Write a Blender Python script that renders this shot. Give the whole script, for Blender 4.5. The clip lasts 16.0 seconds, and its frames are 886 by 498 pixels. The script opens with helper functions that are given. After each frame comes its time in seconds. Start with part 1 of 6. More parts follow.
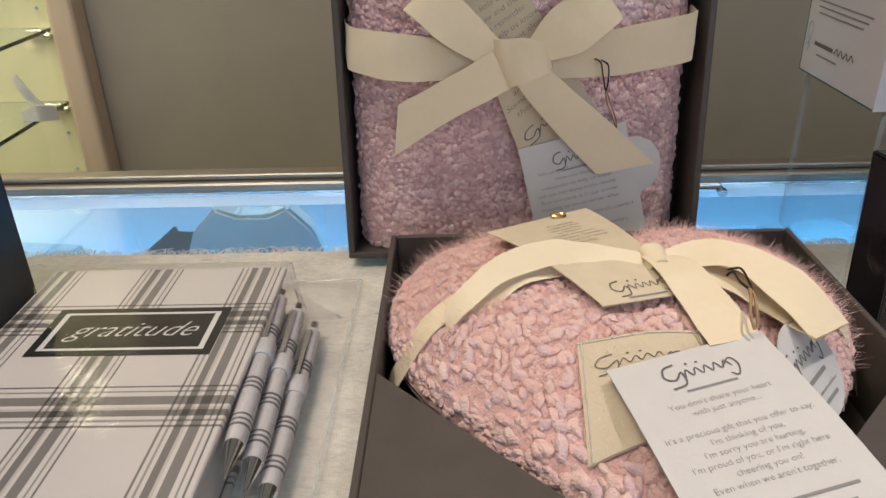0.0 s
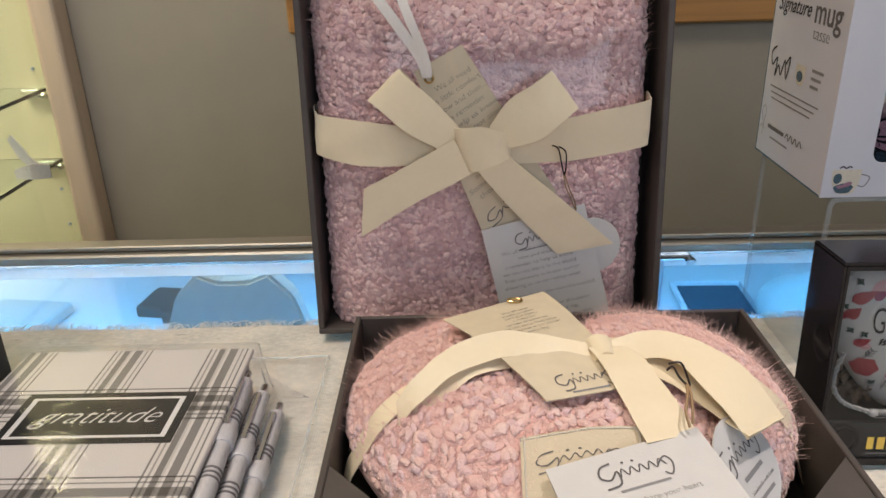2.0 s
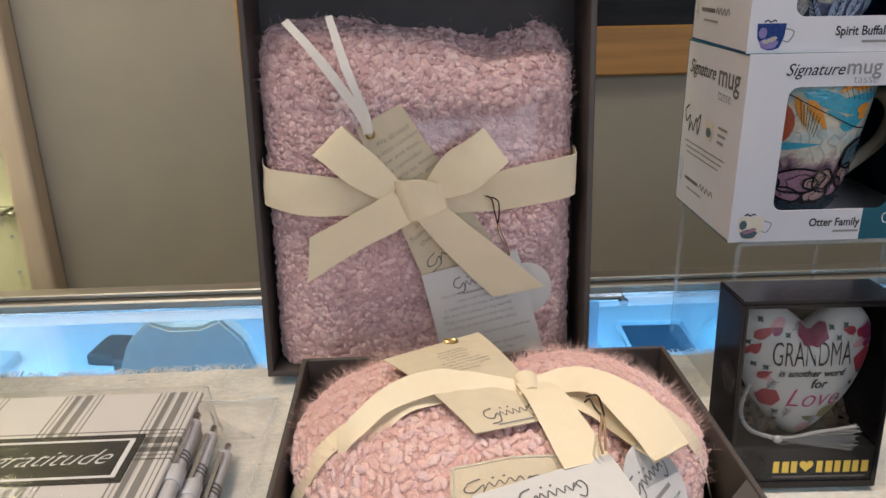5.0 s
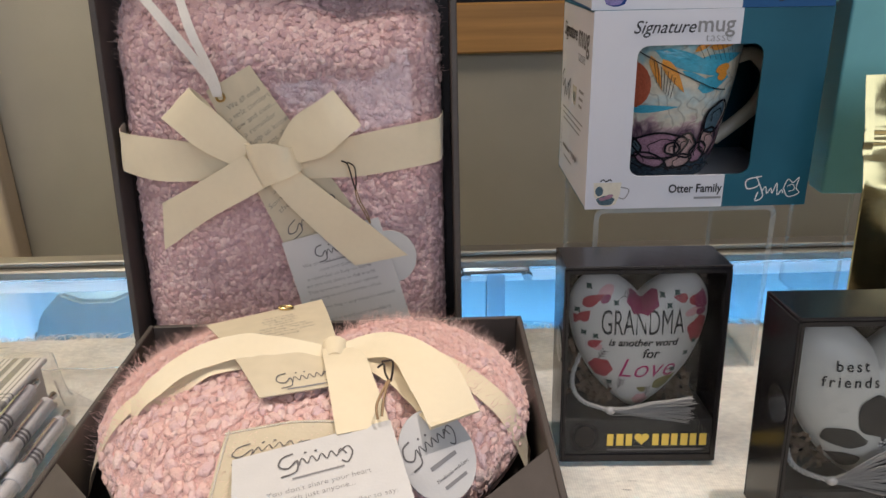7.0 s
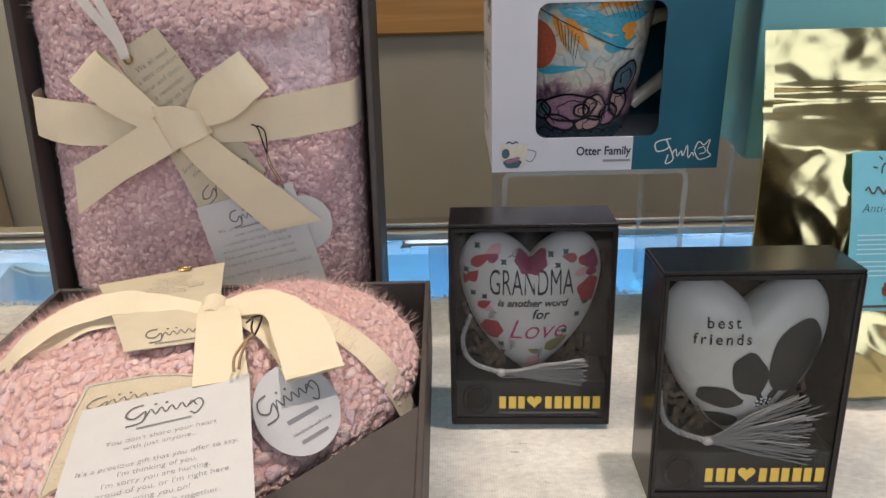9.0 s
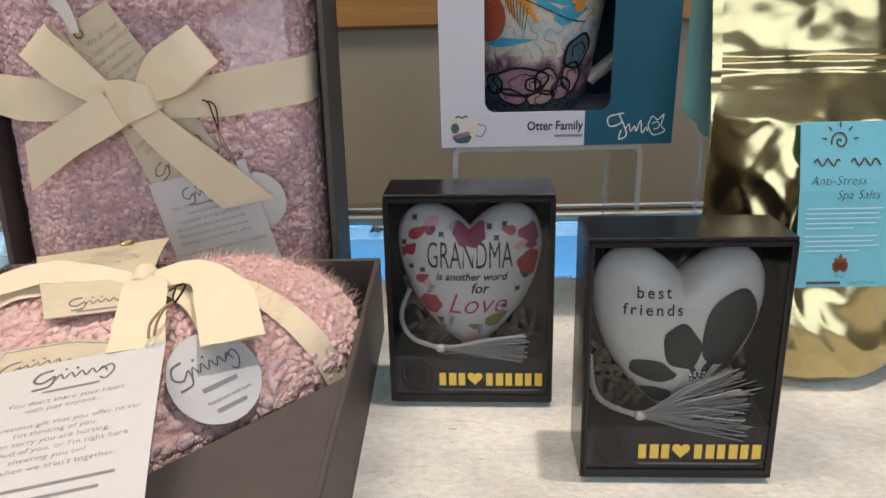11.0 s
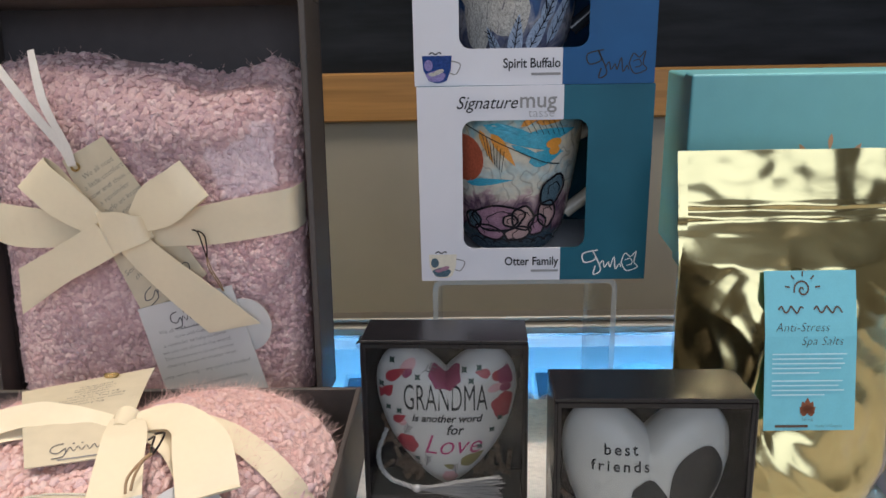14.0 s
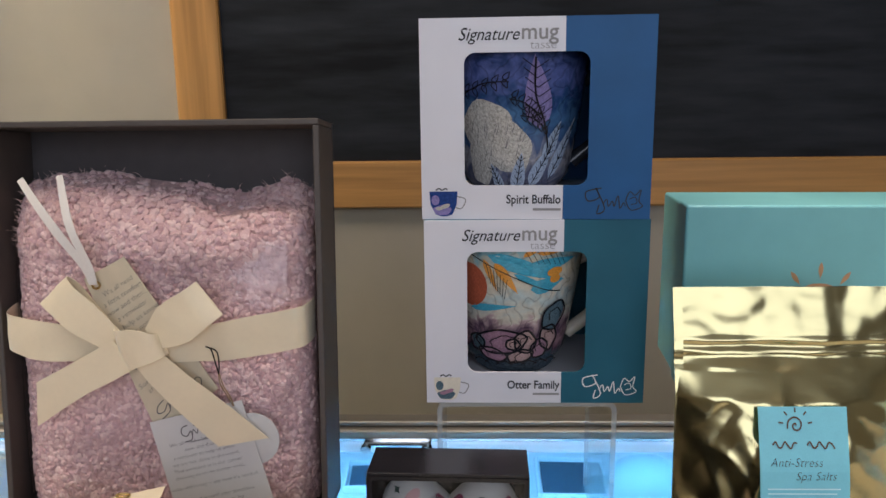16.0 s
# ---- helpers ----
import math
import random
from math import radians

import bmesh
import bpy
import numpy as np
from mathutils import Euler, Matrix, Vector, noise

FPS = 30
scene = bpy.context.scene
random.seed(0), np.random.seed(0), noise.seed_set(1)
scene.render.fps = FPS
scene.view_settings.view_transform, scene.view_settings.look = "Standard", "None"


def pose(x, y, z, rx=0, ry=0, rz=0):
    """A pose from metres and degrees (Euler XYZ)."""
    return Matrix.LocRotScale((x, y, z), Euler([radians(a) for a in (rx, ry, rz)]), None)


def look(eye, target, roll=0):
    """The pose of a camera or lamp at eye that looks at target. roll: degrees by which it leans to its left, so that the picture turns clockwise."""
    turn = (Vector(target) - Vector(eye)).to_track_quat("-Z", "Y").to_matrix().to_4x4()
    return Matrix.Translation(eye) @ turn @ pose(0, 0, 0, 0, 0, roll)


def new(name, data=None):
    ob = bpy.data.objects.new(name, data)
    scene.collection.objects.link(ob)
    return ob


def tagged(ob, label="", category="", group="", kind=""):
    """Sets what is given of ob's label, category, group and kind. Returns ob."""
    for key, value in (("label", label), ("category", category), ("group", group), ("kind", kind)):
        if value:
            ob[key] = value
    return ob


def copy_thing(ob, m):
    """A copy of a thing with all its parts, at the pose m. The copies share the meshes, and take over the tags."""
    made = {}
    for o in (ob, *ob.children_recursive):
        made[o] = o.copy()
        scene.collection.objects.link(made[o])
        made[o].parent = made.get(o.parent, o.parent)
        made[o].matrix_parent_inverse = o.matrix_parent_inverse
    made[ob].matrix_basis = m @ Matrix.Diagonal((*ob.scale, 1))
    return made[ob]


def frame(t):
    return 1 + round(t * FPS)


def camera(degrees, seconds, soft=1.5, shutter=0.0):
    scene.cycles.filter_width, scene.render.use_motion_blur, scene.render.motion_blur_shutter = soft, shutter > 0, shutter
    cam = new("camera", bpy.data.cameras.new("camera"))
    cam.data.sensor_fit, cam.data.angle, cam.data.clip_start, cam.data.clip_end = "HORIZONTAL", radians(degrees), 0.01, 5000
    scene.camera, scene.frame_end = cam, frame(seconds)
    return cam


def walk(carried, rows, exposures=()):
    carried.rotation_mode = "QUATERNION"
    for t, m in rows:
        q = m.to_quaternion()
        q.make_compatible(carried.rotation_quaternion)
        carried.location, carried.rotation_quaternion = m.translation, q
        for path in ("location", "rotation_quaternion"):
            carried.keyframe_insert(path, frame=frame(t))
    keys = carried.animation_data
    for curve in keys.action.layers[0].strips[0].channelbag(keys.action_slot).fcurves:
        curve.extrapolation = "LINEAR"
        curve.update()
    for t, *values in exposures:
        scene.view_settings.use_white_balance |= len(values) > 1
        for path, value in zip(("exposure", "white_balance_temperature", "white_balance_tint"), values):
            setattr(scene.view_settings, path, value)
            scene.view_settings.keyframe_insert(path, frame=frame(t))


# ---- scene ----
cam = camera(60.6, 16.0)
METRES, EYE, TILT, LEAN, TURN = 0.41, 0.221, 0.0, 0.0, 1.3
ROWS = [
    (0.0, 0.0, 0.0, 0.0, -0.72, -26.64, 1.43),
    (0.5, 0.0215, 0.0012, -0.0019, -0.86, -26.34, 1.43),
    (1.0, 0.0346, 0.0022, 0.008, -0.77, -25.7, 1.46),
    (1.5, 0.052, 0.0043, 0.0304, -0.65, -24.69, 1.5),
    (2.0, 0.0506, -0.0025, 0.0601, -0.81, -23.59, 1.59),
    (2.5, 0.0323, -0.0003, 0.0792, -1.46, -22.62, 1.68),
    (3.0, 0.0157, -0.0018, 0.095, -2.6, -21.88, 1.73),
    (5.5, 0.1332, -0.0787, 0.0833, -3.95, -20.35, 0.93),
    (6.0, 0.2133, -0.0848, 0.0761, -3.2, -20.68, 0.94),
    (6.5, 0.2737, -0.0762, 0.064, -2.72, -21.14, 1.04),
    (7.0, 0.3116, -0.0602, 0.0495, -2.44, -21.53, 1.17),
    (7.5, 0.3484, -0.0592, 0.0342, -2.34, -21.88, 1.21),
    (8.0, 0.3856, -0.0646, 0.0211, -2.11, -22.09, 1.24),
    (8.5, 0.4273, -0.0711, 0.0151, -1.74, -22.18, 1.33),
    (9.0, 0.4589, -0.068, 0.0081, -1.31, -22.23, 1.43),
    (9.5, 0.4908, -0.0691, -0.0018, -0.84, -22.26, 1.51),
    (10.0, 0.5148, -0.0699, -0.0115, -0.47, -22.18, 1.56),
    (12.5, 0.5602, -0.0459, -0.0505, -0.12, -21.03, 1.5),
    (13.0, 0.5616, -0.0411, -0.0049, -0.17, -19.82, 1.41),
    (13.5, 0.5701, -0.05, 0.0311, -0.22, -18.38, 1.28),
    (14.0, 0.5718, -0.063, 0.0574, -0.21, -16.9, 1.15),
    (14.5, 0.5693, -0.0715, 0.0851, -0.15, -15.49, 0.99),
    (15.0, 0.5721, -0.0746, 0.1086, -0.04, -14.19, 0.87),
    (15.5, 0.5742, -0.077, 0.1303, 0.14, -13.12, 0.78),
    (16.0, 0.573, -0.0826, 0.1484, 0.3, -12.04, 0.72),
]
walk(cam, [(t, pose(0, 0, EYE, TILT, LEAN, TURN) @ pose(METRES * x, METRES * y, METRES * z, 90 + pitch, roll, yaw)) for t, x, y, z, yaw, pitch, roll in ROWS],
     [(0.0, -0.32, 6250, 16), (3.0, -0.22, 6250, 16), (7.0, -0.16, 6250, 16), (12.5, -0.06, 6100, 15), (14.5, -0.06, 6000, 15), (16.0, -0.04, 6250, 18)])

# ---- world, lights ----
world = bpy.data.worlds.new("world")
scene.world = world
world.use_nodes = True
world.node_tree.nodes["Background"].inputs[0].default_value = (0.8, 0.9, 1.0, 1)
world.node_tree.nodes["Background"].inputs[1].default_value = 0.25


def lamp(name, kind, m, energy, colour, size=0.1, size_y=None, cone=None, blend=0.6):
    data = bpy.data.lights.new(name, kind)
    data.energy, data.color = energy, colour
    if kind == "AREA":
        data.shape, data.size, data.size_y = "RECTANGLE", size, size_y or size
    else:
        data.shadow_soft_size = size
    if cone:
        data.spot_size, data.spot_blend = radians(cone), blend
    ob = new(name, data)
    ob.matrix_world = m
    return ob


WARM, COOL, BLUE = (1.0, 0.91, 0.80), (0.80, 0.90, 1.0), (0.18, 0.58, 1.0)
lamp("ceiling_spot", "SPOT", look((0.52, 0.32, 1.7), (0.40, 0.16, 0)), 80, WARM, 0.035, cone=36, blend=0.9)
lamp("ceiling_spot", "SPOT", look((-0.55, -0.25, 1.7), (-0.31, 0.22, 0.03)), 38, WARM, 0.05, cone=31, blend=1.0)
# added cool fill from behind the camera; no window is modelled there
lamp("shop_window", "AREA", look((0.6, -2.3, 0.9), (0.2, 0.4, 0.0)), 34, COOL, 2.6, 1.5)
# added warm fill that brightens the left wall, not a fitting of the room
lamp("ceiling_panel", "AREA", look((-0.6, 0.2, 1.72), (-0.6, 0.2, 0)), 20, (1.0, 0.88, 0.68), 1.0, 0.6)
lamp("case_light", "AREA", pose(0.1, 0.36, -0.016), 13.0, BLUE, 2.2, 0.05)

# ---- materials ----


def material(name, colour, rough=0.5, metal=0.0, grain=0.0, scale=60.0, bump=0.0, bump_scale=200.0, second=None, spec=0.5, sheen=0.0, transmission=0.0, ior=1.45, emit=0.0, coat=0.0, stretch=(1, 1, 1)):
    """Principled, with colour variation at two scales and fine relief."""
    mat = bpy.data.materials.new(name)
    mat.use_nodes = True
    tree = mat.node_tree
    bsdf = tree.nodes["Principled BSDF"]

    def put(key, value):
        bsdf.inputs[key].default_value = value

    put("Base Color", (*colour, 1)), put("Roughness", rough), put("Metallic", metal), put("Specular IOR Level", spec)
    put("Sheen Weight", sheen), put("Transmission Weight", transmission), put("IOR", ior), put("Coat Weight", coat)
    if emit:
        put("Emission Color", (*colour, 1)), put("Emission Strength", emit)
    if grain or bump:
        coord = tree.nodes.new("ShaderNodeTexCoord")
        mapping = tree.nodes.new("ShaderNodeMapping")
        mapping.inputs["Scale"].default_value = stretch
        tree.links.new(coord.outputs["Object"], mapping.inputs[0])
    if grain:
        small, large = tree.nodes.new("ShaderNodeTexNoise"), tree.nodes.new("ShaderNodeTexNoise")
        small.inputs["Scale"].default_value, large.inputs["Scale"].default_value = scale, scale / 9
        small.inputs["Detail"].default_value = 6
        add = tree.nodes.new("ShaderNodeMath")
        tree.links.new(small.outputs["Fac"], add.inputs[0])
        tree.links.new(large.outputs["Fac"], add.inputs[1])
        ramp = tree.nodes.new("ShaderNodeMapRange")
        ramp.inputs["From Min"].default_value, ramp.inputs["From Max"].default_value = 0.7, 1.3
        tree.links.new(add.outputs[0], ramp.inputs["Value"])
        mix = tree.nodes.new("ShaderNodeMix")
        mix.data_type = "RGBA"
        mix.inputs[6].default_value = (*[c * (1 - grain) for c in colour], 1)
        mix.inputs[7].default_value = (*(second or [min(1, c * (1 + grain)) for c in colour]), 1)
        tree.links.new(ramp.outputs[0], mix.inputs[0])
        tree.links.new(mix.outputs[2], bsdf.inputs["Base Color"])
        wear = tree.nodes.new("ShaderNodeMapRange")
        wear.inputs["To Min"].default_value, wear.inputs["To Max"].default_value = max(0, rough - 0.12), min(1, rough + 0.12)
        tree.links.new(large.outputs["Fac"], wear.inputs["Value"])
        tree.links.new(wear.outputs[0], bsdf.inputs["Roughness"])
    if bump:
        relief = tree.nodes.new("ShaderNodeTexNoise")
        relief.inputs["Scale"].default_value, relief.inputs["Detail"].default_value = bump_scale, 5
        tree.links.new(mapping.outputs[0], relief.inputs["Vector"])
        node = tree.nodes.new("ShaderNodeBump")
        node.inputs["Strength"].default_value, node.inputs["Distance"].default_value = bump, 0.001
        tree.links.new(relief.outputs["Fac"], node.inputs["Height"])
        tree.links.new(node.outputs[0], bsdf.inputs["Normal"])
        if grain:
            tree.links.new(mapping.outputs[0], small.inputs["Vector"])
            tree.links.new(mapping.outputs[0], large.inputs["Vector"])
    return mat


def clear_film(name, gloss=0.07, rough=0.06, tint=(1, 1, 1), crinkle=0.0):
    """Thin clear plastic: see-through with a Fresnel gloss."""
    mat = bpy.data.materials.new(name)
    mat.use_nodes = True
    tree = mat.node_tree
    tree.nodes.clear()
    out, mix = tree.nodes.new("ShaderNodeOutputMaterial"), tree.nodes.new("ShaderNodeMixShader")
    clear, shine, fres = tree.nodes.new("ShaderNodeBsdfTransparent"), tree.nodes.new("ShaderNodeBsdfGlossy"), tree.nodes.new("ShaderNodeLayerWeight")
    clear.inputs[0].default_value = (*tint, 1)
    shine.inputs["Roughness"].default_value = rough
    fres.inputs["Blend"].default_value = 0.5
    power, gain = tree.nodes.new("ShaderNodeMath"), tree.nodes.new("ShaderNodeMath")
    power.operation, gain.operation = "POWER", "MULTIPLY_ADD"
    power.inputs[1].default_value = 4.0
    gain.inputs[1].default_value, gain.inputs[2].default_value = 0.7, gloss * 0.5
    tree.links.new(fres.outputs["Facing"], power.inputs[0])
    tree.links.new(power.outputs[0], gain.inputs[0])
    tree.links.new(gain.outputs[0], mix.inputs[0])
    tree.links.new(clear.outputs[0], mix.inputs[1])
    tree.links.new(shine.outputs[0], mix.inputs[2])
    tree.links.new(mix.outputs[0], out.inputs[0])
    if crinkle:
        coord, tex, node = tree.nodes.new("ShaderNodeTexCoord"), tree.nodes.new("ShaderNodeTexNoise"), tree.nodes.new("ShaderNodeBump")
        tex.inputs["Scale"].default_value, tex.inputs["Detail"].default_value = 55, 3
        node.inputs["Strength"].default_value, node.inputs["Distance"].default_value = crinkle, 0.004
        tree.links.new(coord.outputs["Object"], tex.inputs["Vector"])
        tree.links.new(tex.outputs["Fac"], node.inputs["Height"])
        tree.links.new(node.outputs[0], shine.inputs["Normal"])
        tree.links.new(node.outputs[0], fres.inputs["Normal"])
    return mat


WALL = material("wall_paint", (0.42, 0.375, 0.30), 0.8, grain=0.05, scale=12, bump=0.08, bump_scale=350)
CEIL = material("ceiling_paint", (0.7, 0.68, 0.64), 0.9, grain=0.04, scale=8)
FLOOR = material("floor_vinyl", (0.22, 0.17, 0.12), 0.5, grain=0.25, scale=14)
LINEN = material("linen", (0.85, 0.79, 0.69), 0.95, grain=0.16, scale=420, bump=0.8, bump_scale=700, spec=0.1, sheen=0.2, stretch=(0.6, 1, 1))


def slubs_and_glow(mat, share):
    """Dark flecks along the weft, a crossed weave, and light that passes through the thin cloth."""
    tree = mat.node_tree
    bsdf, out = tree.nodes["Principled BSDF"], tree.nodes["Material Output"]
    coord, fleck, level = tree.nodes.new("ShaderNodeTexCoord"), tree.nodes.new("ShaderNodeTexNoise"), tree.nodes.new("ShaderNodeMapRange")
    mapping = tree.nodes.new("ShaderNodeMapping")
    mapping.inputs["Scale"].default_value = (0.35, 1, 1)
    fleck.inputs["Scale"].default_value, fleck.inputs["Detail"].default_value = 330, 2
    level.inputs["From Min"].default_value, level.inputs["From Max"].default_value, level.inputs["To Max"].default_value = 0.69, 0.80, 0.5
    tree.links.new(coord.outputs["Object"], mapping.inputs[0])
    tree.links.new(mapping.outputs[0], fleck.inputs["Vector"])
    tree.links.new(fleck.outputs["Fac"], level.inputs["Value"])
    warp = tree.nodes.new("ShaderNodeTexWave")
    warp.bands_direction = "X"
    warp.inputs["Scale"].default_value, warp.inputs["Distortion"].default_value, warp.inputs["Detail"].default_value = 260, 2.5, 2
    tree.links.new(coord.outputs["Object"], warp.inputs["Vector"])
    thread = tree.nodes.new("ShaderNodeMath")
    thread.operation = "MULTIPLY_ADD"
    thread.inputs[1].default_value, thread.inputs[2].default_value = 0.09, 0.0
    tree.links.new(warp.outputs["Fac"], thread.inputs[0])
    both = tree.nodes.new("ShaderNodeMath")
    both.use_clamp = True
    tree.links.new(thread.outputs[0], both.inputs[0])
    tree.links.new(level.outputs[0], both.inputs[1])
    mix = tree.nodes.new("ShaderNodeMix")
    mix.data_type = "RGBA"
    mix.inputs[7].default_value = (0.17, 0.13, 0.09, 1)
    source = bsdf.inputs["Base Color"].links[0].from_socket
    tree.links.new(both.outputs[0], mix.inputs[0])
    tree.links.new(source, mix.inputs[6])
    tree.links.new(mix.outputs[2], bsdf.inputs["Base Color"])
    glow, blend = tree.nodes.new("ShaderNodeBsdfTranslucent"), tree.nodes.new("ShaderNodeMixShader")
    tree.links.new(mix.outputs[2], glow.inputs[0])
    blend.inputs[0].default_value = share
    tree.links.new(bsdf.outputs[0], blend.inputs[1])
    tree.links.new(glow.outputs[0], blend.inputs[2])
    tree.links.new(blend.outputs[0], out.inputs[0])


slubs_and_glow(LINEN, 0.30)
FRINGE = material("linen_thread", (0.72, 0.68, 0.60), 0.95, spec=0.1)
GLASS = material("case_glass", (0.93, 0.98, 0.97), 0.0, transmission=1.0, ior=1.45)
STEEL = material("brushed_rail", (0.36, 0.33, 0.28), 0.42, 0.7, grain=0.12, scale=180, bump=0.1, bump_scale=500, stretch=(0.05, 1, 1))
CASE_IN = material("case_lining", (0.74, 0.77, 0.80), 0.5, grain=0.06, scale=20)
CASE_FRAME = material("case_frame", (0.30, 0.38, 0.46), 0.4, 0.4, grain=0.08, scale=60)
CHROME = material("chrome", (0.75, 0.76, 0.78), 0.12, 1.0)
SLATE = material("chalkboard", (0.012, 0.013, 0.016), 0.75, grain=0.6, scale=26, second=(0.030, 0.033, 0.040), spec=0.25, bump=0.05, bump_scale=300, stretch=(0.25, 1, 1.6))
PINE = material("honey_pine", (0.50, 0.25, 0.075), 0.42, grain=0.28, scale=60, bump=0.1, bump_scale=300, stretch=(0.06, 1, 1.5))
PINE_UP = material("honey_pine_upright", (0.50, 0.25, 0.075), 0.42, grain=0.28, scale=60, bump=0.1, bump_scale=300, stretch=(1.5, 1, 0.06))
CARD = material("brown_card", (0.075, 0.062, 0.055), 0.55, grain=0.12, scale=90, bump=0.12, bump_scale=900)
# darker, rougher copy of the brown card for the standing box's back panel
CARD_DARK = material("brown_card_dark", (0.05, 0.042, 0.042), 0.65, grain=0.12, scale=90, bump=0.12, bump_scale=900)
BLACKCARD = material("black_gloss_card", (0.011, 0.010, 0.012), 0.22, grain=0.2, scale=50, bump=0.05, bump_scale=300, spec=0.5)
GREYCARD = material("grey_base_card", (0.017, 0.016, 0.017), 0.6, grain=0.1, scale=90)
WHITECARD = material("white_gloss_card", (0.67, 0.66, 0.70), 0.35, grain=0.02, scale=50, bump=0.03, bump_scale=250)
TEALCARD = material("deep_teal_print", (0.014, 0.105, 0.155), 0.45, grain=0.12, scale=30, bump=0.03, bump_scale=250, spec=0.3)
BLUECARD = material("deep_blue_print", (0.012, 0.085, 0.23), 0.45, grain=0.12, scale=30, bump=0.03, bump_scale=250, spec=0.3)
AQUA = material("aqua_card", (0.20, 0.50, 0.50), 0.42, grain=0.04, scale=60, bump=0.06, bump_scale=700)
GOLD = material("gold_foil", (0.50, 0.43, 0.22), 0.20, 1.0, grain=0.06, scale=30, bump=0.38, bump_scale=48)
POST = material("pale_post", (0.66, 0.52, 0.38), 0.5, grain=0.1, scale=40, stretch=(1, 1, 0.1), bump=0.08)
CREAMPAINT = material("lit_cabinet_lining", (0.62, 0.58, 0.34), 0.7, grain=0.05, scale=10)
PAPER = material("white_card_stock", (0.61, 0.59, 0.57), 0.75, grain=0.03, scale=100, bump=0.06, bump_scale=800)
WINDOW = clear_film("box_window_film", 0.042, 0.05, (0.90, 0.91, 0.91), 0.04)
ACRYLIC = clear_film("clear_acrylic", 0.11, 0.03, (0.955, 0.965, 0.97))
# edge highlights painted as a whitish, partly transparent colour
EDGE_GLINT = material("painted_edge_glint", (0.70, 0.76, 0.78), 0.2)
EDGE_GLINT.node_tree.nodes["Principled BSDF"].inputs["Alpha"].default_value = 0.32

# ---- builders ----


def bm_box(x0, x1, y0, y1, z0, z1, bevel=0.0, segs=1, bm=None):
    made = bmesh.new() if bm is None else bm
    r = bmesh.ops.create_cube(made, size=1, matrix=Matrix.Translation(((x0 + x1) / 2, (y0 + y1) / 2, (z0 + z1) / 2)) @ Matrix.Diagonal((x1 - x0, y1 - y0, z1 - z0, 1)))
    if bevel:
        edges = list({e for v in r["verts"] for e in v.link_edges})
        bmesh.ops.bevel(made, geom=edges, offset=bevel, segments=segs, affect="EDGES", profile=0.5)
    return made


def part(name, bm, mat, parent=None, label="", smooth=False):
    mesh = bpy.data.meshes.new(name)
    bm.to_mesh(mesh)
    bm.free()
    mesh.materials.append(mat)
    if smooth:
        mesh.polygons.foreach_set("use_smooth", [True] * len(mesh.polygons))
        mesh.set_sharp_from_angle(angle=radians(55))
    ob = new(name, mesh)
    if parent:
        ob.parent = parent
    if label:
        ob["label"] = label
    return ob


def thing(name, m, label, category, group="", kind=""):
    ob = new(name)
    ob.empty_display_size = 0.02
    ob.matrix_world = m
    return tagged(ob, label, category, group, kind)


def structure(name, bm, mat, label, category):
    return tagged(part(name, bm, mat), label, category, kind="structure")


# ---- the room ----
FLOOR_Z, CEIL_Z, BACK = -0.95, 1.8, 1.25
structure("floor", bm_box(-2.4, 2.6, -2.6, 1.35, FLOOR_Z - 0.05, FLOOR_Z), FLOOR, "dark brown vinyl shop floor behind the counter", "floor")
structure("ceiling", bm_box(-2.4, 2.6, -2.6, 1.35, CEIL_Z, CEIL_Z + 0.05), CEIL, "plain off-white painted shop ceiling", "ceiling")
structure("wall_north", bm_box(-2.4, 2.6, BACK, BACK + 0.1, FLOOR_Z, CEIL_Z), WALL, "plain greige painted wall behind the counter", "wall")
structure("wall_south", bm_box(-2.4, 2.6, -2.7, -2.6, FLOOR_Z, CEIL_Z), WALL, "plain greige painted shop wall", "wall")
structure("wall_east", bm_box(2.6, 2.7, -2.6, 1.35, FLOOR_Z, CEIL_Z), WALL, "plain greige painted shop wall", "wall")
structure("wall_west", bm_box(-2.5, -2.4, -2.6, 1.35, FLOOR_Z, CEIL_Z), WALL, "plain greige painted shop wall", "wall")

# chalkboard with its pine frame
board = thing("chalkboard", pose(0, BACK, 0), "black chalkboard with a honey pine frame on the wall", "chalkboard")
BX0, BX1, BZ0, BZ1, FW = -0.237, 2.2, 0.085, 1.25, 0.078
part("slate", bm_box(BX0 + FW - 0.005, BX1 - FW + 0.005, -0.012, -0.002, BZ0 + FW - 0.005, BZ1 - FW + 0.005), SLATE, board, "smudged black slate panel")
part("frame_rail", bm_box(BX0, BX1, -0.024, -0.001, BZ0, BZ0 + FW, 0.003), PINE, board)
part("frame_rail", bm_box(BX0, BX1, -0.024, -0.001, BZ1 - FW, BZ1, 0.003), PINE, board)
part("frame_stile", bm_box(BX0, BX0 + FW, -0.0235, -0.001, BZ0 + FW + 0.0005, BZ1 - FW - 0.0005, 0.003), PINE_UP, board)
part("frame_stile", bm_box(BX1 - FW, BX1, -0.0235, -0.001, BZ0 + FW + 0.0005, BZ1 - FW - 0.0005, 0.003), PINE_UP, board)

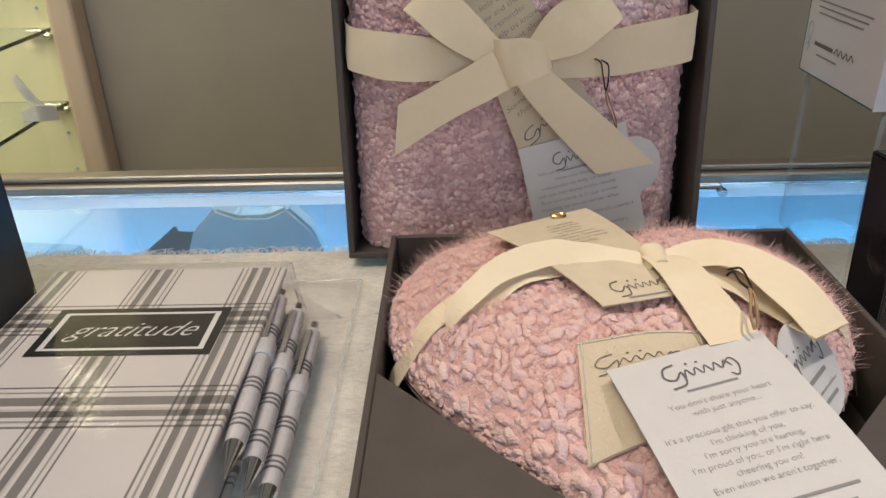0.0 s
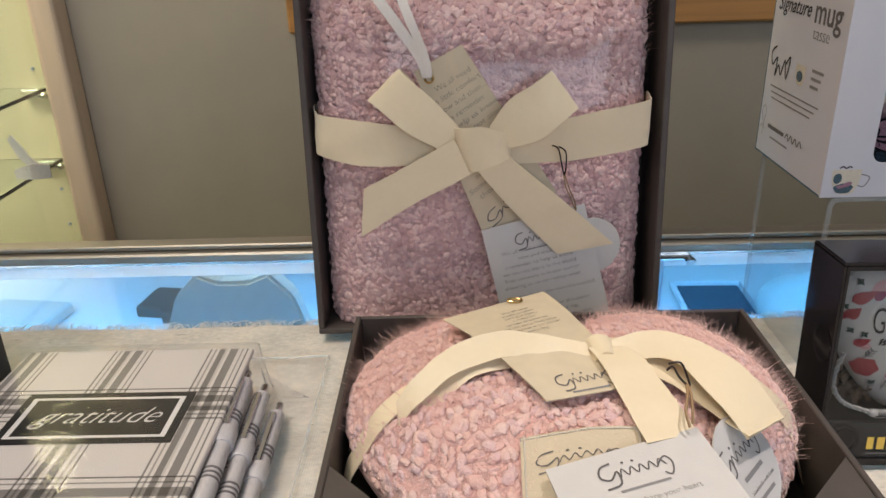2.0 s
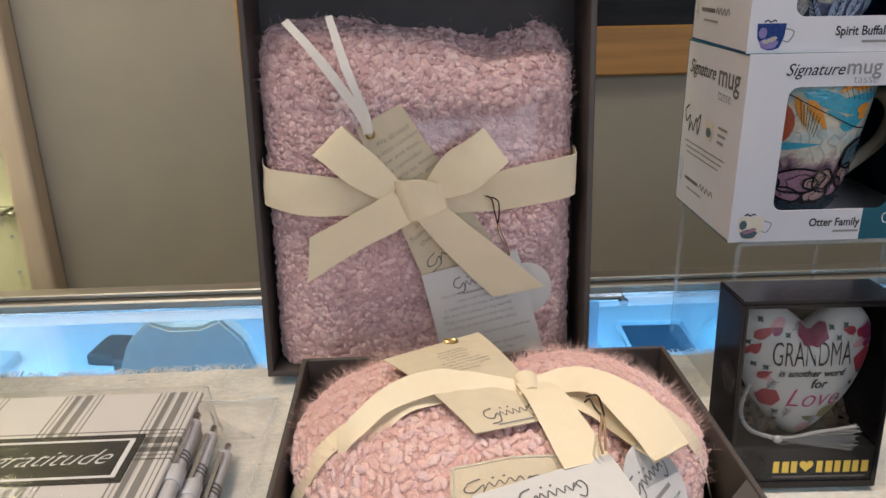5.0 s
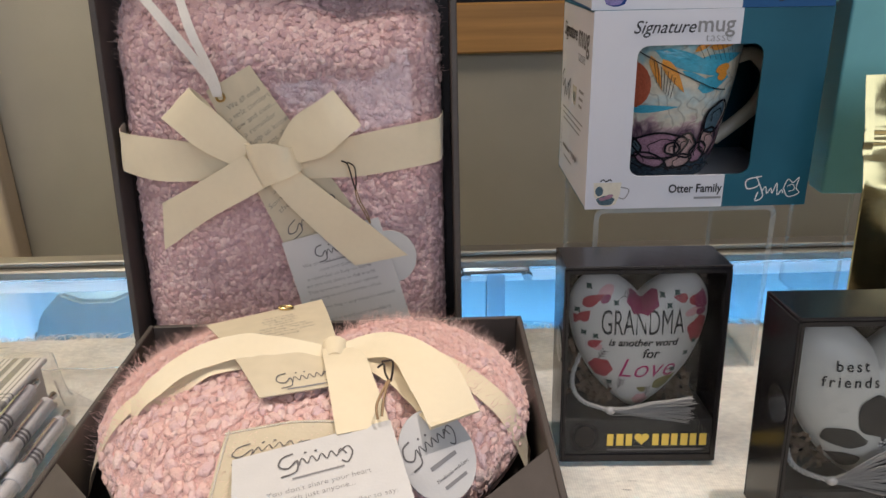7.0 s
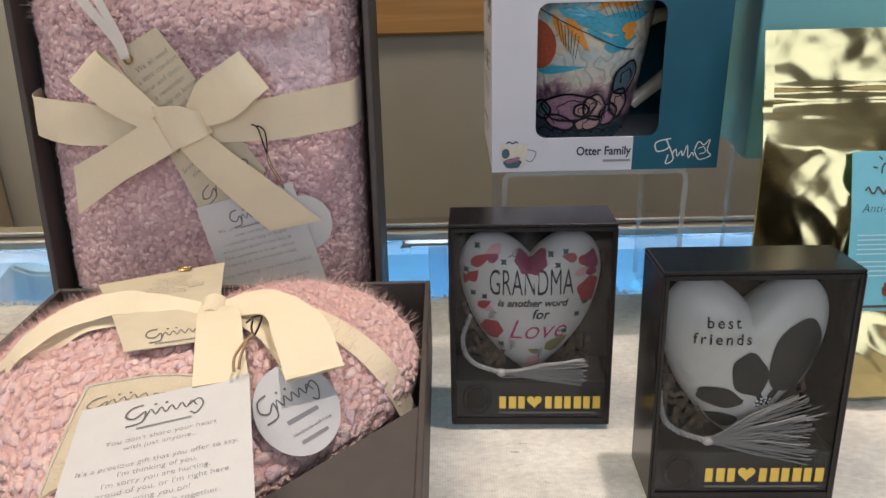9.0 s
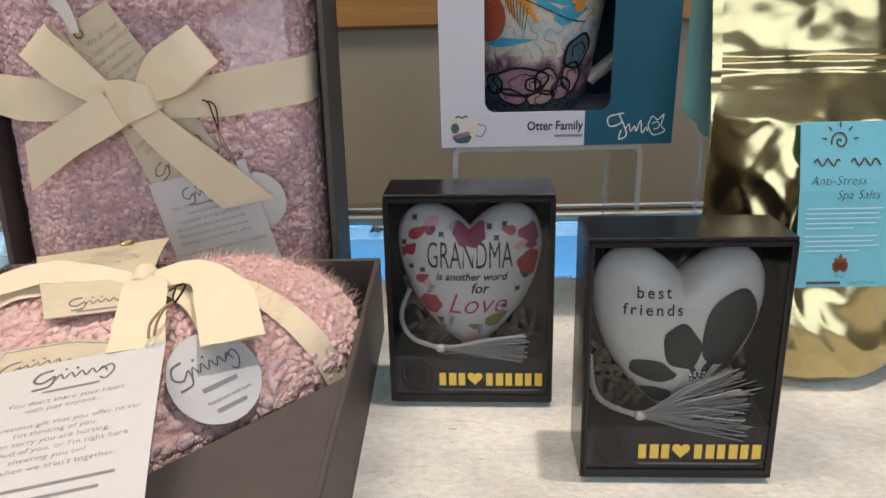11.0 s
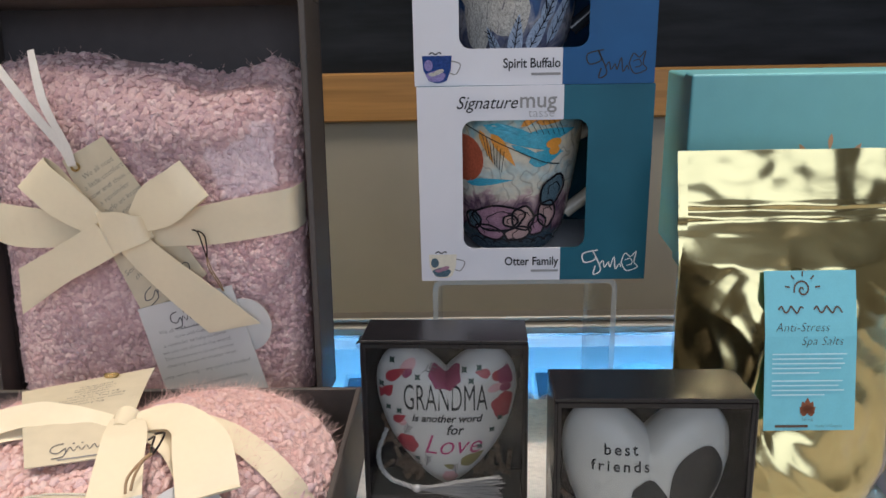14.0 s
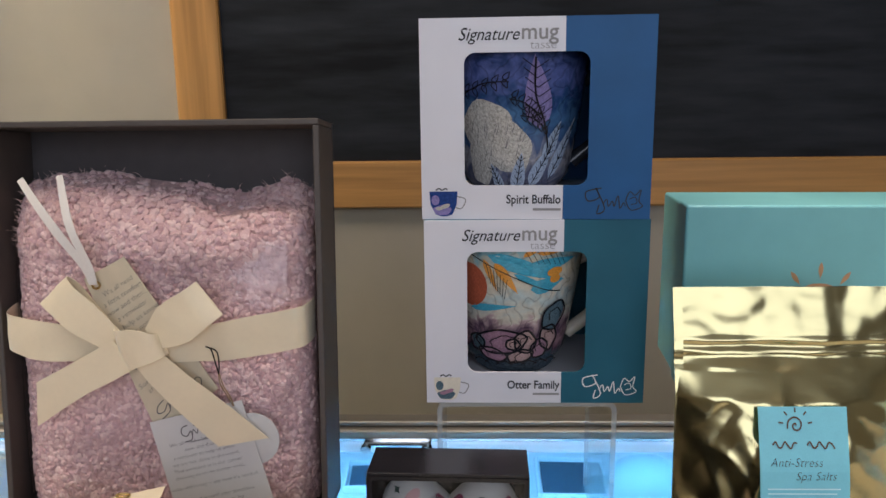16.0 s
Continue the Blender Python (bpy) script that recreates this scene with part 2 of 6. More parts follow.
# ---- the glass counter ----
CX0, CX1, CY0, CY1 = -1.1, 1.3, -0.12, 0.575
case = thing("display_case", pose(0, 0, FLOOR_Z), "glass-topped shop display case lit blue inside", "display case", kind="structure")
H = -FLOOR_Z
top = part("glass_top", bm_box(CX0, CX1, CY0, 0.553, H - 0.0105, H - 0.0025, 0.001), GLASS, case, "thick clear glass counter top")
top.visible_shadow = False
part("back_rail", bm_box(CX0, CX1, 0.5535, 0.582, H - 0.006, H + 0.004, 0.0015), STEEL, case, "brushed metal top rail")
part("rail_lip", bm_box(CX0, CX1, 0.560, 0.575, H + 0.0045, H + 0.009, 0.001), STEEL, case)
part("door_head", bm_box(CX0, CX1, 0.556, 0.574, H - 0.022, H - 0.0065, 0.001), CASE_IN, case, "pale head rail of the sliding doors")
MIRROR = material("door_mirror", (0.70, 0.82, 0.88), 0.02, 1.0)
for x0, x1, y in ((CX0 + 0.01, -0.20, 0.568), (-0.23, 0.52, 0.561), (0.49, CX1 - 0.01, 0.568)):
    part("mirror_door", bm_box(x0, x1, y, y + 0.005, 0.10, H - 0.0225), MIRROR, case, "mirrored sliding door")
part("body", bm_box(CX0, CX1, CY0 + 0.01, 0.574, 0.0, 0.098, 0.002), CASE_FRAME, case)
part("shelf", bm_box(CX0 + 0.007, CX1 - 0.007, CY0 + 0.007, 0.555, H - 0.285, H - 0.272), CASE_IN, case, "white display shelf")
part("front_panel", bm_box(CX0, CX1, CY0, CY0 + 0.006, 0.0985, H - 0.011), CASE_IN, case)
for x0, x1 in ((CX0, CX0 + 0.006), (CX1 - 0.006, CX1)):
    part("side_panel", bm_box(x0, x1, CY0 + 0.0065, 0.5535, 0.0985, H - 0.011), CASE_IN, case)

# linen runner with a frayed back edge
cloth = thing("table_runner", pose(0, 0, -0.0022), "cream linen runner with a frayed edge on the glass", "tablecloth")
bm = bmesh.new()
nx, ny = 150, 60
X0, X1, Y0, Y1 = -0.62, 0.86, -0.10, 0.441


def cloth_z(x, y):
    return 0.0016 + 0.0003 * noise.noise((x * 9, y * 9, 0))


def cloth_edge(x):
    return Y1 + 0.0025 * noise.noise((x * 14, 3, 0)) + 0.002 * noise.noise((x * 60, 8, 0)) - 0.010 * max(0.0, x) 


grid = [[bm.verts.new((X0 + (X1 - X0) * i / nx, Y0 + (cloth_edge(X0 + (X1 - X0) * i / nx) - Y0) * j / ny, cloth_z(X0 + (X1 - X0) * i / nx, j * 0.009))) for j in range(ny + 1)] for i in range(nx + 1)]
for i in range(nx):
    for j in range(ny):
        bm.faces.new((grid[i][j], grid[i + 1][j], grid[i + 1][j + 1], grid[i][j + 1]))
low = bmesh.ops.extrude_face_region(bm, geom=bm.faces[:])
bmesh.ops.translate(bm, verts=[v for v in low["geom"] if isinstance(v, bmesh.types.BMVert)], vec=(0, 0, -0.0014))
bmesh.ops.recalc_face_normals(bm, faces=bm.faces[:])
part("linen_sheet", bm, LINEN, cloth, smooth=True)


def strands(paths, radius, sides=3, taper=0.4):
    """Thin tubes along lists of points, in one mesh."""
    verts, faces = [], []
    for pts in paths:
        pts = [Vector(p) for p in pts]
        base = len(verts)
        for k, p in enumerate(pts):
            d = (pts[min(k + 1, len(pts) - 1)] - pts[max(k - 1, 0)]).normalized()
            u = d.cross(Vector((0.31, 0.22, 0.93))).normalized()
            w = d.cross(u)
            r = radius * (1 - (1 - taper) * k / (len(pts) - 1))
            for s in range(sides):
                a = 2 * math.pi * s / sides
                verts.append(p + r * (math.cos(a) * u + math.sin(a) * w))
        for k in range(len(pts) - 1):
            for s in range(sides):
                a, b = base + k * sides + s, base + k * sides + (s + 1) % sides
                faces.append((a, b, b + sides, a + sides))
        faces.append(tuple(base + s for s in range(sides))[::-1])
        faces.append(tuple(base + (len(pts) - 1) * sides + s for s in range(sides)))
    mesh = bpy.data.meshes.new("strands")
    mesh.from_pydata([tuple(v) for v in verts], [], faces)
    bm = bmesh.new()
    bm.from_mesh(mesh)
    bpy.data.meshes.remove(mesh)
    return bm


rng = random.Random(4)
paths = []
for k in range(2000):
    x = rng.uniform(X0, X1)
    y, l, a = cloth_edge(x) - 0.001, rng.uniform(0.003, 0.0105), rng.gauss(0, 0.55)
    z, lift = 0.0012, rng.uniform(0, 0.0022)
    paths.append([(x, y, z), (x + 0.3 * l * a, y + 0.45 * l, z + lift), (x + l * a, y + l, z + 0.3 * lift + 0.0002)])
tagged(part("fringe", strands(paths, 0.00036), FRINGE, cloth, "frayed pale linen threads", smooth=True), kind="stuff")

# ---- boxes ----


def heart_gift_box(m, label):
    """A windowed black gift box: a shell with an open front, and the clear film in it."""
    t = thing("gift_box", m, label, "gift box", "heart gift boxes")
    w, d, h, s = 0.0770, 0.032, 0.1022, 0.0012
    part("back_panel", bm_box(0, w, d - s, d, 0, h, 0.0003), BLACKCARD, t)
    part("top_panel", bm_box(0.0002, w - 0.0002, 0, d - s - 0.0001, h - s, h + 0.0006, 0.0004), BLACKCARD, t)
    part("base_panel", bm_box(s, w - s, 0, d - s - 0.0001, 0, s), BLACKCARD, t)
    for x in (0, w - s):
        part("side_panel", bm_box(x, x + s, 0, d - s - 0.0001, 0, h - s - 0.0001, 0.0003), BLACKCARD, t)
    rim = 0.0013
    for x in (s + 0.0001, w - s - rim):
        part("front_lip", bm_box(x, x + rim, 0.0001, 0.0008, s, h - s - 0.0001), BLACKCARD, t)
    part("front_lip", bm_box(s + rim + 0.0002, w - s - rim - 0.0002, 0.0001, 0.0008, h - s - 0.002, h - s - 0.0001), BLACKCARD, t)
    part("front_lip", bm_box(s + rim + 0.0002, w - s - rim - 0.0002, 0.0001, 0.0008, s, s + 0.0024), BLACKCARD, t)
    pane = part("window_film", bm_box(s + 0.0005, w - s - 0.0005, 0.0009, 0.00112, s + 0.0005, h - s - 0.0005), WINDOW, t, "clear plastic window")
    pane.visible_shadow = False
    part("base_card", bm_box(s + 0.0006, w - s - 0.0006, 0.0013, 0.0022, s + 0.0002, 0.0225), GREYCARD, t, "dark grey printed card insert")
    return t


hb1 = heart_gift_box(pose(0.1876, 0.2905, 0.0022, -4, 0, -2), "black windowed gift box holding a floral printed heart")
hb2 = heart_gift_box(pose(0.2698, 0.2335, 0.0022, -4, 0, -1.5), "black windowed gift box holding a white heart with flower")


def mug_box(m, colour, label):
    t = thing("mug_box", m, label, "mug box", "boxed mugs")
    w, d, h, s = 0.1232, 0.094, 0.1062, 0.0009
    part("back_panel", bm_box(0, w, d - s, d, 0, h), colour, t)
    part("side_panel", bm_box(0, s, s + 0.0001, d - s - 0.0001, s, h - s), WHITECARD, t, "white printed side panel")
    part("side_panel", bm_box(w - s, w, s + 0.0001, d - s - 0.0001, s, h - s), colour, t)
    part("top_panel", bm_box(0, w, s + 0.0001, d - s - 0.0001, h - s + 0.0001, h, 0.0003), colour, t)
    part("base_panel", bm_box(0, w, s + 0.0001, d - s - 0.0001, 0, s - 0.0001), colour, t)
    part("mug_platform", bm_box(s + 0.0005, w - s - 0.0005, s + 0.0005, d - s - 0.0005, s, 0.0102), WHITECARD, t, "white card platform inside")
    # front: white part, coloured part, with a rounded window
    split = 0.0765
    for x0, x1, mat in ((0, split, WHITECARD), (split, w, colour)):
        bm = bmesh.new()
        wx0, wx1, wz0, wz1, r = 0.0235, 0.0895, 0.0185, 0.0885, 0.006
        hole = []
        for cx, cz, a0 in ((wx1 - r, wz1 - r, 0), (wx0 + r, wz1 - r, 90), (wx0 + r, wz0 + r, 180), (wx1 - r, wz0 + r, 270)):
            hole += [(cx + r * math.cos(radians(a0 + a)), cz + r * math.sin(radians(a0 + a))) for a in range(0, 91, 15)]
        if mat is WHITECARD:
            left = [p for p in hole if p[0] < split]
            ring = [(split, wz1)] + left + [(split, wz0), (split, 0), (0, 0), (0, h), (split, h)]
        else:
            up = [p for p in hole if p[0] > split and p[1] > h / 2]
            dn = [p for p in hole if p[0] > split and p[1] < h / 2]
            ring = [(split, wz0)] + dn + up + [(split, wz1), (split, h), (w, h), (w, 0), (split, 0)]
        f = bm.faces.new([bm.verts.new((x, 0, z)) for x, z in ring])
        bm.normal_update()
        if f.normal.y > 0:
            f.normal_flip()
        ext = bmesh.ops.extrude_face_region(bm, geom=[f])
        bmesh.ops.translate(bm, verts=[v for v in ext["geom"] if isinstance(v, bmesh.types.BMVert)], vec=(0, s, 0))
        bmesh.ops.triangulate(bm, faces=[f for f in bm.faces if len(f.verts) > 4])
        bmesh.ops.recalc_face_normals(bm, faces=bm.faces[:])
        part("front_panel", bm, mat, t)
    return t


box_low = mug_box(pose(0.2128, 0.3795, 0.1045, 0, 0, -0.4), TEALCARD, "white and teal windowed mug box on a clear riser")
box_up = mug_box(pose(0.2118, 0.3830, 0.2109, 0, 0, -2.6), BLUECARD, "white and blue windowed mug box stacked on another")


def riser(m, w, d, h, label):
    """An acrylic sheet bent into an upside-down U."""
    s, r = 0.003, 0.006
    t = thing("acrylic_riser", m, label, "display riser", "acrylic risers")
    outer, inner = [], []
    for rad, ring in ((r, outer), (r - s, inner)):
        o = r - rad
        ring.append((o, 0))
        ring += [(r - rad * math.cos(a), h - r + rad * math.sin(a)) for a in np.linspace(0, math.pi / 2, 7)]
        ring += [(w - r + rad * math.sin(a), h - r + rad * math.cos(a)) for a in np.linspace(0, math.pi / 2, 7)]
        ring.append((w - o, 0))
    bm = bmesh.new()
    n = len(outer)
    vs = [[bm.verts.new((x, y, z)) for x, z in ring] for y in (0, d) for ring in (outer, inner)]
    for k in range(n - 1):
        for a, b in ((1, 3), (2, 0)):
            bm.faces.new((vs[a][k], vs[a][k + 1], vs[b][k + 1], vs[b][k]))
    for k in (0, n - 1):
        bm.faces.new((vs[0][k], vs[1][k], vs[3][k], vs[2][k]))
    bmesh.ops.recalc_face_normals(bm, faces=bm.faces[:])
    part("bent_sheet", bm, ACRYLIC, t).visible_shadow = False
    for y in (-0.0001, d + 0.0001):
        bm = bmesh.new()
        va, vb = ([bm.verts.new((x, y, z)) for x, z in ring] for ring in (outer, inner))
        for k in range(n - 1):
            bm.faces.new((va[k], va[k + 1], vb[k + 1], vb[k]))
        part("cut_edge", bm, EDGE_GLINT, t, "cut acrylic edge with its glint painted pale").visible_shadow = False
    return t


riser(pose(0.2185, 0.381, 0.0), 0.1035, 0.092, 0.1043, "clear acrylic riser standing under stacked mug boxes")
riser(pose(0.392, 0.432, 0.0), 0.125, 0.075, 0.0965, "clear acrylic riser carrying the aqua gift box")

# aqua box with a bevelled lid
aqua = thing("aqua_box", pose(0.3660, 0.4060, 0.0967, 0, 0, -3.0), "pale aqua lidded gift box with a copper sun emblem", "gift box")
part("body", bm_box(0.0025, 0.1675, 0.0335, 0.0900, 0.0004, 0.1125, 0.0015, 2), AQUA, aqua)
part("lid", bm_box(0.0, 0.170, 0.0140, 0.0330, 0.0, 0.1150, 0.0016, 3), AQUA, aqua, "deep aqua lid facing forward")

# heart pillow tray and shawl box
tray = thing("pillow_box", pose(-0.036, 0.102, 0), "brown cardboard gift box lying open with corner flaps", "gift box")
W, D, HH, S = 0.213, 0.267, 0.045, 0.0028
part("base_panel", bm_box(0, W, 0, D, 0, S, 0.0004), CARD, tray)
for x in (0, W - S):
    part("side_wall", bm_box(x, x + S, 0, D, S + 0.0001, HH, 0.0005), CARD, tray)
for y in (0, D - S):
    part("end_wall", bm_box(S + 0.0001, W - S - 0.0001, y, y + S, S + 0.0001, HH, 0.0005), CARD, tray)
for sx in (0, 1):
    bm = bmesh.new()
    tri = [(0.0030, 0.0030), (W / 2 - 0.001, 0.0030), (W / 2 - 0.001, 0.037), (0.0030, 0.143)]
    pts = [((W - x) if sx else x, y) for x, y in tri]
    f = bm.faces.new([bm.verts.new((x, y, HH - 0.0022)) for x, y in pts])
    ext = bmesh.ops.extrude_face_region(bm, geom=[f])
    bmesh.ops.translate(bm, verts=[v for v in ext["geom"] if isinstance(v, bmesh.types.BMVert)], vec=(0, 0, 0.0012))
    bmesh.ops.recalc_face_normals(bm, faces=bm.faces[:])
    part("corner_flap", bm, CARD, tray, "flat brown cardboard corner flap")

LEAN_BOX = 6.3
stand = thing("shawl_box", pose(-0.068, 0.4175, 0.0058, -LEAN_BOX, 0, 0), "brown cardboard gift box standing open, leaning back", "gift box")
W2, D2, H2, S2 = 0.2128, 0.05, 0.2600, 0.0040
part("back_panel", bm_box(0, W2, D2 - S, D2, 0, H2, 0.0004), CARD_DARK, stand)
for x in (0, W2 - S2):
    part("side_wall", bm_box(x, x + S2, 0, D2 - S - 0.0001, S2 + 0.0001, H2 - S2 - 0.0001, 0.0009, 2), CARD, stand)
for z in (0, H2 - S2):
    part("end_wall", bm_box(0, W2, 0, D2 - S - 0.0001, z, z + S2, 0.0009, 2), CARD, stand)

# ---- prints, ribbons, yarn ----
INK = material("grey_ink", (0.14, 0.13, 0.13), 0.6)
INK_SOFT = material("soft_grey_ink", (0.26, 0.25, 0.25), 0.7)
BLACKINK = material("black_ink", (0.012, 0.012, 0.013), 0.5, grain=0.1, scale=60)
WHITEINK = material("white_ink", (0.75, 0.74, 0.73), 0.5)
CREAMCARD = material("cream_card_stock", (0.62, 0.53, 0.38), 0.75, grain=0.06, scale=120, bump=0.08, bump_scale=900)
GOLDINK = material("gold_foil_print", (0.75, 0.55, 0.12), 0.35, 0.6)
COPPERINK = material("copper_foil_print", (0.62, 0.36, 0.20), 0.35, 0.7)
BROWNINK = material("brown_ink", (0.085, 0.045, 0.025), 0.5)
REDINK = material("poppy_red_ink", (0.32, 0.035, 0.05), 0.4, grain=0.2, scale=300)
BERRYINK = material("berry_ink", (0.23, 0.025, 0.08), 0.4, grain=0.2, scale=300)
PINKINK = material("pale_pink_ink", (0.55, 0.30, 0.31), 0.45)
MAGENTA = material("magenta_ink", (0.38, 0.03, 0.13), 0.45)
OLIVE = material("olive_ink", (0.20, 0.17, 0.06), 0.5)
DARKGREEN = material("dark_green_ink", (0.03, 0.06, 0.05), 0.5)
SKYINK = material("sky_blue_glaze", (0.06, 0.36, 0.50), 0.15, grain=0.3, scale=120)
NAVYGLAZE = material("navy_glaze", (0.018, 0.05, 0.20), 0.15, grain=0.4, scale=90)
LILACGLAZE = material("lilac_glaze", (0.24, 0.20, 0.42), 0.15, grain=0.35, scale=120)
PURPLEGLAZE = material("mauve_glaze", (0.36, 0.20, 0.26), 0.15, grain=0.35, scale=150)
ORANGEGLAZE = material("orange_glaze", (0.72, 0.30, 0.05), 0.15, grain=0.35, scale=150)
RUSTGLAZE = material("rust_glaze", (0.42, 0.10, 0.05), 0.15, grain=0.25, scale=150)
SLATEGLAZE = material("slate_glaze", (0.09, 0.14, 0.17), 0.15, grain=0.5, scale=150, stretch=(0.3, 0.3, 2))
CREAMGLAZE = material("cream_glaze", (0.72, 0.66, 0.54), 0.12, grain=0.08, scale=60)
BLACKGLAZE = material("black_glaze_line", (0.015, 0.014, 0.018), 0.15)
DARKMUG = material("dark_mug_glaze", (0.03, 0.035, 0.045), 0.15)
RIBBON = material("cream_ribbon", (0.80, 0.68, 0.475), 0.42, grain=0.02, scale=300, bump=0.12, bump_scale=1500, sheen=0.25, spec=0.4)
STITCH = material("white_stitch_thread", (0.78, 0.73, 0.64), 0.8)
BRASS = material("brass", (0.70, 0.52, 0.25), 0.25, 1.0)
TWINE = material("jute_twine", (0.34, 0.22, 0.12), 0.9, grain=0.2, scale=400)
WIRE = material("dark_pin_wire", (0.04, 0.03, 0.03), 0.3, 0.8)
SILVER = material("silver_cord", (0.36, 0.35, 0.34), 0.45, 0.2, grain=0.15, scale=500)
WHITEHEART = material("white_ceramic", (0.54, 0.525, 0.49), 0.3, grain=0.03, scale=60)
FLORALHEART = material("matt_white_ceramic", (0.50, 0.48, 0.46), 0.35, grain=0.03, scale=60)
SHRED = material("kraft_shred", (0.10, 0.062, 0.038), 0.8, grain=0.2, scale=200)
WRAP = clear_film("clear_wrap", 0.09, 0.07, crinkle=0.12)
SATIN = material("narrow_satin_ribbon", (0.78, 0.72, 0.66), 0.35, grain=0.05, scale=300, sheen=0.3)
BAGFILM = clear_film("bag_film", 0.10, 0.10, (0.97, 0.97, 0.98), crinkle=0.15)
FUZZ = material("pink_fuzz", (0.90, 0.64, 0.58), 0.9, spec=0.1)


def island_mix(name, colours, rough=0.9):
    """A cloth material whose hue changes from nub to nub."""
    mat = material(name, colours[0], rough, bump=1.0, bump_scale=1100, spec=0.05, sheen=0.12)
    tree = mat.node_tree
    geo, ramp = tree.nodes.new("ShaderNodeNewGeometry"), tree.nodes.new("ShaderNodeValToRGB")
    ramp.color_ramp.interpolation = "LINEAR"
    while len(ramp.color_ramp.elements) < len(colours):
        ramp.color_ramp.elements.new(0.5)
    for k, c in enumerate(colours):
        ramp.color_ramp.elements[k].position = k / (len(colours) - 1)
        ramp.color_ramp.elements[k].color = (*c, 1)
    tree.links.new(geo.outputs["Random Per Island"], ramp.inputs[0])
    tree.links.new(ramp.outputs[0], tree.nodes["Principled BSDF"].inputs["Base Color"])
    return mat


NUBS = island_mix("boucle_nubs", [(0.82, 0.54, 0.49), (0.86, 0.60, 0.54), (0.76, 0.54, 0.55), (0.88, 0.66, 0.60), (0.84, 0.57, 0.51)])
NUBS_DULL = island_mix("boucle_nubs_mauve", [(0.58, 0.36, 0.37), (0.72, 0.48, 0.47), (0.63, 0.41, 0.43), (0.86, 0.64, 0.61), (0.74, 0.50, 0.49)])
PILLOW_BASE = material("pillow_ground", (0.70, 0.44, 0.40), 0.95, grain=0.3, scale=260, bump=0.8, bump_scale=900, spec=0.05, sheen=0.3)
PINK_BASE = material("boucle_ground", (0.62, 0.40, 0.39), 0.95, grain=0.3, scale=260, bump=0.8, bump_scale=900, spec=0.05, sheen=0.1)


def letters(name, body, size, m, mat, parent, align="CENTER", shear=0.0, space=1.0, line=1.0, warp=None, wide=1.0, thick=0.0):
    """Printed words as a thin raised mesh. warp maps a local point to its place on a curved face."""
    data = bpy.data.curves.new(name, "FONT")
    data.body, data.size, data.align_x, data.align_y, data.shear = body, size, align, "CENTER", shear
    data.space_character, data.space_line, data.extrude, data.offset, data.resolution_u = space, line, 0.00004, thick or -0.018 * size, 3
    temp = new(name, data)
    mesh = bpy.data.meshes.new_from_object(temp.evaluated_get(bpy.context.evaluated_depsgraph_get()))
    bpy.data.objects.remove(temp)
    bpy.data.curves.remove(data)
    mesh.transform(Matrix.Diagonal((wide, 1, 1, 1)))
    mesh.transform(m)
    if warp:
        for v in mesh.vertices:
            v.co = warp(v.co)
    mesh.materials.clear()
    mesh.materials.append(mat)
    ob = new(name, mesh)
    ob.parent = parent
    return ob


def oval(cx, cy, rx, ry, turn=0.0, n=20, wob=0.0, seed=0):
    c, s = math.cos(radians(turn)), math.sin(radians(turn))
    out = []
    for k in range(n):
        a = 2 * math.pi * k / n
        q = 1 + wob * math.sin(5 * a + seed) + 0.5 * wob * math.sin(3 * a + 2 * seed)
        x, y = rx * q * math.cos(a), ry * q * math.sin(a)
        out.append((cx + c * x - s * y, cy + s * x + c * y))
    return out


def leaf(cx, cy, length, width, turn, n=8, tip=0.6):
    """A leaf or petal that starts at (cx, cy)."""
    c, s = math.cos(radians(turn)), math.sin(radians(turn))
    up = [(length * k / n, 0.5 * width * math.sin(math.pi * (k / n) ** tip)) for k in range(n + 1)]
    ring = up + [(x, -y) for x, y in up[-2:0:-1]]
    return [(cx + c * x - s * y, cy + s * x + c * y) for x, y in ring]


def stroke(points, width, taper=False, smooth=4):
    """A pen stroke: a polygon along a smoothed line."""
    p = [np.array(q, float) for q in points]
    fine = []
    for k in range(len(p) - 1):
        a, b, c, d = p[max(k - 1, 0)], p[k], p[k + 1], p[min(k + 2, len(p) - 1)]
        for i in range(smooth):
            u = i / smooth
            fine.append(0.5 * (2 * b + (c - a) * u + (2 * a - 5 * b + 4 * c - d) * u * u + (3 * b - a - 3 * c + d) * u ** 3))
    fine.append(p[-1])
    quads, left, right = [], [], []
    for k, q in enumerate(fine):
        t = fine[min(k + 1, len(fine) - 1)] - fine[max(k - 1, 0)]
        n = np.array((-t[1], t[0])) / (np.linalg.norm(t) + 1e-9)
        w = 0.5 * width * ((1.0 - 0.85 * k / (len(fine) - 1)) if taper else 1.0)
        left.append(tuple(q + w * n)), right.append(tuple(q - w * n))
    for k in range(len(fine) - 1):
        quads.append([left[k], left[k + 1], right[k + 1], right[k]])
    return quads


